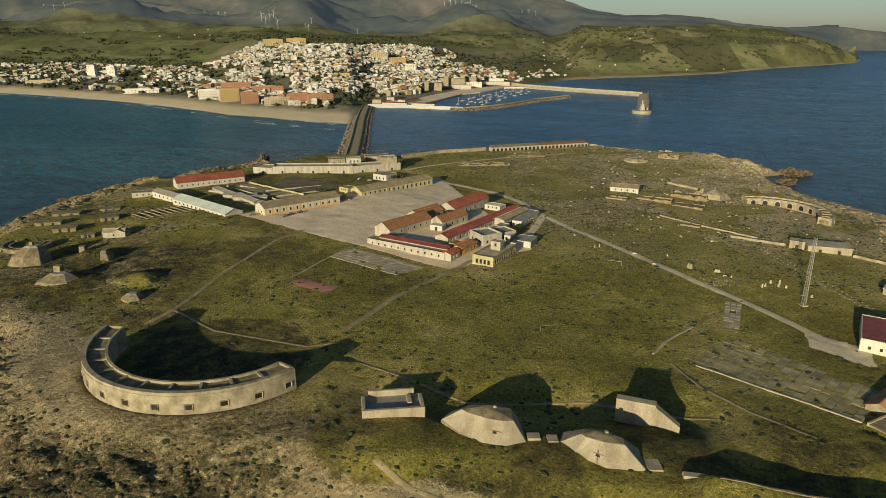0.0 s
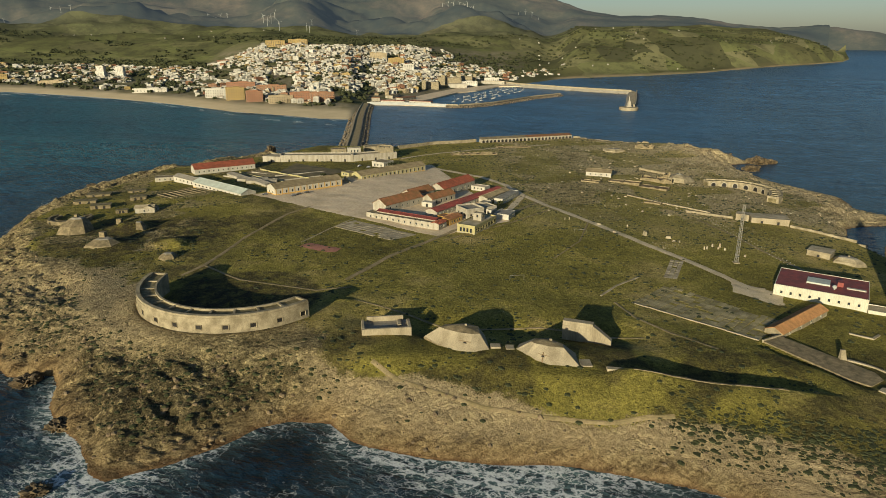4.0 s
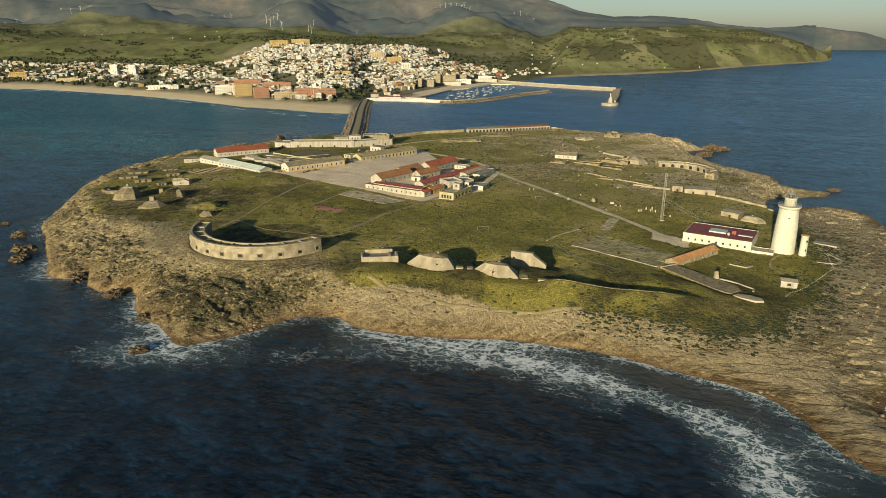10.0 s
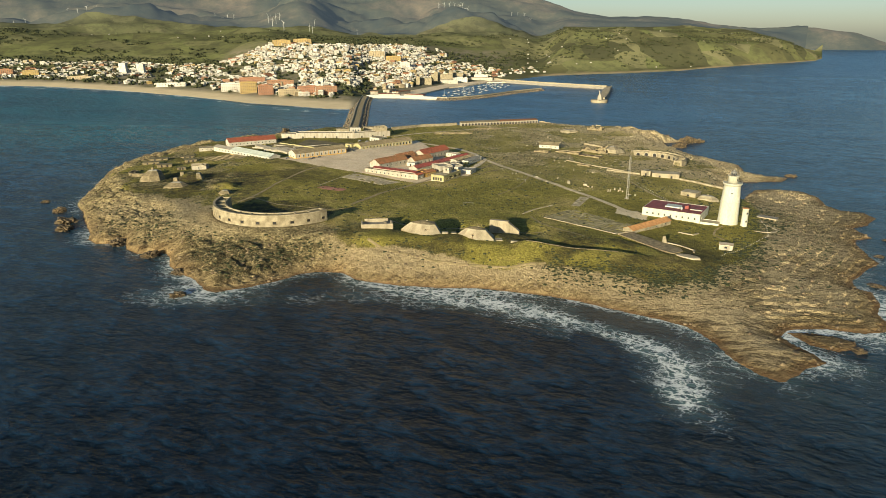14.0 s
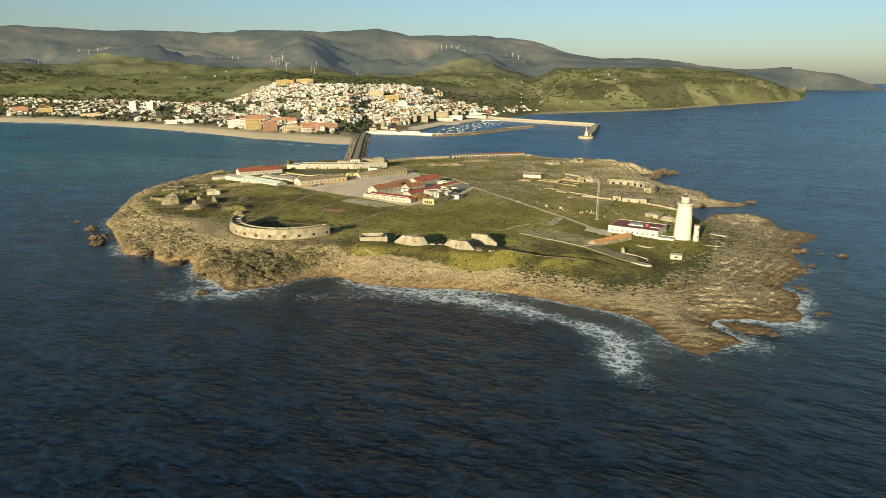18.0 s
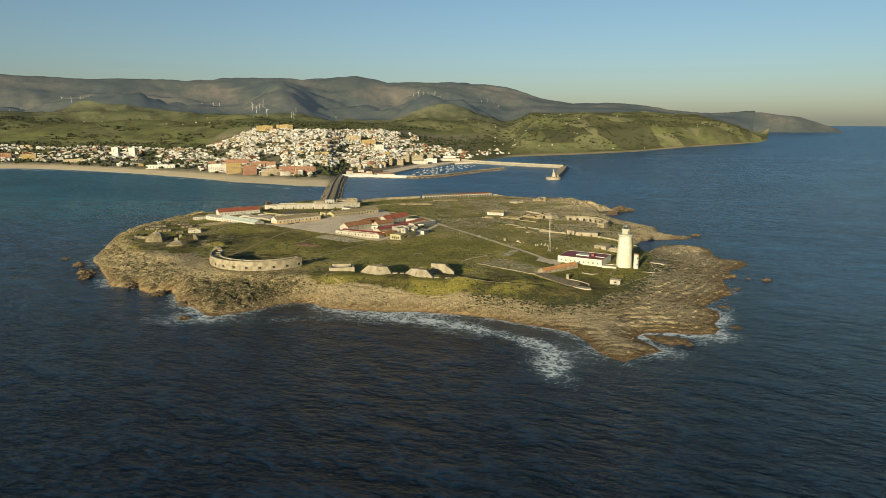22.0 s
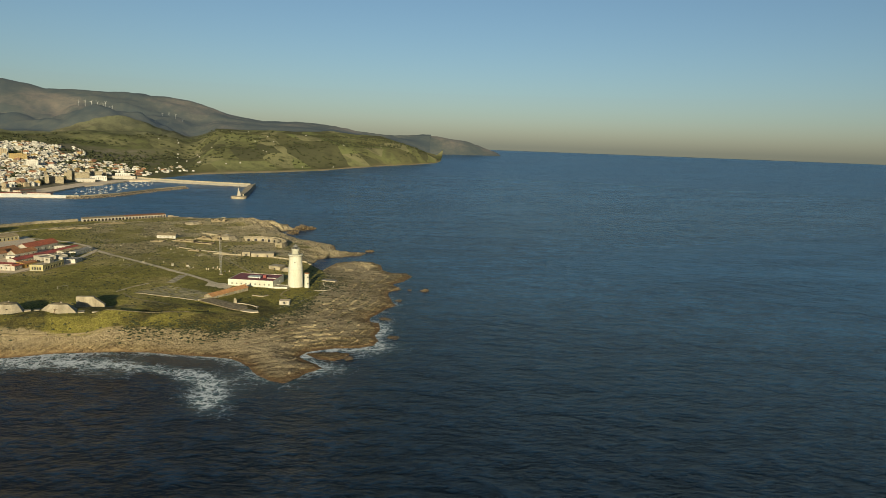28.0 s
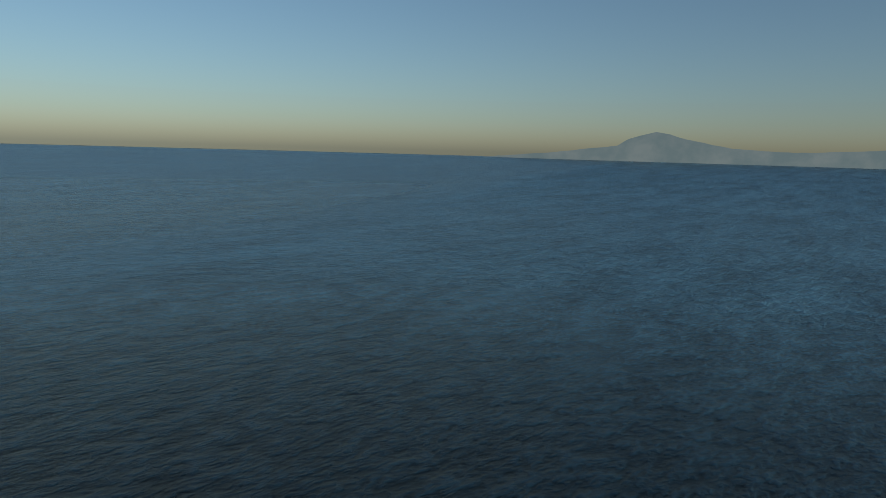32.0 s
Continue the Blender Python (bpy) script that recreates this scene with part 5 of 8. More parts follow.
gabled("courtyard_cottage", "ochre cottage with ruined tile roof", (-19.5, 303), (-11, 315), 8, 3.8, 5.0, M["ochre"], M["tile"], (WIN["stone"], 2, WIN["stone"], 4, 1.2), category="cottage")
flat("courtyard_cottage", "ochre and cream flat-roofed courtyard cottage", (-24, 311), (-19, 307.5), 8, 4.0, M["ochre"], M["tile"], [("front", DOOR, 1, 0)], 0.3)
YH = flat("officers_house", "flat-roofed house with yellow-green striped facade", (-11.8, 286.2), (-1.3, 280.1), 30, 5.6, M["yellow"], M["slab"],
          [("front", WIN["ochre"], 4, 1.2), ("right", WIN["ochre"], 12, 1.2)], 0.8, "house", plinth=M["cream"])
flat("roof_turret", "square cream turret on the flat-roofed house", (-1.5, 297), (3.4, 294.2), 5.5, 9.6, M["cream"], M["slab"], [("front", WIN["stone"], 1, 7.0), ("right", WIN["stone"], 1, 7.0)], 0.4, "turret")
flat("blue_shed", "low shed with grey-blue flat roof", (13, 319), (22.5, 314.5), 13, 3.8, M["white"], M["grey"], [("right", WIN["small"], 3, 1.4)], 0.2, "shed")
flat("store", "small cream store by the side yard", (5, 345), (10, 342), 8, 4.6, M["cream"], M["grey"], [("right", WIN["small"], 2, 1.4)], 0.4)
flat("store", "small stained store with flat roof", (6, 328), (12, 324.5), 7, 4.2, M["white"], M["grey"], [("front", WIN["stone"], 2, 1.4)], 0.5)

# ---- the western yard ----
gabled("white_shed", "long white shed with pale green sheet roof", (-162, 371.5), (-211, 412.5), 13, 4.4, 7.0, M["white"], M["sheet"], (WIN["wide"], 12, WIN["wide"], 10, 2.2), 1, M["ochre"], category="shed")
gabled("white_shed", "older white shed with pale sheet roof", (-214, 419), (-238, 439), 9, 4.4, 6.2, M["white"], M["grey"], (WIN["small"], 5, WIN["small"], 4, 1.8), category="shed")
gabled("khaki_barracks", "cream barracks with khaki roof and ochre pilasters", (-146.5, 376.5), (-103, 412.5), 14, 4.8, 7.6, M["white"], M["khaki"], (WIN["tall"], 9, WIN["tall"], 11, 1.2), 2, M["ochre"], category="barracks", pilasters=(11, M["ochre"]))
gabled("yellow_barracks", "long yellow barracks with khaki roof", (-90.5, 433), (-39.5, 482), 13, 4.8, 7.6, M["yellow"], M["khaki"], (WIN["tall"], 12, WIN["ochre"], 15, 1.2), 2, M["ochre"], category="barracks", pilasters=(15, M["white"]))
flat("annex", "yellow annex beside the long barracks", (-104, 442), (-97, 436.5), 8, 3.8, M["yellow"], M["khaki"], [("front", WIN["small"], 3, 1.6)], 0.3)
gabled("red_long_house", "long white house with red tile roof by the shore", (-236, 467), (-192, 496), 13, 4.6, 8.4, M["white"], M["redroof"], (WIN["small"], 8, WIN["small"], 12, 1.6), 1, category="house")
flat("sea_house", "flat stone house on the western shore", (-256.4, 436), (-241.6, 440), 9, 3.8, M["cream"], M["khaki"], [("front", WIN["small"], 3, 1.4)], 0.2)
flat("yard_house", "white house with grey hipped roof among the yards", (-84, 497), (-72.5, 489), 14, 5.4, M["white"], M["khaki"], [("front", WIN["tall"], 3, 1.4), ("right", WIN["tall"], 3, 1.4)], 0.3, "house")
gabled("guard_house", "lone small cream house with tile roof on the grass", (-218, 330), (-218, 337), 8.5, 3.2, 4.8, M["cream"], M["khaki"], (WIN["small"], 1, WIN["small"], 1, 1.2), 1, category="house")
for a, b, h in (((-186, 470), (-120, 432), 1.3), ((-160, 446), (-122, 466), 1.2), ((-205, 452), (-150, 424), 1.4), ((-150, 424), (-118, 446), 1.2)):
    ax, ay = a
    d = Vector((b[0] - ax, b[1] - ay))
    bm = bmesh.new()
    box(bm, 0, -0.25, -1.0, d.length, 0.25, h)
    w_ = obj("yard_wall", bm, M["cream"])
    w_.matrix_world = Matrix.Translation((ax, ay, ground(ax, ay))) @ Matrix.Rotation(math.atan2(d.y, d.x), 4, "Z")
    tagged(w_, "low cream yard wall", "wall", "yard walls")
for x, y in ((-186, 428), (-176, 418)):
    gabled("canopy_shed", "low open shed with pale sheet roof", (x, y), (x + 24, y + 1), 5, 2.6, 3.4, M["cream"], M["grey"], category="shed")

for quad, mt, lab in (([(-168, 441), (-147, 424), (-98, 462), (-158, 516)], "earth", "bare brown earth yard before the gate fort"), ([(-167, 439), (-154, 454.5), (-182, 482.5), (-196.5, 470)], "track", "pale dirt court between yard walls"),
                      ([(-142, 412), (-128.5, 431), (-147, 454.5), (-159.5, 434)], "track", "pale dirt court beside the barracks")):
    patch("pavement", quad, M[mt], lab, "yard", 0.16 if mt == "earth" else 0.24)
for a, b in (((-199.5, 456), (-179.5, 434)), ((-173.5, 427), (-154, 404))):
    gabled("canopy_shed", "long grey-roofed shed between the yards", a, b, 8, 2.8, 3.8, M["cream"], M["grey"], category="shed")
for pts in ([(-182, 482.6), (-154, 454.4), (-128.5, 431)], [(-196.6, 470), (-167.6, 438.4)], [(-159.4, 434.3), (-142.3, 412)]):
    ribbon("yard_wall", pts, 0.5, M["yellow"], "low yellow yard wall", "wall", 1.3, 3.0, "", 1.6)
# ---- the northern gate ----
FORT = flat("gate_fort", "long stained stone gate fort with dark doorways", (-172, 519), (-104, 524), 15, 6.6, M["cream"], M["slab"], [("front", DOOR, 5, 0.2)], 1.0, "fort")
flat("gate_fort", "stone wing of the gate fort", (-103.7, 524.5), (-64, 543), 14, 6.4, M["cream"], M["slab"], [("front", DOOR, 3, 0.2)], 1.0, "fort")
flat("gate_fort", "low western bastion of the gate fort", (-190, 524), (-172.3, 519.2), 16, 5.5, M["cream"], M["slab"], [("front", DOOR, 1, 0.2)], 0.6, "fort")
flat("gate_tower", "square battered stone tower above the gate", (-80, 540), (-67.5, 544), 11, 11.5, M["stone"], M["slab"], [("front", WIN["stone"], 2, 10)], 1.2, "tower")
flat("gate_house", "small white gatehouse with dark openings", (-112, 548), (-100, 551), 9, 8.5, M["white"], M["slab"], [("front", WIN["tall"], 3, 4.8)], 0.4, "house")
flat("gate_house", "low stone gatehouse at the causeway", (-98, 572), (-76, 578), 12, 6.5, M["stone"], M["khaki"], [("front", WIN["small"], 4, 2.4)], 0.4, "house")
flat("gate_house", "stone store by the causeway", (-130, 560), (-116, 564), 9, 5.5, M["stone"], M["khaki"], [("front", WIN["small"], 2, 1.8)], 0.4, "house")


def long_wall(pts, h, t, material, label, name="sea_wall", group=""):
    for (ax, ay), (bx, by) in zip(pts, pts[1:]):
        d = Vector((bx - ax, by - ay))
        bm = bmesh.new()
        k = max(1, int(d.length / 6))
        for i in range(k):
            x0, x1 = d.length * i / k, d.length * (i + 1) / k - 0.02
            s = d.normalized()
            z = ground(ax + s.x * (x0 + x1) / 2, ay + s.y * (x0 + x1) / 2)
            box(bm, x0, -t / 2, z - 2.0, x1, t / 2, z + h)
        o = obj(name, bm, material)
        o.matrix_world = Matrix.Translation((ax, ay, 0)) @ Matrix.Rotation(math.atan2(d.y, d.x), 4, "Z")
        tagged(o, label, "wall", group)


long_wall([(-66, 600), (-30, 632), (19, 654)], 3.4, 1.6, M["stone"], "pale stone sea wall along the northern shore")
long_wall([(137, 694), (160, 690), (190, 676), (214, 650)], 2.2, 1.6, M["stone"], "broken stone sea wall on the northern shore")


def arcade(a, b, n, h, depth, wmat, rmat, label):
    """A row of arched bays under a sloping roof."""
    d = Vector((b[0] - a[0], b[1] - a[1]))
    z = base_level([a, b])
    th = empty("arcade", Matrix.Translation((*a, z - 0.3)) @ Matrix.Rotation(math.atan2(d.y, d.x), 4, "Z"), label, "arcade")
    L = d.length
    bm = bmesh.new()
    box(bm, 0, 0.5, 0, L, depth, h)
    part("body", bm, wmat, th)
    for i in range(n):
        x0, x1 = L * i / n, L * (i + 1) / n
        cx, r = (x0 + x1) / 2, (x1 - x0) * 0.33
        bm = bmesh.new()
        outer = [(x0, 0), (cx - r, 0)] + [(cx - r * math.cos(math.pi * k / 8), h * 0.42 + r * math.sin(math.pi * k / 8)) for k in range(9)] + [(cx + r, 0), (x1 - 0.01, 0), (x1 - 0.01, h), (x0, h)]
        lo = [bm.verts.new((x, 0, z_)) for x, z_ in outer]
        hi = [bm.verts.new((x, 0.49, z_)) for x, z_ in outer]
        bm.faces.new(lo), bm.faces.new(hi[::-1])
        for k in range(len(lo)):
            bm.faces.new((lo[k], hi[k], hi[(k + 1) % len(lo)], lo[(k + 1) % len(lo)]))
        bmesh.ops.recalc_face_normals(bm, faces=bm.faces[:])
        part("arch", bm, wmat, th)
        bm = bmesh.new()
        box(bm, cx - r, 0.3, 0, cx + r, 0.497, h * 0.42 + r)
        part("opening", bm, M["dark"], th)
    bm = bmesh.new()
    vs = [(-0.3, -0.4, h), (L + 0.3, -0.4, h), (L + 0.3, depth + 0.3, h + 1.5), (-0.3, depth + 0.3, h + 1.5)]
    lo = [bm.verts.new(v) for v in vs]
    hi = [bm.verts.new((x, y, z_ + 0.2)) for x, y, z_ in vs]
    bm.faces.new(hi), bm.faces.new(lo[::-1])
    for k in range(4):
        bm.faces.new((lo[k], lo[(k + 1) % 4], hi[(k + 1) % 4], hi[k]))
    part("roof", bm, rmat, th)
    return th


arcade((25, 647), (78, 667), 12, 4.4, 7, M["cream"], M["khaki"], "ruined arcaded storehouses with collapsed roof")
arcade((78.5, 667.2), (134, 688), 13, 4.4, 7, M["cream"], M["tile"], "arcaded storehouses with a clay-tiled roof")
gabled("white_cottage", "long white cottage with grey tiled roof", (105.5, 467.5), (125.5, 460.5), 10, 3.8, 6.0, M["white"], M["khaki"], (WIN["small"], 3, WIN["small"], 4, 1.4), category="cottage")

# ---- the lighthouse ----
LH = empty("lighthouse", Matrix.Translation((192.5, 176.5, 8.3)), "tall tapered white lighthouse with gallery and lantern", "lighthouse")
bm = bmesh.new()
lathe(bm, [(6.9, -1), (6.75, 0.4), (6.55, 1.0), (6.15, 14.6), (6.12, 15.0), (6.3, 15.2), (6.3, 15.6), (6.05, 15.8), (5.35, 26.4), (5.4, 26.8)], 64)
part("tower", bm, M["lime"], LH)
bm = bmesh.new()
lathe(bm, [(5.38, 26.6), (5.7, 27.1), (6.15, 27.5), (6.25, 27.9), (6.25, 28.2), (5.3, 28.22)], 64)
gallery_ = part("gallery", bm, M["lime"], LH)
bm = bmesh.new()
lathe(bm, [(3.3, 28.1), (3.2, 32.4), (3.6, 32.7), (3.6, 33.0), (2.2, 33.02)], 40)
drum_ = part("drum", bm, M["lime"], LH)
bm = bmesh.new()
lathe(bm, [(1.75, 33.0), (1.75, 35.0)], 16)
part("lantern_glass", bm, M["glass"], LH, "dark lantern glazing")
bm = bmesh.new()
for i in range(8):
    t = 2 * math.pi * i / 8
    gb = bmesh.new()
    bar(gb, (1.82 * math.cos(t), 1.82 * math.sin(t), 33), (1.82 * math.cos(t), 1.82 * math.sin(t), 35), 0.08)
    part("glazing_bar", gb, M["metal"], LH)
lathe(bm, [(2.1, 35.0), (2.0, 35.2), (1.1, 36.1), (0.3, 36.6), (0.3, 37.0), (0.05, 37.3)], 24)
part("cupola", bm, M["metal"], LH)
for rad, z0, nm in ((6.1, 28.2, "gallery_railing"), (3.45, 33.0, "lantern_railing")):
    bm = bmesh.new()
    k = 28
    for i in range(k):
        t, u = 2 * math.pi * i / k, 2 * math.pi * (i + 1) / k
        p, q = (rad * math.cos(t), rad * math.sin(t)), (rad * math.cos(u), rad * math.sin(u))
        bar(bm, (*p, z0), (*p, z0 + 1.1), 0.04)
        bar(bm, (*p, z0 + 1.1), (*q, z0 + 1.1), 0.04), bar(bm, (*p, z0 + 0.6), (*q, z0 + 0.6), 0.03)
    part(nm, bm, M["metal"], gallery_ if rad > 5 else drum_)
bm = bmesh.new()
bar(bm, (-2.6, -1.6, 32.9), (-2.6, -1.6, 37.6), 0.12, 6)
part("aerial", bm, M["metal"], LH)
for ang, zz in ((-110, 21), (-110, 9), (-40, 18), (-60, 30)):
    o = part("window", WIN["small"], None, LH)
    rr_ = (6.62 - 0.0465 * zz if zz < 27 else 3.25)
    o.matrix_local = Matrix.Rotation(radians(ang), 4, "Z") @ Matrix.Translation((rr_, 0, zz)) @ Matrix.Rotation(radians(90), 4, "Z")

TU = empty("stair_turret", Matrix.Translation((200.3, 168.6, 7.6)), "slim white turret with weathered orange cap beside the lighthouse", "turret")
bm = bmesh.new()
lathe(bm, [(2.3, -1), (2.15, 0.5), (1.95, 12.6), (2.2, 12.8), (2.2, 13.2)], 24)
part("shaft", bm, M["lime"], TU)
bm = bmesh.new()
lathe(bm, [(2.3, 13.2), (2.3, 13.6), (1.4, 14.0), (0.3, 14.1)], 24)
part("cap", bm, M["tile"], TU)
for z0 in (4, 9.5):
    o = part("window", WIN["small"], None, TU)
    o.matrix_local = Matrix.Rotation(radians(-80), 4, "Z") @ Matrix.Translation((2.08, 0, z0)) @ Matrix.Rotation(radians(90), 4, "Z")

KH = flat("keepers_house", "white keeper's house with dark red flat roof", (139.2, 195.0), (172.6, 174.3), 29, 6.0, M["lime"], M["magenta"],
          [("front", WIN["small"], 9, 2.0), ("right", WIN["small"], 4, 2.0), ("left", WIN["small"], 3, 2.0)], 0.3, "house", 8.6)
for x0, y0, x1, y1, zt, mt, nm in ((13, 11, 23, 19, 6.6, "sheet", "skylight"), (30, 11.5, 38, 13.2, 6.3, "white", "roof_kerb"), (26, 13, 28.5, 17, 8.0, "magenta", "stair_head")):
    bm = bmesh.new()
    box(bm, x0, y0, 5.6, x1, y1, zt + 0.25)
    part(nm, bm, M[mt], KH)
bm = bmesh.new()
bmesh.ops.create_uvsphere(bm, u_segments=20, v_segments=12, radius=1.0, matrix=Matrix.Translation((25, 7.5, 7.4)))
bar(bm, (25, 7.5, 5.6), (25, 7.5, 6.6), 0.3, 8)
part("radome", bm, M["turbine"], KH)
bm = bmesh.new()
for i in range(52):
    box(bm, 0.3 + i * 0.745, -0.1, 6.3, 0.7 + i * 0.745, 0.2, 6.55)
part("battlement", bm, M["lime"], KH)
gabled("tile_store", "long low store with orange tiled roof", (116, 146), (148.5, 171.5), 7.6, 3.0, 4.8, M["stone"], M["clay"], (WIN["small"], 3, WIN["small"], 4, 1.2), category="store")
HUT = flat("hut", "small cream lookout hut with flat overhanging roof", (165, 121.5), (172, 118.4), 6, 3.2, M["cream"], M["paving"], [("front", WIN["wide"], 1, 1.2), ("right", WIN["wide"], 1, 1.2), ("right", DOOR, 1, 0)], 0.0)

# ---- the guns and casemates of the south and west ----
arc_work("curved_battery", "horseshoe stone gun battery with embrasures and sunken deck", -112, 179, 36.0, 44.3, 172, 322, 12.8, 22.7, 11, 11, M["stone"])
facet_casemate("faceted pale concrete casemate on the southern bank", [(-28.5, 133), (-23.6, 126.1), (-16.6, 120.6), (-9.5, 117.6), (-3.2, 119.4), (-4.5, 134), (-14, 139), (-25, 138)],
               [(-22.4, 130.4), (-20.5, 128.5), (-15, 125.4), (-10.5, 124), (-7.2, 124.2), (-7.6, 131), (-12, 133.8), (-20, 132.8)], 15.2, 21.4, 0.9)
facet_casemate("faceted concrete casemate with rust stains on the bank", [(4.6, 121), (8, 114.2), (11.6, 109.6), (16.4, 106.6), (28.6, 105.8), (29.5, 117), (20, 127), (8, 127)],
               [(11.2, 117), (12.4, 115.4), (14.2, 114.3), (17, 113), (22.3, 111.6), (22.5, 115), (18, 119.6), (13, 119.6)], 14.9, 21.4, 0.5)
for x0, y0, x1, y1, z, w in ((-3.2, 121, 0.5, 124, 15.6, 3), (2.5, 119.5, 5.5, 123, 15.6, 3), (28, 107, 32, 112, 15.2, 3)):
    bm = bmesh.new()
    prism(bm, [(x0, y0), (x1, y0), (x1, y1), (x0, y1)], z - 2, z + 1.0)
    tagged(obj("wing_wall", bm, M["concrete"]), "short concrete wing wall beside a casemate", "wall", "casemate wing walls")

TR = empty("gun_platform", Matrix.Translation((-44, 140.5, 15.4)) @ Matrix.Rotation(radians(8), 4, "Z"), "open concrete gun platform with low walls", "platform")
for nm, b_, m_ in (("floor", (-9.6, -5.4, -2, 9.6, 5.4, 0.9), "grey"), ("front_wall", (-9.8, -6.2, -2, 9.8, -5.0, 2.4), "concrete"), ("back_wall", (-7.5, 4.6, -2, 7.4, 5.6, 3.0), "concrete"),
                   ("side_wall", (-9.8, -5.0, -2, -8.6, 3.2, 2.4), "concrete"), ("side_wall", (8.5, -5.0, -2, 9.8, 2.6, 2.4), "concrete"), ("bench", (4.6, -1.5, 0.9, 6.2, 3.6, 1.8), "concrete")):
    bm = bmesh.new()
    box(bm, *b_)
    bmesh.ops.bevel(bm, geom=bm.edges[:], offset=0.15, segments=1, affect="EDGES")
    part(nm, bm, M[m_], TR)
BL = empty("blast_wall", Matrix.Translation((32.6, 136.8, 15.0)) @ Matrix.Rotation(radians(-21), 4, "Z"), "board-marked concrete blast wall with sloping wing", "wall")
bm = bmesh.new()
box(bm, -6, -1.2, -3, 6, 1.6, 5.2)
part("wall", bm, M["concrete"], BL)
for i in range(5):
    bm = bmesh.new()
    box(bm, -5.95, -1.26, i * 1.05, 5.95, -1.2, i * 1.05 + 1.0)
    part("board_course", bm, M["concrete"], BL)
bm = bmesh.new()
vs = [(6, -1.2, 4.4), (6, 1.6, 4.4), (13.5, -3.0, 0.2), (13.5, -0.6, 0.2), (6, -1.2, -3), (6, 1.6, -3), (13.5, -3.0, -3), (13.5, -0.6, -3)]
v = [bm.verts.new(p) for p in vs]
for q in ((0, 2, 3, 1), (0, 4, 6, 2), (1, 3, 7, 5), (2, 6, 7, 3)):
    bm.faces.new([v[k] for k in q])
part("wing", bm, M["concrete"], BL)
ribbon("retaining_wall", [(45, 101.6), (58, 98.8), (71, 97.1), (82, 95.9), (96, 94.4)], 0.8, M["old_concrete"], "low weathered retaining wall on the southern bank", "wall", 0.25, 2.0, "", 0.8)
bm = bmesh.new()
prism(bm, [(36, 103.2), (43.2, 102), (43.6, 105), (36.4, 106.5)], 14, 16.6, [(36.6, 104), (42.8, 102.8), (43.0, 104.7), (36.8, 106)])
tagged(obj("breastwork", bm, M["concrete"]), "small pale concrete breastwork", "wall")

# ---- round the lighthouse ----
RS = empty("ramp", Matrix.Translation((124, 124.5, RAMP_Z)) @ Matrix.Rotation(radians(-54), 4, "Z"), "sloping concrete ramp slab sunk in the grass", "ramp")
bm = bmesh.new()
vs = [(-20, -5.4, 0.9), (14, -7.0, -0.6), (20.5, -5.5, -0.95), (21, 3.0, -0.95), (17, 6.2, -0.75), (-18.5, 5.2, 0.85)]
lo, hi = [bm.verts.new((x, y, z - 1.2)) for x, y, z in vs], [bm.verts.new(p) for p in vs]
bm.faces.new(hi), bm.faces.new(lo[::-1])
for k in range(6):
    bm.faces.new((lo[k], lo[(k + 1) % 6], hi[(k + 1) % 6], hi[k]))
part("slab", bm, M["old_concrete"], RS)
bm = bmesh.new()
prism(bm, [(-20.6, -5.6), (-20, -5.6), (-18.5, 5.4), (-19.1, 5.4)], -1.5, 1.5)
part("kerb", bm, M["concrete"], RS)
OB = empty("marker_block", Matrix.Translation((132.5, 124.5, ground(132.5, 124.5))), "pale wedge-shaped stone marker", "marker")
bm = bmesh.new()
prism(bm, [(-1.3, -1), (1.3, -1), (1.3, 1), (-1.3, 1)], -0.5, 4.2, [(-1.0, 0.1), (0.6, 0.1), (0.6, 1), (-1.0, 1)])
part("body", bm, M["stone"], OB)
ribbon("garden_wall", [(134, 124), (142, 119), (147, 113), (145, 109)], 1.1, M["concrete"], "curved low concrete wall in the grass", "wall", 0.6, 2.0, "", 0.8)
ribbon("garden_wall", [(150, 150), (158, 146), (163, 150)], 1.1, M["concrete"], "short curved concrete wall on the lighthouse mound", "wall", 0.6, 2.0, "", 0.8)
ribbon("garden_wall", [(204, 160), (214, 158), (222, 164), (220, 176)], 1.4, M["concrete"], "curved terrace wall beside the lighthouse", "wall", 0.5, 2.0, "", 0.8)
ribbon("path", [(186, 168), (178, 160), (173, 150), (176, 140)], 1.6, M["track"], "worn path down from the lighthouse", "path", 0.1)
flat("terrace", "low white terrace between house and lighthouse", (172.8, 174.0), (183, 168), 9, 1.6, M["lime"], M["slab"], (), 0.4, "terrace")
zb = ground(138, 98)
bm = bmesh.new()
prism(bm, [(131, 101), (133, 97), (139, 92.5), (143.5, 93), (144, 96.5), (139.5, 101.5), (134, 103.5)], zb - 2, zb + 0.7, [(131.6, 100.8), (133.4, 97.6), (139, 93.2), (143, 93.6), (143.4, 96.3), (139.2, 100.9), (134.2, 102.8)])
tagged(obj("sunken_slab", bm, M["slab"]), "cracked concrete bunker slab sunk in the grass", "slab")
flat("bunker", "low concrete slab bunker in the eastern grass", (222, 196), (232, 188), 6, 1.8, M["concrete"], M["grey"], (), 0.0)
casemate("shelter", "mounded stone shelter behind the lighthouse", [(196, 246), (206, 236), (214, 238), (212, 250), (200, 254)], [(200, 246), (206, 241), (209, 242), (208, 247), (202, 249)], 7.5, 12.0, M["stone"])
flat("shelter_house", "low stone shelter with concrete roof", (188, 257), (197, 249), 11, 4.0, M["stone"], M["slab"], [("front", DOOR, 1, 0)], 0.0)
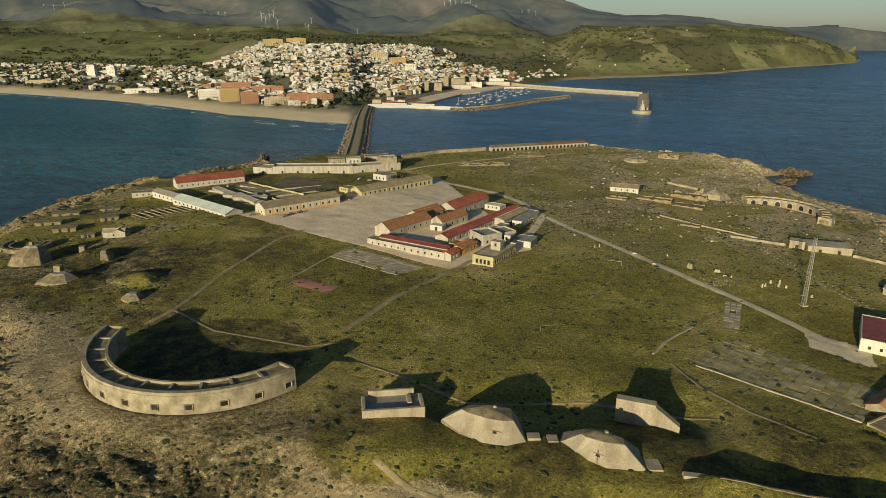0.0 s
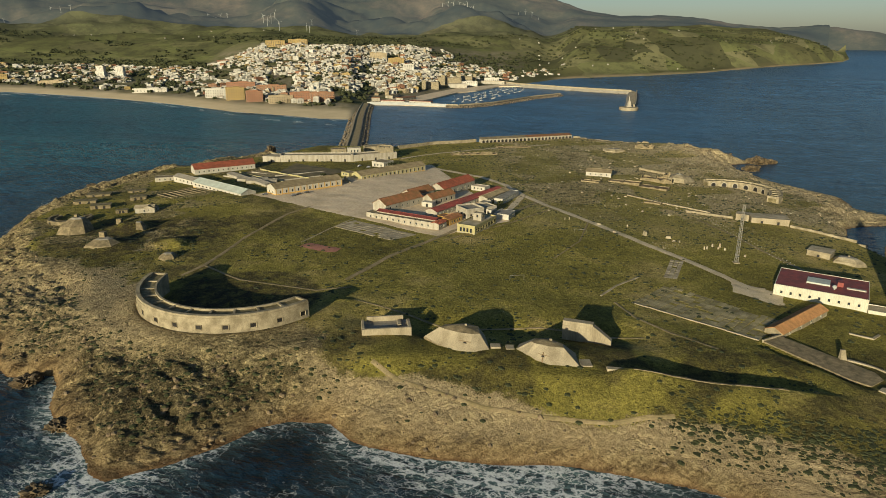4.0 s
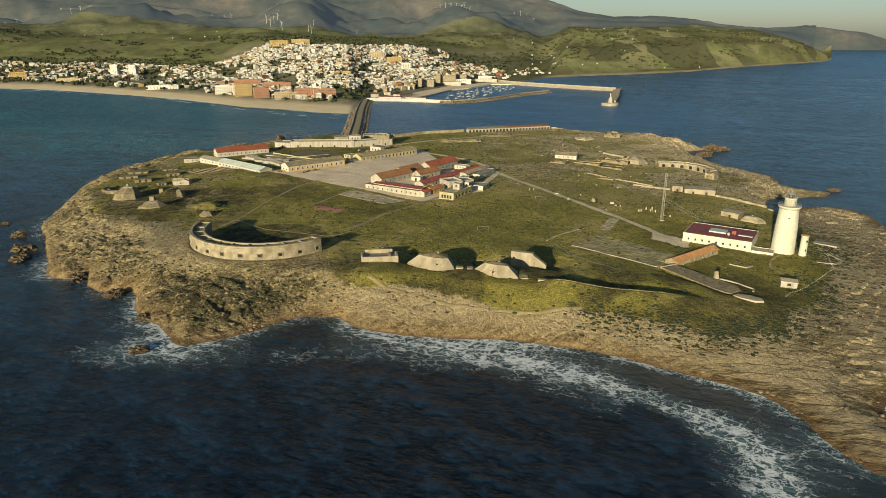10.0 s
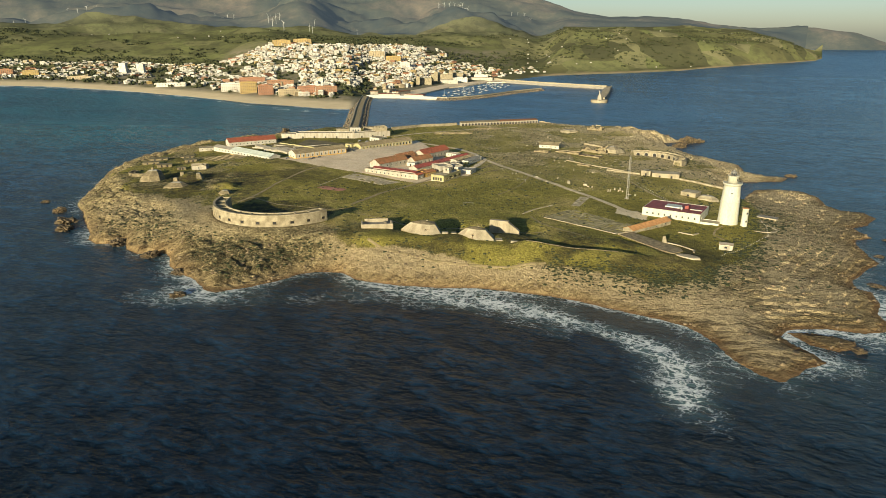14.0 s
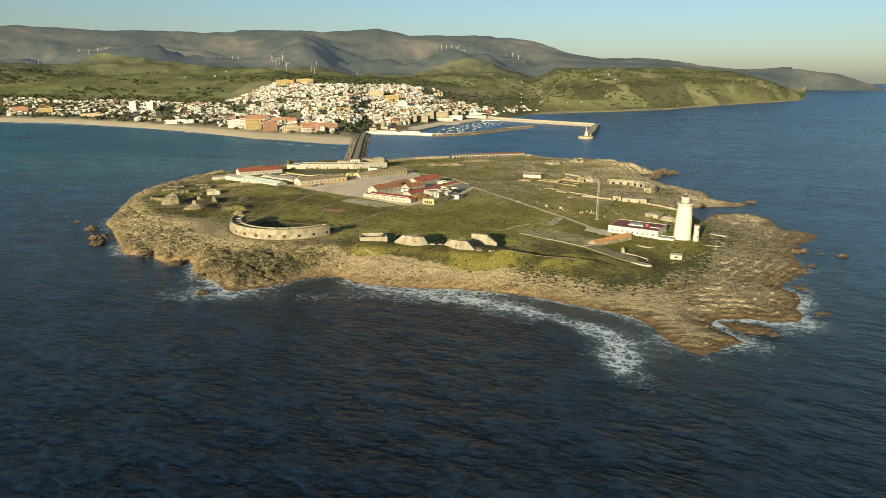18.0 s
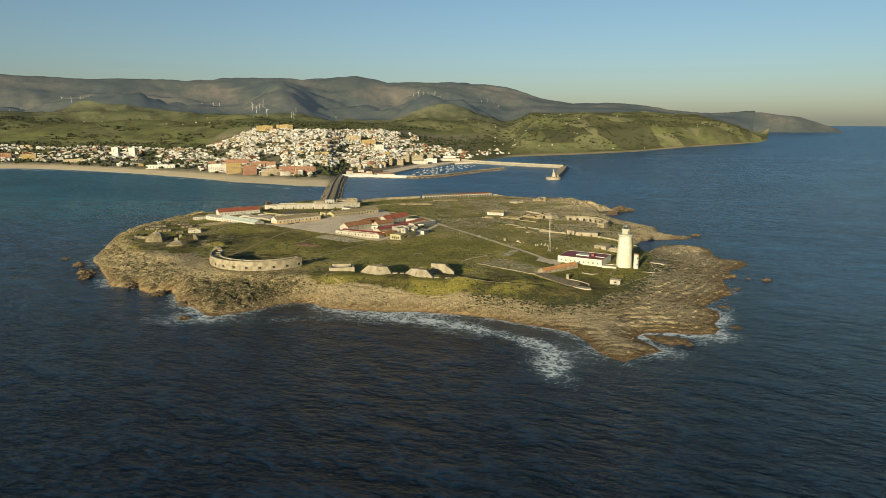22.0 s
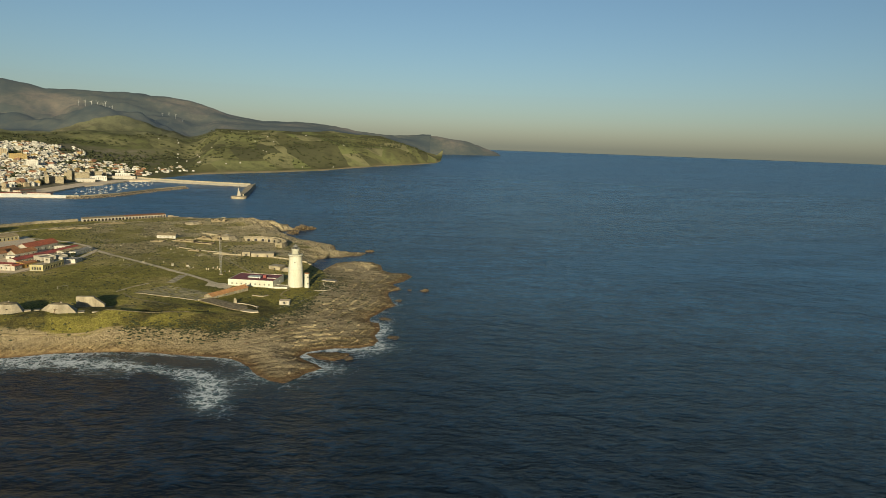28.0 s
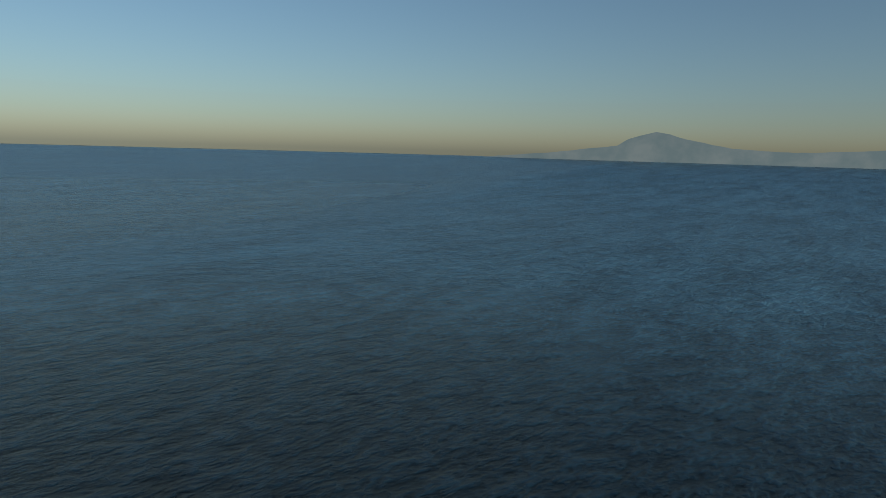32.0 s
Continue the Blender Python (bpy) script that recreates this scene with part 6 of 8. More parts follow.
flat("magazine", "long low concrete magazine with sloping roof", (184, 320), (206, 313.5), 13, 4.2, M["concrete"], M["slab"], [("front", DOOR, 2, 0)], 0.0, "bunker")
flat("magazine", "small square concrete magazine", (176, 326), (183, 322), 7, 4.6, M["concrete"], M["slab"], [("front", DOOR, 1, 0)], 0.0, "bunker")
long_wall([(150, 346), (176, 330)], 1.5, 1.0, M["stone"], "low stone wall in rough grass", "field_wall")
long_wall([(206, 312), (230, 290), (238, 280)], 1.6, 1.0, M["stone"], "low stone wall by the eastern shore", "field_wall")
long_wall([(160, 497), (186, 470)], 1.8, 1.2, M["stone"], "long low wall among ruins", "field_wall")
long_wall([(122, 395), (150, 362), (166, 344)], 0.9, 1.6, M["stone"], "half-buried wall foundation", "field_wall")
long_wall([(53.4, 185.5), (64, 199), (78.2, 212)], 0.5, 0.9, M["slab"], "low concrete edging across the grass", "edging")
long_wall([(66, 178), (88, 157), (107, 139.5)], 0.35, 0.8, M["slab"], "pale kerb along the paved court", "edging")

# ---- the eastern battery and ruins ----
def ruin(lab, a_, b_, dpt, h):
    """Broken walls of uneven height round a rubble floor."""
    d = Vector((b_[0] - a_[0], b_[1] - a_[1]))
    L = d.length
    th = empty("ruin", Matrix.Translation((*a_, ground(*a_))) @ Matrix.Rotation(math.atan2(d.y, d.x), 4, "Z"), lab, "ruin")
    g = random.Random(int(a_[0] * 7 + a_[1]))
    for p, q in (((0, 0), (L, 0)), ((L, 0), (L, dpt)), ((L, dpt), (0, dpt)), ((0, dpt), (0, 0)), ((L * 0.45, 0), (L * 0.45, dpt))):
        v = Vector((q[0] - p[0], q[1] - p[1]))
        k = max(2, int(v.length / 2.2))
        bm = bmesh.new()
        low, top = [], []
        for i in range(k + 1):
            c_ = Vector(p) + v * i / k
            n_ = Vector((-v.y, v.x)).normalized() * 0.35
            hh = h * (g.uniform(0.5, 0.8) if g.random() < 0.8 else 0.2)
            low.append([bm.verts.new((c_.x + s_ * n_.x, c_.y + s_ * n_.y, -1.5)) for s_ in (-1, 1)])
            top.append([bm.verts.new((c_.x + s_ * n_.x * 0.8, c_.y + s_ * n_.y * 0.8, hh)) for s_ in (-1, 1)])
        for i in range(k):
            for s_ in (0, 1):
                bm.faces.new((low[i][s_], low[i + 1][s_], top[i + 1][s_], top[i][s_]))
            bm.faces.new((top[i][0], top[i + 1][0], top[i + 1][1], top[i][1]))
        bm.faces.new((low[0][0], top[0][0], top[0][1], low[0][1])), bm.faces.new((low[k][0], top[k][0], top[k][1], low[k][1]))
        bmesh.ops.recalc_face_normals(bm, faces=bm.faces[:])
        part("wall", bm, M["old_concrete"], th)
    bm = bmesh.new()
    n_ = 6
    gr = [[bm.verts.new((L * i / n_, dpt * j / n_, 0.1 + g.uniform(0, 0.5))) for i in range(n_ + 1)] for j in range(n_ + 1)]
    for j in range(n_):
        for i in range(n_):
            bm.faces.new((gr[j][i], gr[j][i + 1], gr[j + 1][i + 1], gr[j + 1][i]))
    part("rubble_floor", bm, M["rock"], th)


arc_work("curved_battery", "curved stone battery with inner arches above the eastern shore", 205, 408, 30, 38.5, -48, 98, 7.0, 14.6, 8, 12, M["stone"], 60, 9)
for (x, y), (x2, y2), dpt, h, lab in (((148, 452), (171, 441), 14, 3.2, "stone ruin with flat roof remains"), ((171, 462), (188, 452), 13, 4.6, "ruined stone gun house with sloping cap"),
                                     ((118, 440), (140, 428), 9, 1.6, "low ruin walls in rough ground"), ((140, 426), (158, 414), 10, 1.4, "crumbled foundation walls in rough grass"),
                                     ((95, 440), (108, 432), 7, 1.8, "fallen stone ruin in rough grass"), ((152, 594), (172, 594), 10, 2.6, "round-edged ruined gun pit"), ((188, 612), (205, 604), 11, 4.6, "ruined northern gun house"),
                                     ((40, 610), (76, 618), 6, 1.8, "low ruined sheds by the northern road"), ((-10, 560), (36, 568), 9, 2.4, "long low ruined building by the northern road"), ((128, 372), (138, 366), 6, 1.6, "small broken stone hut")):
    ruin(lab, (x, y), (x2, y2), dpt, h)
casemate("gun_house", "pyramid-roofed stone gun house", [(168, 452), (184, 444), (197, 454), (192, 468), (176, 470)], [(180, 456), (183, 454), (186, 456), (185, 460), (181, 461)], 11, 16.5, M["stone"])
casemate("gun_mound", "flat-topped grey mound near the northern cape", [(150, 590), (160, 584), (172, 588), (172, 600), (158, 604), (148, 600)], [(155, 592), (160, 589), (167, 591), (167, 597), (159, 599), (154, 597)], 12, 16, M["stone"])

# ---- the western casemates ----
for base, crown, z0, z1, lab in (
        ([(-254, 279), (-244, 276), (-235, 280), (-234, 291), (-243, 296), (-253, 292)], [(-248.5, 288.5), (-244, 287), (-240.5, 288.5), (-240, 292), (-244, 294), (-248.5, 292.5)], 12.2, 20.2, "tall pyramidal concrete casemate with flat cap"),
        ([(-224, 249), (-214, 244), (-203, 246), (-199, 255), (-207, 263), (-220, 261)], [(-217, 255), (-213, 253), (-208.5, 254), (-207.5, 257), (-210.5, 260), (-215.5, 259.5)], 11.8, 17.4, "pyramidal concrete casemate half buried in grass"),
        ([(-174, 232), (-169, 227.5), (-162.5, 230), (-162, 237), (-172, 239)], [(-170.5, 234), (-168, 232), (-165.2, 233), (-165.2, 236), (-169.5, 236.6)], 12.0, 16.0, "small pale pyramidal casemate"),
        ([(-207, 284), (-202.5, 286), (-202, 292), (-206, 295), (-211, 292)], [(-207.5, 288), (-205.2, 288.5), (-204.8, 291), (-206.5, 292.5), (-209, 291)], 12.0, 17.8, "rough concrete face of a grass-grown casemate")):
    casemate("casemate", lab, base, crown, z0, z1, M["old_concrete"], 1.0, False)
for x, y, w, z0, z1, lab in ((-213.8, 259, 1.7, 16.6, 20.2, "square concrete sentry block on a casemate"), (-245, 291, 0.9, 19.8, 21.8, "small concrete vent block on a casemate"), (-226, 305, 1.6, 12, 15.4, "small concrete block beside a grassy mound")):
    bm = bmesh.new()
    prism(bm, [(x - w, y - w), (x + w, y - w), (x + w, y + w), (x - w, y + w)], z0, z1, [(x - w * 0.9, y - w * 0.9), (x + w * 0.9, y - w * 0.9), (x + w * 0.9, y + w * 0.9), (x - w * 0.9, y + w * 0.9)])
    tagged(obj("concrete_block", bm, M["old_concrete"]), lab, "block")
arc_work("gun_pit", "round sunken concrete gun pit beside a casemate", -193.5, 252, 4.4, 6.4, 0, 360, 9.5, 13.0, 0, 1, M["concrete"], 30)
gabled("store_house", "small roofless-looking cream store house", (-227, 332), (-215, 334), 7, 3.6, 5.0, M["cream"], M["slab"], (WIN["small"], 1, WIN["small"], 1, 1.2), category="house")
arc_work("gun_ring", "low round concrete gun ring on the western point", -262, 314, 8, 13, 150, 400, 9.5, 14.0, 5, 6, M["old_concrete"], 40)
for (x, y), (x2, y2), dpt, h in (((-262, 340), (-250, 344), 8, 3.2), ((-282, 356), (-268, 360), 8, 3.0), ((-246, 366), (-236, 370), 8, 3.4), ((-288, 386), (-272, 390), 9, 3.0), ((-262, 398), (-250, 402), 7, 2.6), ((-240, 330), (-233, 332), 5, 2.6)):
    flat("bunker", "low weathered concrete bunker in scrub", (x, y), (x2, y2), dpt, h * 0.75, M["old_concrete"], M["deck"], [("front", DOOR, 2, 0)], 0.0, group="western bunkers")
for i in range(9):
    bm = bmesh.new()
    box(bm, 0, 0, -0.5, 22, 0.5, 0.1)
    o = obj("foundation_strip", bm, M["old_concrete"])
    x, y = -214 + i * 3.2, 366 + i * 2.6
    o.matrix_world = Matrix.Translation((x, y, ground(x, y))) @ Matrix.Rotation(radians(142), 4, "Z")
    tagged(o, "narrow concrete foundation strip in the grass", "foundation", "foundation strips")

# ---- mast, stones, small things ----
MA = empty("lattice_mast", Matrix.Translation((140.5, 240.5, ground(140.5, 240.5))), "tall slim steel lattice mast", "mast")
for i in range(3):
    t = 2 * math.pi * i / 3
    bm = bmesh.new()
    bar(bm, (1.1 * math.cos(t), 1.1 * math.sin(t), 0), (0.75 * math.cos(t), 0.75 * math.sin(t), 33), 0.12, 5)
    part("leg", bm, M["metal"], MA)
for k in range(22):
    bm = bmesh.new()
    z0, z1 = k * 1.5, k * 1.5 + 1.5
    for i in range(3):
        t, u = 2 * math.pi * i / 3, 2 * math.pi * (i + 1) / 3
        r = 1.1 - 0.35 * k / 22
        bar(bm, (r * math.cos(t), r * math.sin(t), z0), (r * math.cos(u), r * math.sin(u), z1), 0.06)
        bar(bm, (r * math.cos(t), r * math.sin(t), z0), (r * math.cos(u), r * math.sin(u), z0), 0.06)
    part("brace", bm, M["metal"], MA)
bm = bmesh.new()
box(bm, -1.5, -1.5, -0.6, 1.5, 1.5, 0.5)
part("footing", bm, M["concrete"], MA)


def lump(r, seed, flatness=0.7, n=1, rough=0.35):
    """A rough stone."""
    bm = bmesh.new()
    bmesh.ops.create_icosphere(bm, subdivisions=n, radius=r)
    for v in bm.verts:
        d = 1 + rough * noise.noise(v.co * (1.6 / r) + Vector((seed * 7.3, seed, 0)))
        v.co = Vector((v.co.x * d, v.co.y * d * 0.85, v.co.z * d * flatness))
    me = bpy.data.meshes.new("stone")
    bm.to_mesh(me), bm.free()
    return me


def along(pts, gap):
    out, rest = [], 0.0
    for (ax, ay), (bx, by) in zip(pts, pts[1:]):
        L = math.hypot(bx - ax, by - ay)
        s = rest
        while s < L:
            out.append((ax + (bx - ax) * s / L, ay + (by - ay) * s / L))
            s += gap
        rest = s - L
    return out


STONES = [lump(0.3, k, 0.8) for k in range(4)]
for s_ in STONES:
    s_.materials.append(M["white"])
rnd = random.Random(5)
for x, y in along([(160, 106), (164, 110), (186, 127), (208, 149), (217, 170), (221, 189)], 2.2) + [(x + sx_, y) for x, y in along([(137, 404), (150, 350), (160, 324), (162, 294), (170, 235)], 3.4) for sx_ in (-1.8, 1.8)]:
    o = new("border_stone", rnd.choice(STONES))
    o.matrix_world = pose(x + rnd.uniform(-0.2, 0.2), y, ground(x, y) + 0.25, 0, 0, rnd.uniform(0, 360))
    tagged(o, "whitewashed border stone beside the track", "stone", "border stones")
for x, y, w, d, h, lean in ((104, 288, 2.4, 3.6, 3.6, 12), (117, 283, 4.4, 2.4, 2.0, 0), (131, 262, 1.0, 0.8, 2.6, 0), (133, 263, 1.0, 0.8, 2.6, 0), (138, 268, 1.2, 1.2, 2.4, 0), (140, 264, 1.2, 1.2, 2.0, 0),
                            (142, 267, 1.4, 1.0, 3.4, 0), (143, 262, 1.2, 1.2, 2.0, 0), (86, 291, 3.0, 1.4, 1.3, 0), (98, 306, 1.2, 1.2, 1.6, 0), (80, 308, 3.8, 1.2, 1.2, 0), (146, 252, 3.0, 1.6, 1.4, 8), (150, 251, 1.4, 1.2, 1.8, 0),
                            (60, 318, 0.7, 0.5, 2.4, 0), (63, 319, 0.7, 0.5, 2.4, 0), (118, 276, 2.6, 1.2, 1.2, 0), (121, 275, 1.2, 1.0, 1.4, 0)):
    bm = bmesh.new()
    prism(bm, [(-w / 2, -d / 2), (w / 2, -d / 2), (w / 2, d / 2), (-w / 2, d / 2)], -0.4, h, [(-w * 0.38, -d * 0.3), (w * 0.38, -d * 0.3), (w * 0.3, d * 0.45), (-w * 0.3, d * 0.45)])
    bmesh.ops.scale(bm, vec=(0.75, 0.75, 0.72), verts=bm.verts[:])
    o = obj("concrete_block", bm, M["slab"])
    o.matrix_world = pose(x, y, ground(x, y), lean, 0, rnd.uniform(-25, 25))
    tagged(o, "pale concrete block standing in the grass", "block", "blocks in the grass")
PEB = lump(0.35, 9, 0.7)
PEB.materials.append(M["stone"])
for i in range(40):
    o = new("scattered_stone", PEB)
    x, y = 104 + rnd.uniform(0, 16), 262 + rnd.uniform(0, 12)
    o.matrix_world = pose(x, y, ground(x, y) + 0.1, 0, 0, rnd.uniform(0, 360))
    tagged(o, "small pale stone scattered on grass", "stone", "scattered stones")
for x, y, turn in ((64, 288, -20), (16, 205, 10)):
    GO = empty("goal", Matrix.Translation((x, y, ground(x, y))) @ Matrix.Rotation(radians(turn), 4, "Z"), "rusty football goal frame on the grass", "goal", "football goals")
    for a, b_, nm in (((-3.6, 0, -0.2), (-3.6, 0, 2.44), "post"), ((3.6, 0, -0.2), (3.6, 0, 2.44), "post"), ((-3.6, 0, 2.44), (3.6, 0, 2.44), "crossbar")):
        bm = bmesh.new()
        bar(bm, a, b_, 0.09, 6)
        part(nm, bm, M["metal"], GO)


def slab_court(name, quad, nu, nv, label, material, miss=0.0, seed=1, thick=0.12):
    """A court of separate slabs with open joints."""
    a, b, c, d = (Vector(q) for q in quad)
    r = random.Random(seed)
    lu, lv = (b - a).length / nu, (d - a).length / nv
    bm = bmesh.new()
    box(bm, -lu * 0.46, -lv * 0.46, -0.2, lu * 0.46, lv * 0.46, thick)
    me = bpy.data.meshes.new("slab")
    bm.to_mesh(me), bm.free()
    me.materials.append(material)
    court = tagged(new(name), label, "court", "", "structure")
    turn = math.atan2((b - a).y, (b - a).x)
    for j in range(nv):
        for i in range(nu):
            if r.random() < miss:
                continue
            p = a.lerp(b, (i + 0.5) / nu).lerp(d.lerp(c, (i + 0.5) / nu), (j + 0.5) / nv)
            o = new("slab", me)
            o.parent = court
            o.matrix_local = Matrix.Translation((p.x, p.y, ground(p.x, p.y) + r.uniform(0.02, 0.1))) @ Matrix.Rotation(turn + r.uniform(-0.02, 0.02), 4, "Z")


slab_court("pavement", [(-77, 308), (-88, 293), (-51, 267.6), (-36, 281)], 6, 13, "cracked concrete slabs with grass joints before the barracks", M["slab"], 0.06, 2)
slab_court("pavement", [(66, 178.5), (107, 139.5), (127, 160), (90, 203)], 18, 12, "worn dark paved court with grass in the joints", mat("court_slab", (0.36, 0.30, 0.165), (0.20, 0.17, 0.075), 0.15, bump=0.3, fine=2, perobj=0.25), 0.2, 3, 0.03)
slab_court("pavement", [(91.8, 213.7), (97.9, 210.9), (111.5, 239.7), (105, 243)], 3, 9, "short path of concrete slabs", M["slab"], 0.1, 4)
patch("pavement", [(-102.4, 253.2), (-80.8, 240.6), (-76.4, 250), (-98.3, 262.5)], M["pink"], "faded red concrete pad in the grass", "pad", 0.25)

CAR = bmesh.new()
for x0, x1, z0, z1, ins in ((-2.1, 2.1, 0.3, 0.85, 0.0), (-1.3, 1.6, 0.85, 1.45, 0.25)):
    prism(CAR, [(x0, -0.85), (x1, -0.85), (x1, 0.85), (x0, 0.85)], z0, z1, [(x0 + ins, -0.85 + ins * 0.6), (x1 - ins, -0.85 + ins * 0.6), (x1 - ins, 0.85 - ins * 0.6), (x0 + ins, 0.85 - ins * 0.6)])
bmesh.ops.bevel(CAR, geom=CAR.edges[:], offset=0.08, segments=2, affect="EDGES")
CARME = bpy.data.meshes.new("car_body")
CAR.to_mesh(CARME), CAR.free()
CARME.materials.append(M["car"])
bm = bmesh.new()
cyl(bm, 0.32, 0.32, -0.1, 0.1, 14)
WHEEL = bpy.data.meshes.new("wheel")
bm.to_mesh(WHEEL), bm.free()
WHEEL.materials.append(M["dark"])


def car(x, y, turn):
    th = empty("car", Matrix.Translation((x, y, ground(x, y) + 0.15)) @ Matrix.Rotation(radians(turn), 4, "Z"), "small parked car on pale concrete", "car", "parked cars")
    part("body", CARME, None, th)
    for a in (-1.3, 1.3):
        for b_ in (-0.82, 0.82):
            w_ = part("wheel", WHEEL, None, th)
            w_.matrix_local = Matrix.Translation((a, b_, 0.32)) @ Matrix.Rotation(radians(90), 4, "X")


for x, y, t in ((-150, 372, 20), (-129, 371, 44), (-126, 375, 44), (-121, 380, 44), (-86, 486, 10), (-95, 494, 60)):
    car(x, y, t)
MON = empty("monument", Matrix.Translation((-97, 418, ground(-97, 418))), "stepped stone monument on the parade ground", "monument")
for i, (w, z0, z1) in enumerate(((4.5, -0.3, 0.6), (3.2, 0.6, 1.3), (1.4, 1.3, 4.6))):
    bm = bmesh.new()
    box(bm, -w, -w * 0.6, z0, w, w * 0.6, z1)
    part("step" if i < 2 else "pillar", bm, M["stone"], MON)



def tree(x, y, h, r, seed, label):
    """A tapered trunk with limbs and a crown of many small clumps."""
    g = random.Random(seed)
    th = empty("tree", Matrix.Translation((x, y, ground(x, y))), label, "tree")
    bm = bmesh.new()
    cyl(bm, 0.28, 0.16, -0.3, h * 0.6, 8)
    for i in range(5):
        t = g.uniform(0, 6.28)
        bar(bm, (0, 0, h * 0.45), (r * 0.6 * math.cos(t), r * 0.6 * math.sin(t), h * g.uniform(0.65, 0.9)), 0.09, 5)
    part("trunk", bm, M["stone"], th)
    vs_, fs_ = [], []
    for i in range(140):
        t, q, u = g.uniform(0, 6.28), r * g.random() ** 0.5, g.uniform(-1, 1)
        c_ = Vector((q * math.cos(t), q * math.sin(t), h * 0.72 + u * h * 0.28 * (1 - 0.5 * q / r)))
        k0 = len(vs_)
        s_ = g.uniform(0.25, 0.6)
        for a, b_, c2 in ((1, 0, 0), (-1, 0.2, 0), (0, 1, 0.2), (0.1, -1, 0), (0, 0.1, 0.8), (0, 0, -0.7)):
            vs_.append(tuple(c_ + Vector((a, b_, c2)) * s_ * g.uniform(0.7, 1.3)))
        fs_ += [tuple(k0 + q_ for q_ in f_) for f_ in ((0, 2, 4), (2, 1, 4), (1, 3, 4), (3, 0, 4), (2, 0, 5), (1, 2, 5), (3, 1, 5), (0, 3, 5))]
    me = bpy.data.meshes.new("crown")
    me.from_pydata(vs_, [], fs_)
    me.materials.append(M["bush"])
    part("crown", me, None, th)


for x, y, h, r, s_ in ((-22.5, 373, 6, 3.2, 1), (-18.5, 374, 5, 2.6, 2), (-66, 488, 5, 3.0, 3), (-61, 493, 5.5, 3.0, 4), (-58, 489, 4.5, 2.6, 5), (20, 350, 4, 2.5, 6), (-118, 436, 4, 2.4, 7)):
    tree(x, y, h, r, s_, "small dark green tree beside the barracks")

# ---- rocks in and by the sea ----
def crag(seed):
    """A jagged sea rock, split by clefts."""
    bm = bmesh.new()
    bmesh.ops.create_icosphere(bm, subdivisions=4, radius=1.0)
    for v in bm.verts:
        p = v.co + Vector((seed * 3.7, seed * 1.9, 0))
        d = 0.82 + 0.42 * noise.noise(p * 1.3) + 0.3 * abs(noise.noise(p * 3.1)) - 0.34 * max(0, 1 - 5 * abs(noise.noise(p * 2.2 + Vector((9, 0, 0))))) + 0.16 * noise.noise(p * 7.5) + 0.08 * noise.noise(p * 15)
        v.co = Vector((v.co.x * d, v.co.y * d * 0.8, v.co.z * d * 0.75))
    me = bpy.data.meshes.new("rock")
    bm.to_mesh(me), bm.free()
    return me


BIG = [crag(20 + k) for k in range(5)]
for s_ in BIG:
    s_.materials.append(M["wet_rock"])
for x, y, r, h in ((-140, 58, 5, 2.6), (-292, 226, 6, 3.5), (-318, 256, 4, 1.8), (-214, 652, 8, 9), (308, 158, 5, 1.6), (296, 165, 3, 1.0), (340, 380, 6, 3), (330, 600, 9, 5), (316, 598, 12, 9), (292, 560, 10, 6),
                   (300, 640, 7, 5), (-246, 590, 6, 2.5), (-300, 512, 6, 2.2), (-328, 470, 5, 2), (-270, 196, 8, 5), (-262, 178, 7, 4), (-210, 146, 7, 4), (-180, 122, 6, 4), (-152, 92, 5, 3), (178, -2, 4, 1.2), (236, 78, 5, 1.0), (222, 30, 5, 0.8), (270, 130, 4, 1.0)):
    o = new("rock", rnd.choice(BIG))
    o.matrix_world = pose(x, y, 0.1, 0, 0, rnd.uniform(0, 360)) @ Matrix.Diagonal((r, r, h * 1.2, 1))
    tagged(o, "weathered brown sea rock with wet foot", "rock", "sea rocks")
# loose boulders over the rocky shores
bm_v, bm_f, k = [], [], 0
LUMPS = [lump(1.0, 40 + q, 0.6, 1, 0.6) for q in range(4)]
shapes = [([tuple(v.co) for v in me.vertices], [tuple(p.vertices) for p in me.polygons]) for me in LUMPS]
tries = np.random.RandomState(4)
while k < 3000:
    x, y = tries.uniform(-335, 330), tries.uniform(-30, 700)
    i, j = int((x + 350) / STEP), int((y + 50) / STEP)
    chance = rocky[j, i] * (1.0 if x < -70 else 0.45) * (shore[j, i] > 0.5) * (1 - 0.7 * pale[j, i])
    if tries.rand() > chance:
        if tries.rand() < 0.003:
            k += 1
        continue
    k += 1
    vs, fs = shapes[tries.randint(4)]
    r, t = 0.3 + 1.0 * tries.rand() ** 5, tries.uniform(0, 6.28)
    c_, s_, z, n0 = math.cos(t) * r, math.sin(t) * r, ground(x, y) + 0.1 * r, len(bm_v)
    bm_v += [(x + c_ * a - s_ * b_, y + s_ * a + c_ * b_, z + r * h) for a, b_, h in vs]
    bm_f += [tuple(n0 + q for q in f) for f in fs]
me = bpy.data.meshes.new("boulders")
me.from_pydata(bm_v, [], bm_f)
me.materials.append(M["rock"])
tagged(new("boulders", me), "loose brown boulders strewn over the rocky shore", "boulders", "", "stuff")
# scrub and tussocks
bm_v, bm_f, k = [], [], 0
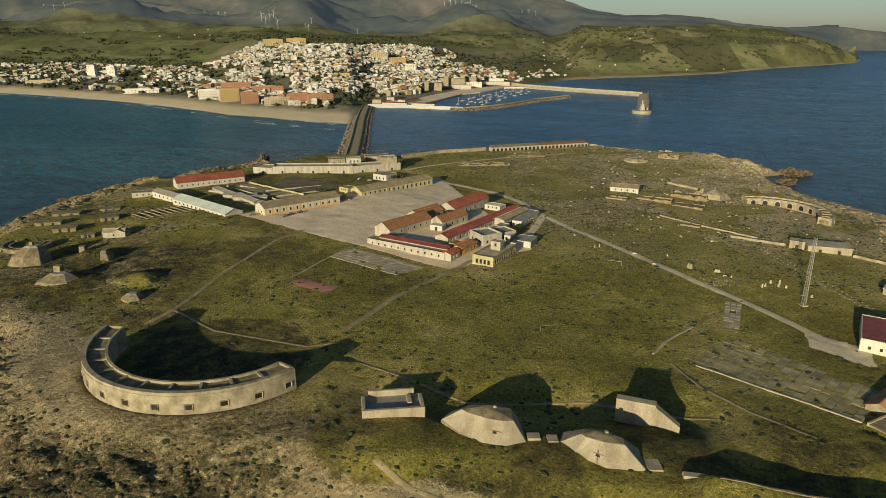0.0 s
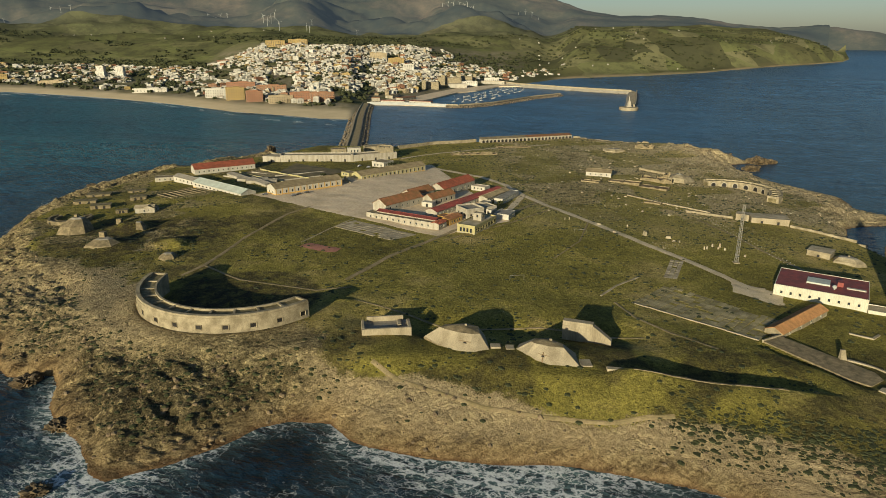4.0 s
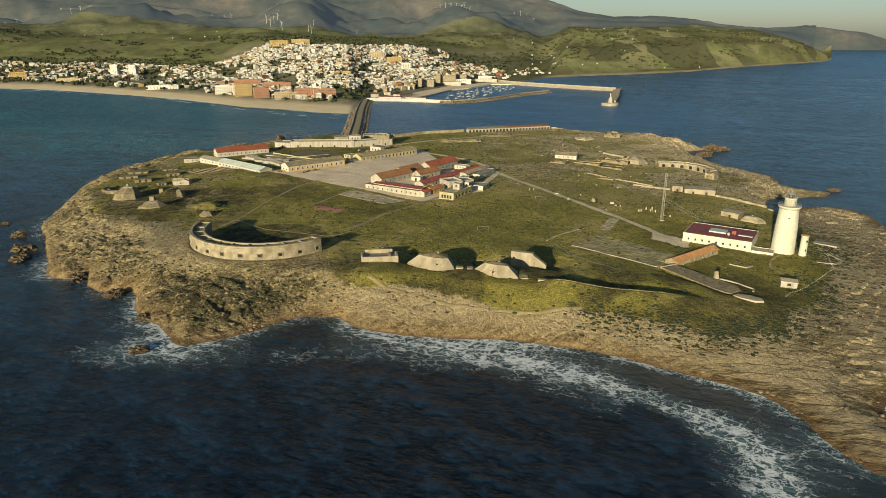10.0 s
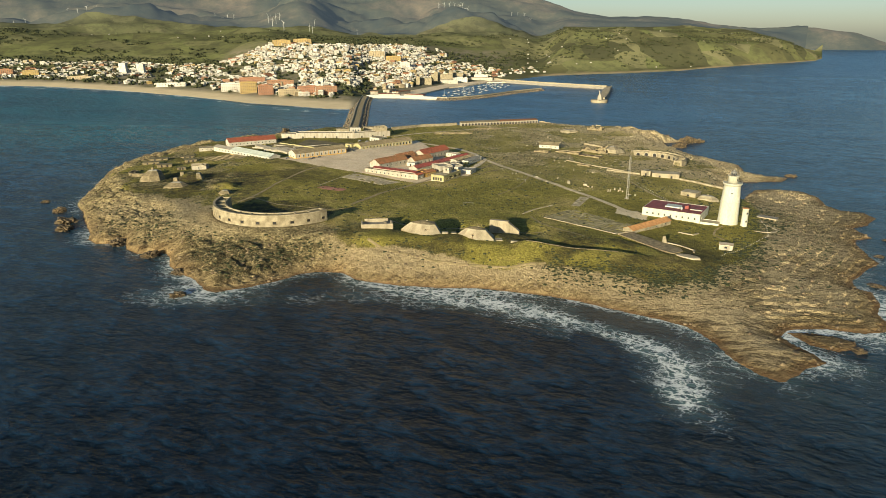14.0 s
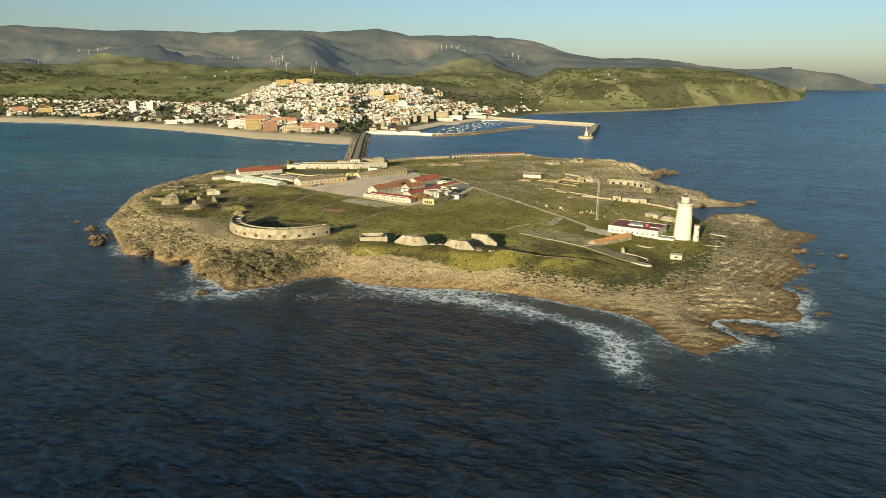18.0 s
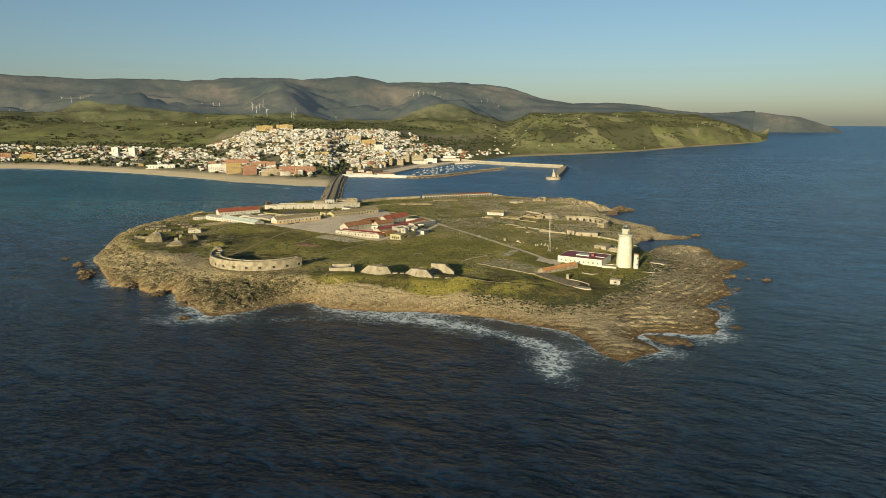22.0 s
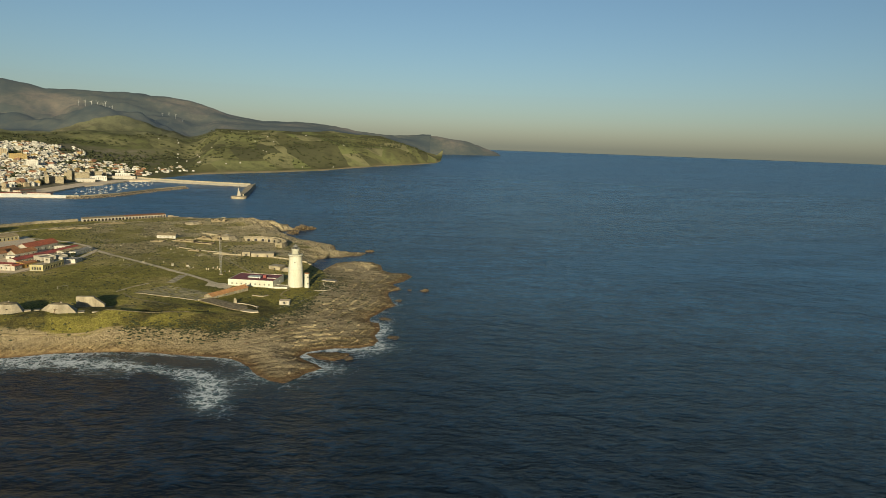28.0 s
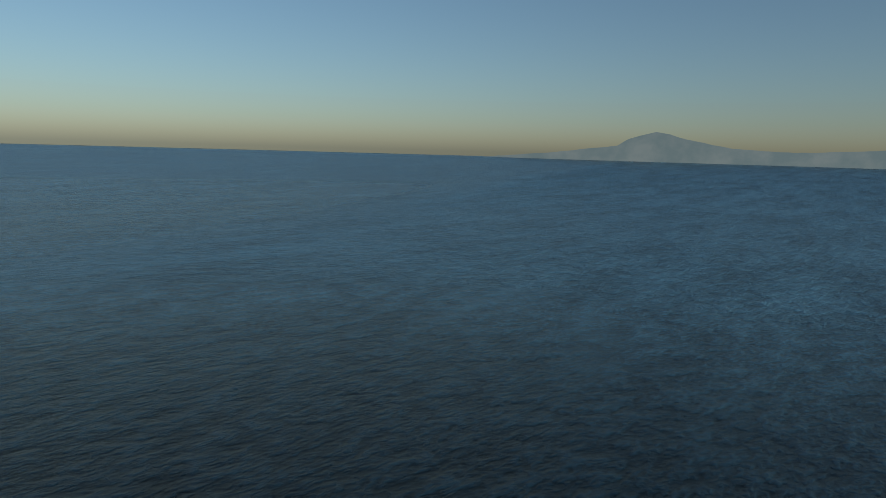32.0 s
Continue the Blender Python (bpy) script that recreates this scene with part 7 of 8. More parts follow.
while k < 13000:
    x, y = tries.uniform(-300, 300), tries.uniform(0, 680)
    i, j = int((x + 350) / STEP), int((y + 50) / STEP)
    if gz[j, i] < 3 or tries.rand() > 0.04 + 0.9 * scrubby[j, i] + 0.25 * green[j, i] * (green[j, i] < 0.95) + 0.12 * green[j, i] * (blocks[j, i] > 0.55):
        continue
    if (-161 < x < 25 and 277 < y < 512 and abs((y - 380) + 0.4 * (x + 60)) < 130):
        continue
    k += 1
    vs, fs = shapes[tries.randint(4)]
    r, t = 0.4 + 1.1 * tries.rand() ** 2.5, tries.uniform(0, 6.28)
    c_, s_, z, n0 = math.cos(t) * r, math.sin(t) * r, ground(x, y), len(bm_v)
    bm_v += [(x + c_ * a - s_ * b_, y + s_ * a + c_ * b_, z + r * 0.55 * h) for a, b_, h in vs]
    bm_f += [tuple(n0 + q for q in f) for f in fs]
me = bpy.data.meshes.new("scrub")
me.from_pydata(bm_v, [], bm_f)
me.materials.append(M["bush"])
tagged(new("scrub", me), "low dark scrub and tussocks on the island", "scrub", "", "stuff")

bm_v, bm_f, k = [], [], 0
while k < 1900:
    x, y = tries.uniform(20, 260), tries.uniform(20, 240)
    i, j = int((x + 350) / STEP), int((y + 50) / STEP)
    if shore[j, i] < 7 or tries.rand() > tufts[j, i] * (0.12 + 0.9 * (blocks[j, i] > 0.47)):
        continue
    k += 1
    vs, fs = shapes[tries.randint(4)]
    r, t = 0.35 + 0.9 * tries.rand() ** 2, tries.uniform(0, 6.28)
    c_, s_, z, n0 = math.cos(t) * r, math.sin(t) * r, ground(x, y), len(bm_v)
    bm_v += [(x + 1.4 * c_ * a - s_ * b_, y + 1.4 * s_ * a + c_ * b_, z + r * 0.5 * h) for a, b_, h in vs]
    bm_f += [tuple(n0 + q for q in f) for f in fs]
me = bpy.data.meshes.new("shore_tufts")
me.from_pydata(bm_v, [], bm_f)
me.materials.append(M["bush"])
tagged(new("shore_tufts", me), "dark tufts of shore scrub on pale rock", "scrub", "", "stuff")
bm_v, bm_f, k = [], [], 0
while k < 1300:
    x, y = tries.uniform(40, 300), tries.uniform(330, 690)
    i, j = int((x + 350) / STEP), int((y + 50) / STEP)
    if shore[j, i] < 6 or tries.rand() > 0.15 + 0.85 * pale[j, i] + 0.5 * (blocks[j, i] > 0.56):
        continue
    k += 1
    vs, fs = shapes[tries.randint(4)]
    r, t = 0.25 + 1.1 * tries.rand() ** 4, tries.uniform(0, 6.28)
    c_, s_, z, n0 = math.cos(t) * r, math.sin(t) * r, ground(x, y), len(bm_v)
    bm_v += [(x + c_ * a - s_ * b_, y + s_ * a + c_ * b_, z + r * h) for a, b_, h in vs]
    bm_f += [tuple(n0 + q for q in f) for f in fs]
me = bpy.data.meshes.new("rubble_stones")
me.from_pydata(bm_v, [], bm_f)
me.materials.append(M["slab"])
tagged(new("rubble_stones", me), "pale rubble strewn among the northern ruins", "stones", "", "stuff")

# ---- causeway and harbour ----
def rubble(bm_v, bm_f, pts, width, top, gap, r0, r1, rs):
    """Boulders heaped along a line, sloping from a crest down to the water on both sides."""
    for x, y in along(pts, gap):
        for s in np.linspace(-1, 1, 7):
            if abs(s) < 0.35:
                continue
            vs, fs = shapes[rs.randint(4)]
            r, t = rs.uniform(r0, r1), rs.uniform(0, 6.28)
            px_, py_ = x + rs.uniform(-1, 1) * gap / 2 + s * width[0], y + rs.uniform(-1, 1) * gap / 2 + s * width[1]
            z = top * (1.25 - 1.15 * abs(s))
            n0 = len(bm_v)
            bm_v += [(px_ + r * (math.cos(t) * a - math.sin(t) * b_), py_ + r * (math.sin(t) * a + math.cos(t) * b_), z + r * h) for a, b_, h in vs]
            bm_f += [tuple(n0 + q for q in f) for f in fs]


def bank(name, pts, half, top, road_half, label, category, mat_side, mat_top, wall=None):
    """A rubble bank with a roadway on it, and a parapet on one side."""
    th = tagged(new(name), label, category, "", "structure")
    bm, rows = bmesh.new(), []
    for i, (x, y) in enumerate(pts):
        p, q = pts[max(0, i - 1)], pts[min(len(pts) - 1, i + 1)]
        d = Vector((q[0] - p[0], q[1] - p[1])).normalized()
        rows.append([bm.verts.new((x - d.y * w, y + d.x * w, z)) for w, z in ((half, -2), (road_half + 1, top), (-road_half - 1, top), (-half, -2))])
    for a, b_ in zip(rows, rows[1:]):
        for k in range(3):
            bm.faces.new((a[k], a[k + 1], b_[k + 1], b_[k]))
    bm.faces.new(rows[0][::-1]), bm.faces.new(rows[-1])
    bmesh.ops.recalc_face_normals(bm, faces=bm.faces[:])
    part("bank", bm, mat_side, th)
    bm, rows = bmesh.new(), []
    for i, (x, y) in enumerate(pts):
        p, q = pts[max(0, i - 1)], pts[min(len(pts) - 1, i + 1)]
        d = Vector((q[0] - p[0], q[1] - p[1])).normalized()
        rows.append([bm.verts.new((x - d.y * w, y + d.x * w, top + z)) for w, z in ((road_half, -0.3), (road_half, 0.15), (-road_half, 0.15), (-road_half, -0.3))])
    for a, b_ in zip(rows, rows[1:]):
        for k in range(3):
            bm.faces.new((a[k], a[k + 1], b_[k + 1], b_[k]))
    bmesh.ops.recalc_face_normals(bm, faces=bm.faces[:])
    part("roadway", bm, mat_top, th)
    if wall:
        side, h, t = wall
        bm = bmesh.new()
        for (ax, ay), (bx, by) in zip(pts, pts[1:]):
            d = Vector((bx - ax, by - ay))
            m_ = Matrix.Translation((ax, ay, 0)) @ Matrix.Rotation(math.atan2(d.y, d.x), 4, "Z")
            box(bm, 0, side * road_half - t / 2, top - 0.2, d.length, side * road_half + t / 2, top + h, m_)
        part("parapet", bm, M["concrete"], th)
    return th


def bring(ob):
    """Draws a thing built at its true place in towards the eye, as the far sea is."""
    for o in (ob, *ob.children_recursive):
        if o.data and len(o.data.vertices):
            co = np.empty(len(o.data.vertices) * 3, np.float32)
            o.data.vertices.foreach_get("co", co)
            co = co.reshape(-1, 3).astype(float)
            o.data.vertices.foreach_set("co", np.stack(drawn_in(co[:, 0], co[:, 1], co[:, 2])[:3], -1).astype(np.float32).ravel())
            o.data.update()
    return ob


CW = [(-122, 640), (-128, 720), (-136, 820), (-146, 930), (-153, 1020), (-159, 1110), (-163, 1190)]
bank("causeway", CW, 15, 4.2, 5.5, "narrow stone causeway between island and beach", "causeway", M["boulder"], M["track"], (1, 1.3, 0.8))
rs = np.random.RandomState(8)
bv, bf = [], []
rubble(bv, bf, CW, (15, 1.5), 4.2, 3.2, 1.0, 2.1, rs)
INNER = [(-10, 1160), (12, 1158), (50, 1185), (83, 1221), (126, 1284), (168, 1352), (245, 1438)]
OUTER = [(139, 1821), (193, 1708), (287, 1612), (357, 1552), (427, 1495)]
rubble(bv, bf, INNER, (9, -11), 4.0, 4.0, 1.2, 2.4, rs)
rubble(bv, bf, OUTER[2:], (8, 11), 5.0, 5.0, 1.2, 2.4, rs)
me = bpy.data.meshes.new("rubble")
me.from_pydata(bv, [], bf)
me.materials.append(M["boulder"])
bring(tagged(new("rubble", me), "heaped brown boulders along causeway and breakwaters", "boulders", "", "stuff"))
bring(bank("breakwater", INNER, 14, 4.2, 4, "inner harbour breakwater of brown boulders", "breakwater", M["boulder"], M["paving"], (-1, 2.2, 1.0)))
bring(bank("outer_mole", OUTER, 16, 6.5, 9, "long concrete harbour mole", "mole", M["grey"], M["slab"], (-1, 3.2, 3.0)))
bring(bank("outer_mole", [(427, 1495), (400, 1400), (365, 1270), (334, 1165), (326, 1142)], 13, 5.0, 8, "seaward arm of the concrete mole", "mole", M["grey"], M["slab"], (1, 4.5, 3.0)))
CA = empty("mole_head", Matrix.Translation((323, 1135, 0)), "round concrete mole head carrying a pale monument", "mole head")
bm = bmesh.new()
lathe(bm, [(17, -3), (17, 5), (16.5, 5.6)], 32)
part("drum", bm, M["concrete"], CA)
bm = bmesh.new()
prism(bm, [(-4, -3.5), (4, -3.5), (4, 3.5), (-4, 3.5)], 5.5, 16, [(-2.2, -2), (2.2, -2), (2.2, 2), (-2.2, 2)])
part("pedestal", bm, M["cream"], CA)
bm = bmesh.new()
lathe(bm, [(1.3, 15.8), (1.4, 17), (1.0, 21), (0.7, 23), (0.3, 24)], 12)
part("monument", bm, M["cream"], CA)


# ---- houses of the town ----
def house_mesh(w, d, floors, cols, pitched):
    """Walls with set-in windows, as one mesh; the roof is a mesh of its own."""
    h = floors * 3.1 + 0.6
    bm = bmesh.new()
    box(bm, -w / 2, -d / 2, -4, w / 2, d / 2, h)
    wins = bmesh.new()
    for f in range(floors):
        for c in range(cols):
            x = -w / 2 + w * (c + 0.5) / cols
            z = f * 3.1 + 1.0
            box(wins, x - 0.65, -d / 2 - 0.06, z, x + 0.65, -d / 2 + 0.1, z + 1.5)
        for c in range(max(1, cols - 1)):
            y = -d / 2 + d * (c + 0.5) / max(1, cols - 1)
            z = f * 3.1 + 1.0
            box(wins, -w / 2 - 0.06, y - 0.6, z, -w / 2 + 0.1, y + 0.6, z + 1.5)
    roof = bmesh.new()
    if pitched:
        v = [roof.verts.new(p) for p in ((-w / 2 - 0.4, -d / 2 - 0.4, h), (w / 2 + 0.4, -d / 2 - 0.4, h), (w / 2 + 0.4, d / 2 + 0.4, h), (-w / 2 - 0.4, d / 2 + 0.4, h), (-w / 4, 0, h + 2.2), (w / 4, 0, h + 2.2))]
        for q in ((0, 1, 5, 4), (2, 3, 4, 5), (1, 2, 5), (3, 0, 4), (3, 2, 1, 0)):
            roof.faces.new([v[k] for k in q])
    else:
        for x0, y0, x1, y1 in ((-w / 2, -d / 2, w / 2, -d / 2 + 0.35), (-w / 2, d / 2 - 0.35, w / 2, d / 2), (-w / 2, -d / 2 + 0.35, -w / 2 + 0.35, d / 2 - 0.35), (w / 2 - 0.35, -d / 2 + 0.35, w / 2, d / 2 - 0.35)):
            box(roof, x0, y0, h - 0.01, x1, y1, h + 0.9)
        box(roof, -w * 0.1, -d * 0.05, h, w * 0.25, d * 0.3, h + 2.4)
    return bm, wins, roof


def as_mesh(bm, name, material):
    me = bpy.data.meshes.new(name)
    bm.to_mesh(me), bm.free()
    me.materials.append(material)
    return me


HM = [mat("house_white", (0.60, 0.57, 0.49), (0.45, 0.41, 0.34), 0.05, bump=0, island=0.38), mat("house_cream", (0.42, 0.33, 0.2), (0.30, 0.24, 0.15), 0.08, bump=0, island=0.4),
      mat("house_orange", (0.31, 0.16, 0.085), (0.24, 0.135, 0.08), 0.08, bump=0, island=0.3), mat("house_yellow", (0.38, 0.27, 0.10), (0.30, 0.21, 0.09), 0.08, bump=0, island=0.3),
      mat("house_brick", (0.31, 0.15, 0.085), (0.24, 0.12, 0.07), 0.08, bump=0, island=0.3)]
VAR = []
for w, d, fl, co, pi_, mi in ((10, 9, 2, 3, 0, 0), (12, 10, 3, 4, 0, 0), (9, 9, 2, 2, 0, 0), (14, 10, 3, 4, 0, 0), (11, 9, 2, 3, 1, 0), (16, 11, 4, 5, 0, 0), (12, 9, 2, 3, 1, 1), (14, 11, 4, 4, 0, 1), (20, 12, 4, 6, 0, 2), (22, 12, 4, 6, 1, 4), (18, 11, 4, 5, 0, 3)):
    a, b_, c_ = house_mesh(w, d, fl, co, pi_)
    VAR.append((as_mesh(a, "wall", HM[mi]), as_mesh(b_, "windows", M["glass"]), as_mesh(c_, "roof", M["tile"] if pi_ else HM[mi]), w, d))
town = random.Random(11)
spots = []
for row in range(108):
    run = 150 + row * 10.5 + (row // 4) * 5
    az_ = -33.0
    while az_ < 8.5:
        c0 = float(np.interp(az_, SHORE_AZ, SHORE_D))
        d = c0 + run
        step_az = math.degrees(10.2 / d)
        az_ += step_az * town.uniform(0.85, 1.35)
        core = float(smooth(-19, -13, np.array(az_)) * smooth(2.5, -2.0, np.array(az_)))
        depth_ = 820 + 360 * core if az_ < 0 else 430 + 300 * float(smooth(6, 0, np.array(az_)))
        dens = (0.36 + 0.4 * core) * (1 if run < depth_ else 0.0) * (1 if az_ < 4 else 0.3)
        clump = vnoise(np.array(az_ * 0.9), np.array(run / 90.0), 6)
        if clump < 0.36 - 0.08 * core or town.random() > dens or (-9.3 < az_ < -6.0 and run < 330):
            continue
        if -3.0 < az_ < 2.2 and run < 250:
            continue
        if az_ < -18 and run < 200 and town.random() < 0.6:
            continue
        spots.append((run, az_, d, core))
spots.sort()
joined = {q: [[], []] for q in range(len(VAR) * 3)}
for num, (run, az_, d, core) in enumerate(spots):
    if core > 0.5 and run > 260:
        q = town.choices(range(11), (9, 5, 10, 4, 4, 2, 2, 1.2, 0.15, 0.3, 0.3))[0]
    else:
        q = town.choices(range(11), (7, 5, 6, 5, 4, 4, 2.4, 1.8, 0.7, 1.0, 0.5))[0]
    x, y, z, k = land_place(az_, d)
    m_ = Matrix.Translation((x, y, z)) @ Matrix.Rotation(radians(-az_ * 0.5 + town.choice((-30, -12, 0, 14, 35)) + town.uniform(-6, 6)), 4, "Z") @ Matrix.Diagonal((k * town.uniform(0.6, 1.0), k * 0.72, k * town.uniform(0.45, 0.75) * (0.8 + 0.25 * core), 1))
    wall_, win_, roof_, w, dd = VAR[q]
    if num % max(1, len(spots) // 170) == 0:
        th = empty("town_house", m_, ("flat-roofed white town house", "flat-roofed cream town house", "orange apartment block", "ochre apartment block", "brick-red apartment block")[(0, 0, 0, 0, 0, 0, 1, 1, 2, 4, 3)[q]] + " in the coastal town", "house", "town houses")
        part("wall", wall_, None, th), part("roof", roof_, None, th)
        for fl in range(2):
            for c in range(3):
                o = part("window", WIN["wide"], None, th)
                o.matrix_local = Matrix.Translation((-w / 2 + w * (c + 0.5) / 3, -dd / 2, fl * 3.1 + 1.0))
    else:
        for s_, me in enumerate((wall_, win_, roof_)):
            V, F = joined[q * 3 + s_]
            n0 = len(V)
            V += [tuple(m_ @ v.co) for v in me.vertices]
            F += [tuple(n0 + u for u in p.vertices) for p in me.polygons]
TW = tagged(new("town_houses"), "dense white houses of a coastal town on a low hill", "houses", "", "stuff")
for q, (V, F) in joined.items():
    if V:
        me = bpy.data.meshes.new("houses")
        me.from_pydata(V, [], F)
        me.materials.append(VAR[q // 3][q % 3].materials[0])
        o = new("houses", me)
        o.parent = TW


def block(az_, run, w, d, floors, cols, mi, label, turn=0.0, pitched=0, name="apartment_block", category="building"):
    """A landmark building with a window mesh for every window."""
    c0 = float(np.interp(az_, SHORE_AZ, SHORE_D))
    x, y, z, k = land_place(az_, c0 + run)
    th = empty(name, Matrix.Translation((x, y, z)) @ Matrix.Rotation(radians(turn), 4, "Z") @ Matrix.Scale(k, 4), label, category)
    a, b_, c_ = house_mesh(w, d, floors, cols, pitched)
    b_.free()
    shell = part("wall", a, HM[mi], th)
    part("roof", c_, M["tile"] if pitched else HM[mi], th)
    for f in range(floors):
        for c in range(cols):
            o = part("window", WIN["wide"], None, shell)
            o.matrix_local = Matrix.Translation((-w / 2 + w * (c + 0.5) / cols, -d / 2, f * 3.1 + 1.0))
        for c in range(max(1, cols // 2)):
            o = part("window", WIN["wide"], None, shell)
            o.matrix_local = Matrix.Translation((-w / 2, d / 2 - d * (c + 0.5) / max(1, cols // 2), f * 3.1 + 1.0)) @ Matrix.Rotation(radians(-90), 4, "Z")


for args in ((-24.6, 480, 20, 14, 9, 5, 0, "white tower block above the beach town"), (-23.4, 480, 20, 14, 9, 5, 0, "white tower block above the beach town"),
             (-15.9, 165, 34, 16, 7, 8, 3, "tall ochre apartment block near the beach", 20), (-14.6, 150, 30, 16, 6, 7, 4, "brown apartment block near the beach", 20), (-17.2, 175, 40, 14, 5, 9, 0, "long white hotel behind the beach", 15),
             (-12.8, 150, 44, 12, 4, 10, 1, "long cream waterfront building with arcades", 20), (-11.2, 190, 50, 14, 5, 11, 4, "long brick apartment block", 15), (-9.9, 200, 44, 14, 5, 10, 2, "long orange apartment block", 15),
             (-13.4, 300, 60, 13, 4, 12, 2, "long terracotta housing row", 10), (-15.5, 350, 60, 13, 4, 12, 4, "long brick housing row", 10), (-30.5, 260, 40, 14, 5, 8, 3, "yellow apartment block behind the bay", 20),
             (-32.0, 300, 40, 14, 5, 8, 2, "orange apartment block behind the bay", 20), (-27.5, 230, 60, 16, 2, 10, 1, "low cream sports hall behind the beach", 10), (-21.5, 170, 70, 18, 2, 10, 0, "long low white hall behind the beach", 12),
             (1.0, 90, 46, 20, 3, 8, 0, "white harbour terminal building", 0), (2.8, 140, 40, 16, 3, 7, 0, "white harbour office building", -5), (-4.3, 700, 46, 14, 6, 9, 3, "ochre apartment row on the hill", 10), (-5.6, 820, 50, 14, 6, 9, 1, "cream apartment row on the hill", 10),
             (-13.0, 1150, 60, 14, 5, 11, 3, "yellow housing row on the hilltop", 10), (-11.4, 1190, 60, 14, 5, 11, 3, "yellow housing row on the hilltop", 10), (-3.4, 560, 30, 14, 6, 6, 0, "white apartment block on the slope", 5)):
    block(*args)
# the old castle by the harbour
c0 = float(np.interp(0.2, SHORE_AZ, SHORE_D))
for az_, run, w, d, h in ((-1.8, 150, 34, 30, 15), (-0.4, 170, 60, 30, 17), (0.9, 190, 30, 30, 15), (-0.9, 180, 10, 10, 24), (0.3, 165, 10, 10, 23), (-2.4, 155, 9, 9, 21), (1.5, 180, 9, 9, 20)):
    x, y, z, k = land_place(az_, float(np.interp(az_, SHORE_AZ, SHORE_D)) + run)
    th = empty("castle_wing", Matrix.Translation((x, y, z)) @ Matrix.Scale(k, 4), "tan stone castle wing with battlements", "castle", "castle")
    bm = bmesh.new()
    box(bm, -w / 2, -d / 2, -6, w / 2, d / 2, h)
    part("wall", bm, M["stone"], th)
    bm = bmesh.new()
    for i in range(int(w / 3)):
        box(bm, -w / 2 + i * 3, -d / 2 - 0.1, h - 0.01, -w / 2 + i * 3 + 1.6, -d / 2 + 0.9, h + 1.6)
    part("battlement", bm, M["stone"], th)

# quay, harbour sheds, boats
bm = bmesh.new()
prism(bm, [(-164, 1192), (-90, 1188), (-12, 1162), (-2, 1176), (-40, 1230), (-58, 1262), (-36, 1315), (18, 1478), (62, 1537), (129, 1686), (193, 1700), (150, 1830), (60, 1830), (-80, 1560), (-165, 1330)], -3, 2.8)
bring(tagged(obj("quay", bm, M["paving"]), "pale concrete harbour quay", "quay", "", "structure"))
bm = bmesh.new()
for (ax, ay), (bx, by) in zip([(-160, 1191.5), (-90, 1187.5), (-14, 1161.5)], [(-90, 1187.5), (-14, 1161.5), (10, 1158)]):
    box(bm, 0, -0.5, 1, math.hypot(bx - ax, by - ay), 0.5, 6.2, Matrix.Translation((ax, ay, 0)) @ Matrix.Rotation(math.atan2(by - ay, bx - ax), 4, "Z"))
tagged(obj("quay_wall", bm, M["turbine"]), "long white wall along the harbour quay", "wall")
for x, y, w, d, h, mt, rt, t in ((-112, 1206, 46, 14, 5, "white", "redroof", -6), (-58, 1196, 44, 13, 5, "white", "redroof", -18), (-146, 1222, 16, 14, 9, "cream", "tile", 0), (-90, 1270, 50, 16, 6, "cream", "tile", 60), (20, 1620, 46, 20, 9, "white", "white", 5),
                              (118, 1760, 60, 20, 8, "white", "paving", 5), (-120, 1320, 40, 16, 6, "cream", "khaki", 70)):
    x, y, zq, kq = (float(q_[0]) for q_ in drawn_in(np.array([x * 1.0]), np.array([y * 1.0]), np.array([2.8])))
    th = empty("harbour_shed", Matrix.Translation((x, y, zq)) @ Matrix.Rotation(radians(t), 4, "Z") @ Matrix.Scale(kq, 4), "long low harbour shed", "shed", "harbour sheds")
    bm = bmesh.new()
    box(bm, -w / 2, -d / 2, 0, w / 2, d / 2, h)
    part("wall", bm, M[mt], th)
    bm = bmesh.new()
    box(bm, -w / 2 - 0.5, -d / 2 - 0.5, h, w / 2 + 0.5, d / 2 + 0.5, h + 0.6)
    part("roof", bm, M[rt], th)
    for i in range(6):
        o = part("window", WIN["wide"], None, th)
        o.matrix_local = Matrix.Translation((-w / 2 + w * (i + 0.5) / 6, -d / 2, 1.6))
bm = bmesh.new()
lo = prism(bm, [(-4.5, -1.2), (2.5, -1.5), (5.5, 0), (2.5, 1.5), (-4.5, 1.2)], -0.3, 1.1)
HULL = as_mesh(bm, "hull", M["turbine"])
bm = bmesh.new()
box(bm, -2.2, -0.8, 1.1, 1.0, 0.8, 2.0)
CABIN = as_mesh(bm, "cabin", M["turbine"])
bm = bmesh.new()
bar(bm, (0.8, 0, 1.1), (0.8, 0, 13), 0.14, 5)
bar(bm, (0.8, 0, 2.4), (-3.6, 0, 2.6), 0.1, 5)
MAST = as_mesh(bm, "mast", M["metal"])
boat = empty("sailing_boat", Matrix.Translation((40, 1290, 0)), "white sailing boat moored in the harbour", "boat", "moored boats")
part("hull", HULL, None, boat), part("cabin", CABIN, None, boat), part("mast", MAST, None, boat)
for i in range(4):
    for j in range(9):
        if i or j:
            u, v = (j + town.uniform(-0.3, 0.3)) / 9, 14 + i * 21 + town.uniform(-5, 5)
            x, y = -18 + 150 * u + 0.86 * v, 1290 + 370 * u - 0.5 * v
            x, y, z, k = (float(q_[0]) for q_ in drawn_in(np.array([x]), np.array([y]), np.array([0.0])))
            copy_thing(boat, pose(x, y, z, 0, 0, town.choice((40, 220)) + town.uniform(-8, 8)))

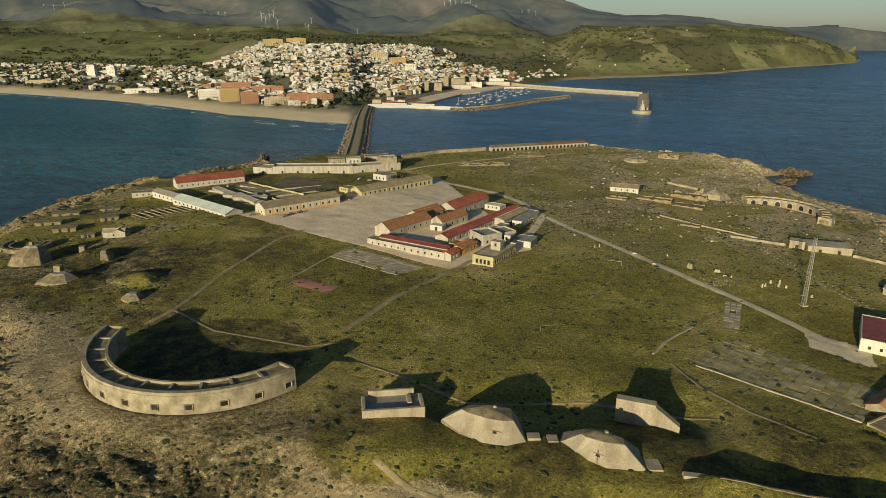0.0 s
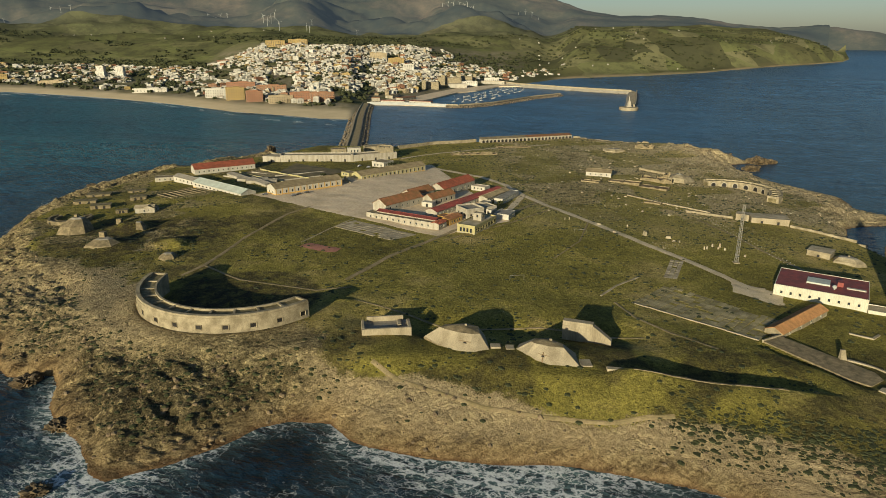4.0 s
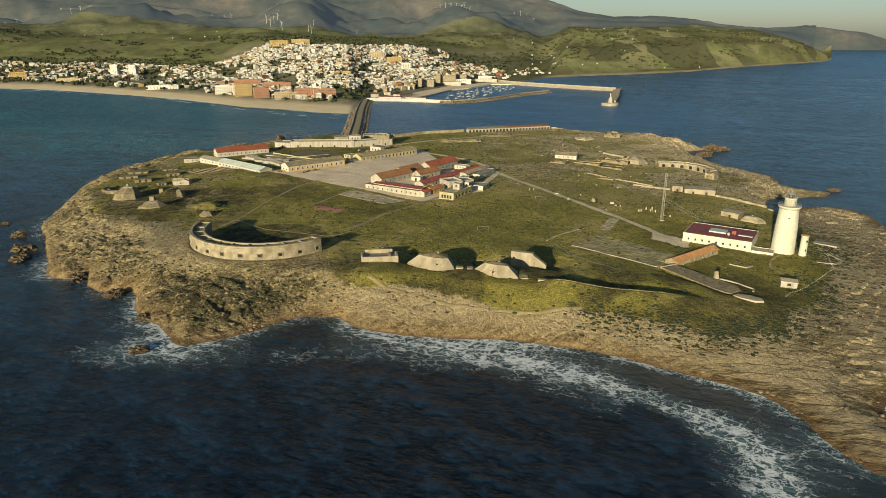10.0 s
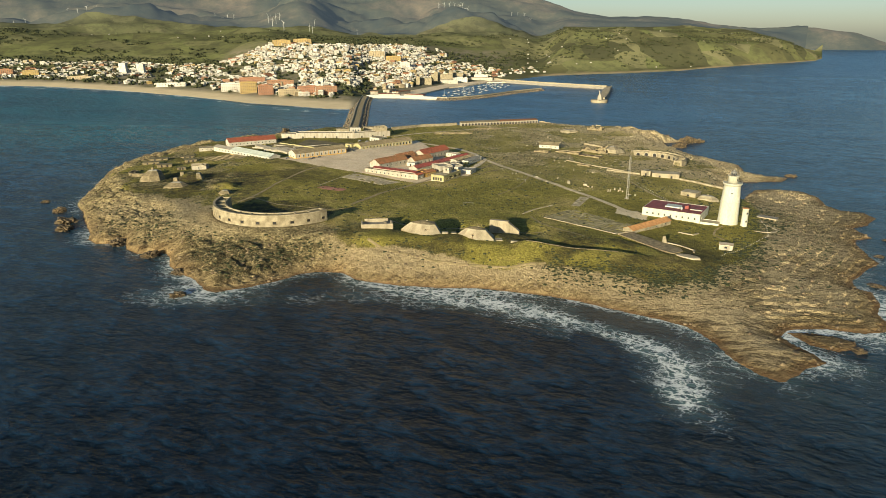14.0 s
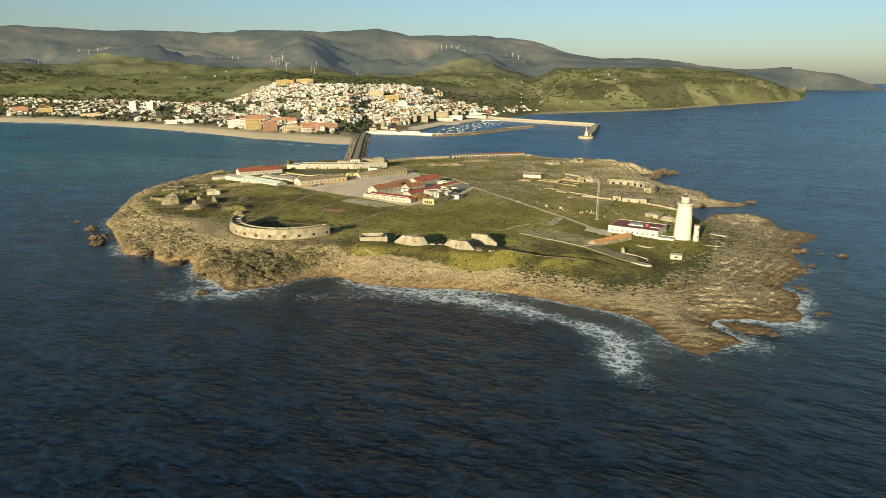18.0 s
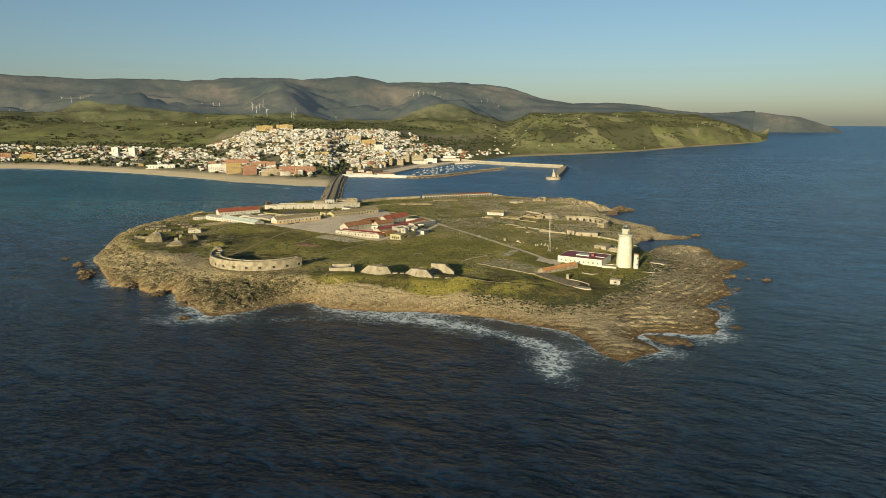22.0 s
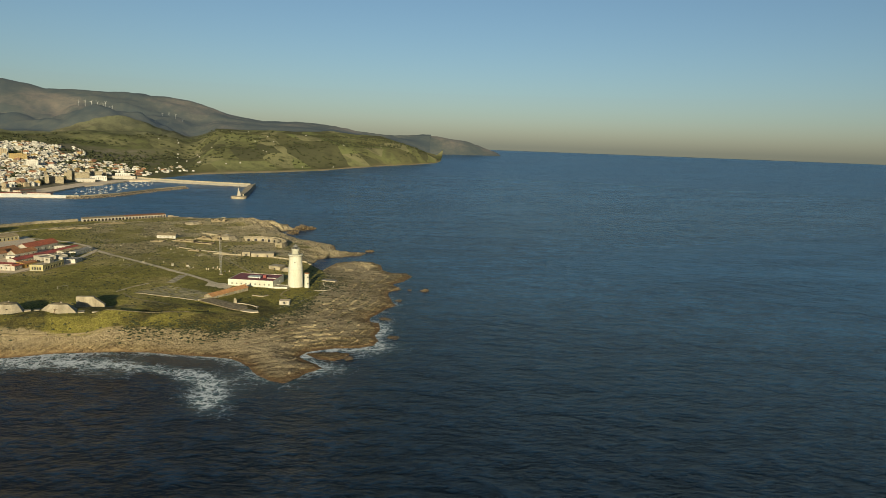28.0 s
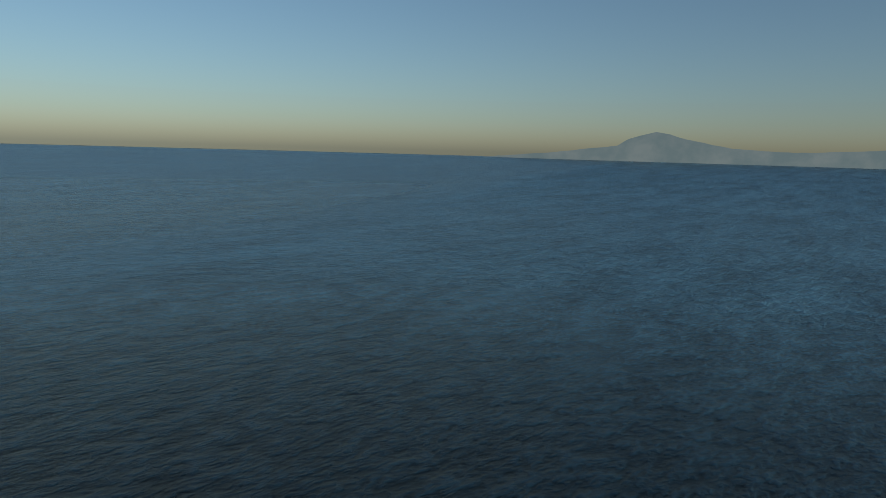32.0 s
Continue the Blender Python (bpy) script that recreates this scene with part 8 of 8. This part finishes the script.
# ---- far farms, turbines and pylons ----
bm = bmesh.new()
bar(bm, (0, 0, -6), (0, 0, 62), 1.7, 8)
TOWER = as_mesh(bm, "tower", M["turbine"])
bm = bmesh.new()
box(bm, -1.4, -3, 61, 1.4, 5, 64.5)
NAC = as_mesh(bm, "nacelle", M["turbine"])
bm = bmesh.new()
v = [bm.verts.new(p) for p in ((-1.1, -3.4, 0), (1.1, -3.4, 0), (0.3, -3.4, 30), (-0.2, -3.4, 30), (-0.6, -3.0, 0), (0.6, -3.0, 0), (0.2, -3.2, 30), (-0.1, -3.2, 30))]
for q in ((0, 1, 2, 3), (5, 4, 7, 6), (1, 5, 6, 2), (4, 0, 3, 7), (3, 2, 6, 7)):
    bm.faces.new([v[k] for k in q])
BLADE = as_mesh(bm, "blade", M["turbine"])
for az_, d, s_, n_, gap in ((-17.7, 6000, 1.0, 4, 0.45), (-13.8, 4400, 1.25, 5, 0.28), (-27.6, 5200, 0.8, 4, 0.6), (-0.4, 6800, 1.35, 5, 0.42), (1.0, 5600, 1.1, 5, 0.22), (5.4, 6800, 1.0, 4, 0.5), (-10.7, 4200, 0.9, 3, 0.2), (-7.0, 4000, 0.7, 1, 0.3), (-31, 5000, 0.7, 2, 0.7)):
    for i in range(n_):
        x, y, z, k = land_place(az_ + i * gap, d + town.uniform(-250, 250))
        th = empty("wind_turbine", Matrix.Translation((x, y, z)) @ Matrix.Rotation(radians(town.uniform(-20, 40)), 4, "Z") @ Matrix.Scale(k * s_ * 0.55, 4), "white wind turbine on a hazy hill", "turbine", "wind turbines")
        part("tower", TOWER, None, th), part("nacelle", NAC, None, th)
        a0 = town.uniform(0, 120)
        for b_ in range(3):
            o = part("blade", BLADE, None, th)
            o.matrix_local = Matrix.Translation((0, 0, 62.8)) @ Matrix.Rotation(radians(a0 + 120 * b_), 4, "Y")
for i in range(46):
    az_ = 6.5 + 19.5 * town.random() ** 1.3 if i < 30 else town.uniform(-32, 6)
    c0 = float(np.interp(az_, SHORE_AZ, SHORE_D))
    x, y, z, k = land_place(az_, c0 + (town.uniform(120, 1500) if i < 30 else town.uniform(1350, 2400)))
    th = empty("farmhouse", Matrix.Translation((x, y, z)) @ Matrix.Rotation(radians(town.uniform(-40, 40)), 4, "Z") @ Matrix.Scale(k * 0.42, 4), "white farmhouse on green coastal slopes", "house", "farmhouses")
    wall_, win_, roof_, w, dd = VAR[town.choice((0, 2, 4, 4, 1))]
    part("wall", wall_, None, th), part("roof", roof_, None, th)
    for c in range(3):
        o = part("window", WIN["wide"], None, th)
        o.matrix_local = Matrix.Translation((-w / 2 + w * (c + 0.5) / 3, -dd / 2, 1.0))
# woods and hedges on the slopes behind the town
bv, bf = [], []
for i in range(6400):
    az_ = rs.uniform(-34, 27) if i < 5200 else rs.uniform(-33, 4)
    c0 = float(np.interp(az_, SHORE_AZ, SHORE_D))
    run = rs.uniform(200, 2300) if i < 5200 else rs.uniform(130, 1000)
    if i < 5200 and fbm(np.array(az_ * 60.0), np.array(run * 1.0), 240, 3, 70) < 0.52 - 0.05 * (run < 1200):
        continue
    x, y, z, k = land_place(az_, c0 + run)
    for u in range(3):
        vs, fs = shapes[rs.randint(4)]
        r, t = rs.uniform(2.2, 5.0) * k, rs.uniform(0, 6.28)
        ox, oy = rs.uniform(-6, 6, 2)
        n0 = len(bv)
        bv += [(x + ox + r * (math.cos(t) * a - math.sin(t) * b_), y + oy + r * (math.sin(t) * a + math.cos(t) * b_), z + r * 0.7 + r * 1.1 * h) for a, b_, h in vs]
        bf += [tuple(n0 + q for q in f) for f in fs]
me = bpy.data.meshes.new("woods")
me.from_pydata(bv, [], bf)
me.materials.append(M["bush"])
tagged(new("woods", me), "dark woods and hedges on the slopes behind the town", "woods", "", "stuff")

# lines of surf off the long beach
bv, bf = [], []
for i in range(120):
    az_, out_ = rs.uniform(-34, -8.2), rs.choice([5, 9, 16, 30, 52, 80], p=[0.35, 0.25, 0.15, 0.1, 0.1, 0.05])
    span = rs.uniform(0.4, 1.8) * (0.6 if out_ > 20 else 1)
    pts_ = np.linspace(az_, az_ + span, 12)
    wid = rs.uniform(5, 15) * (1 if out_ < 20 else 1.5)
    n0 = len(bv)
    for q, a_ in enumerate(pts_):
        d = float(np.interp(a_, SHORE_AZ, SHORE_D)) - out_ + 3 * math.sin(a_ * 9 + i)
        for e in (0, 1):
            dd = d + e * wid * math.sin(math.pi * (q + 0.3) / 11.6) * (0.7 + 0.5 * math.sin(q * 2.1 + i))
            x, y, z, k = drawn_in(np.array([EYE[0] + dd * math.sin(radians(a_))]), np.array([EYE[1] + dd * math.cos(radians(a_))]), np.array([0.25]))
            bv.append((float(x[0]), float(y[0]), float(z[0])))
    bf += [(n0 + 2 * q, n0 + 2 * q + 2, n0 + 2 * q + 3, n0 + 2 * q + 1) for q in range(11)]
me = bpy.data.meshes.new("surf")
me.from_pydata(bv, [], bf)
me.materials.append(mat("surf_foam", (0.62, 0.64, 0.62), (0.4, 0.44, 0.44), 0.2, bump=0.2))
tagged(new("surf", me), "broken white lines of surf along the beach", "surf", "", "stuff")
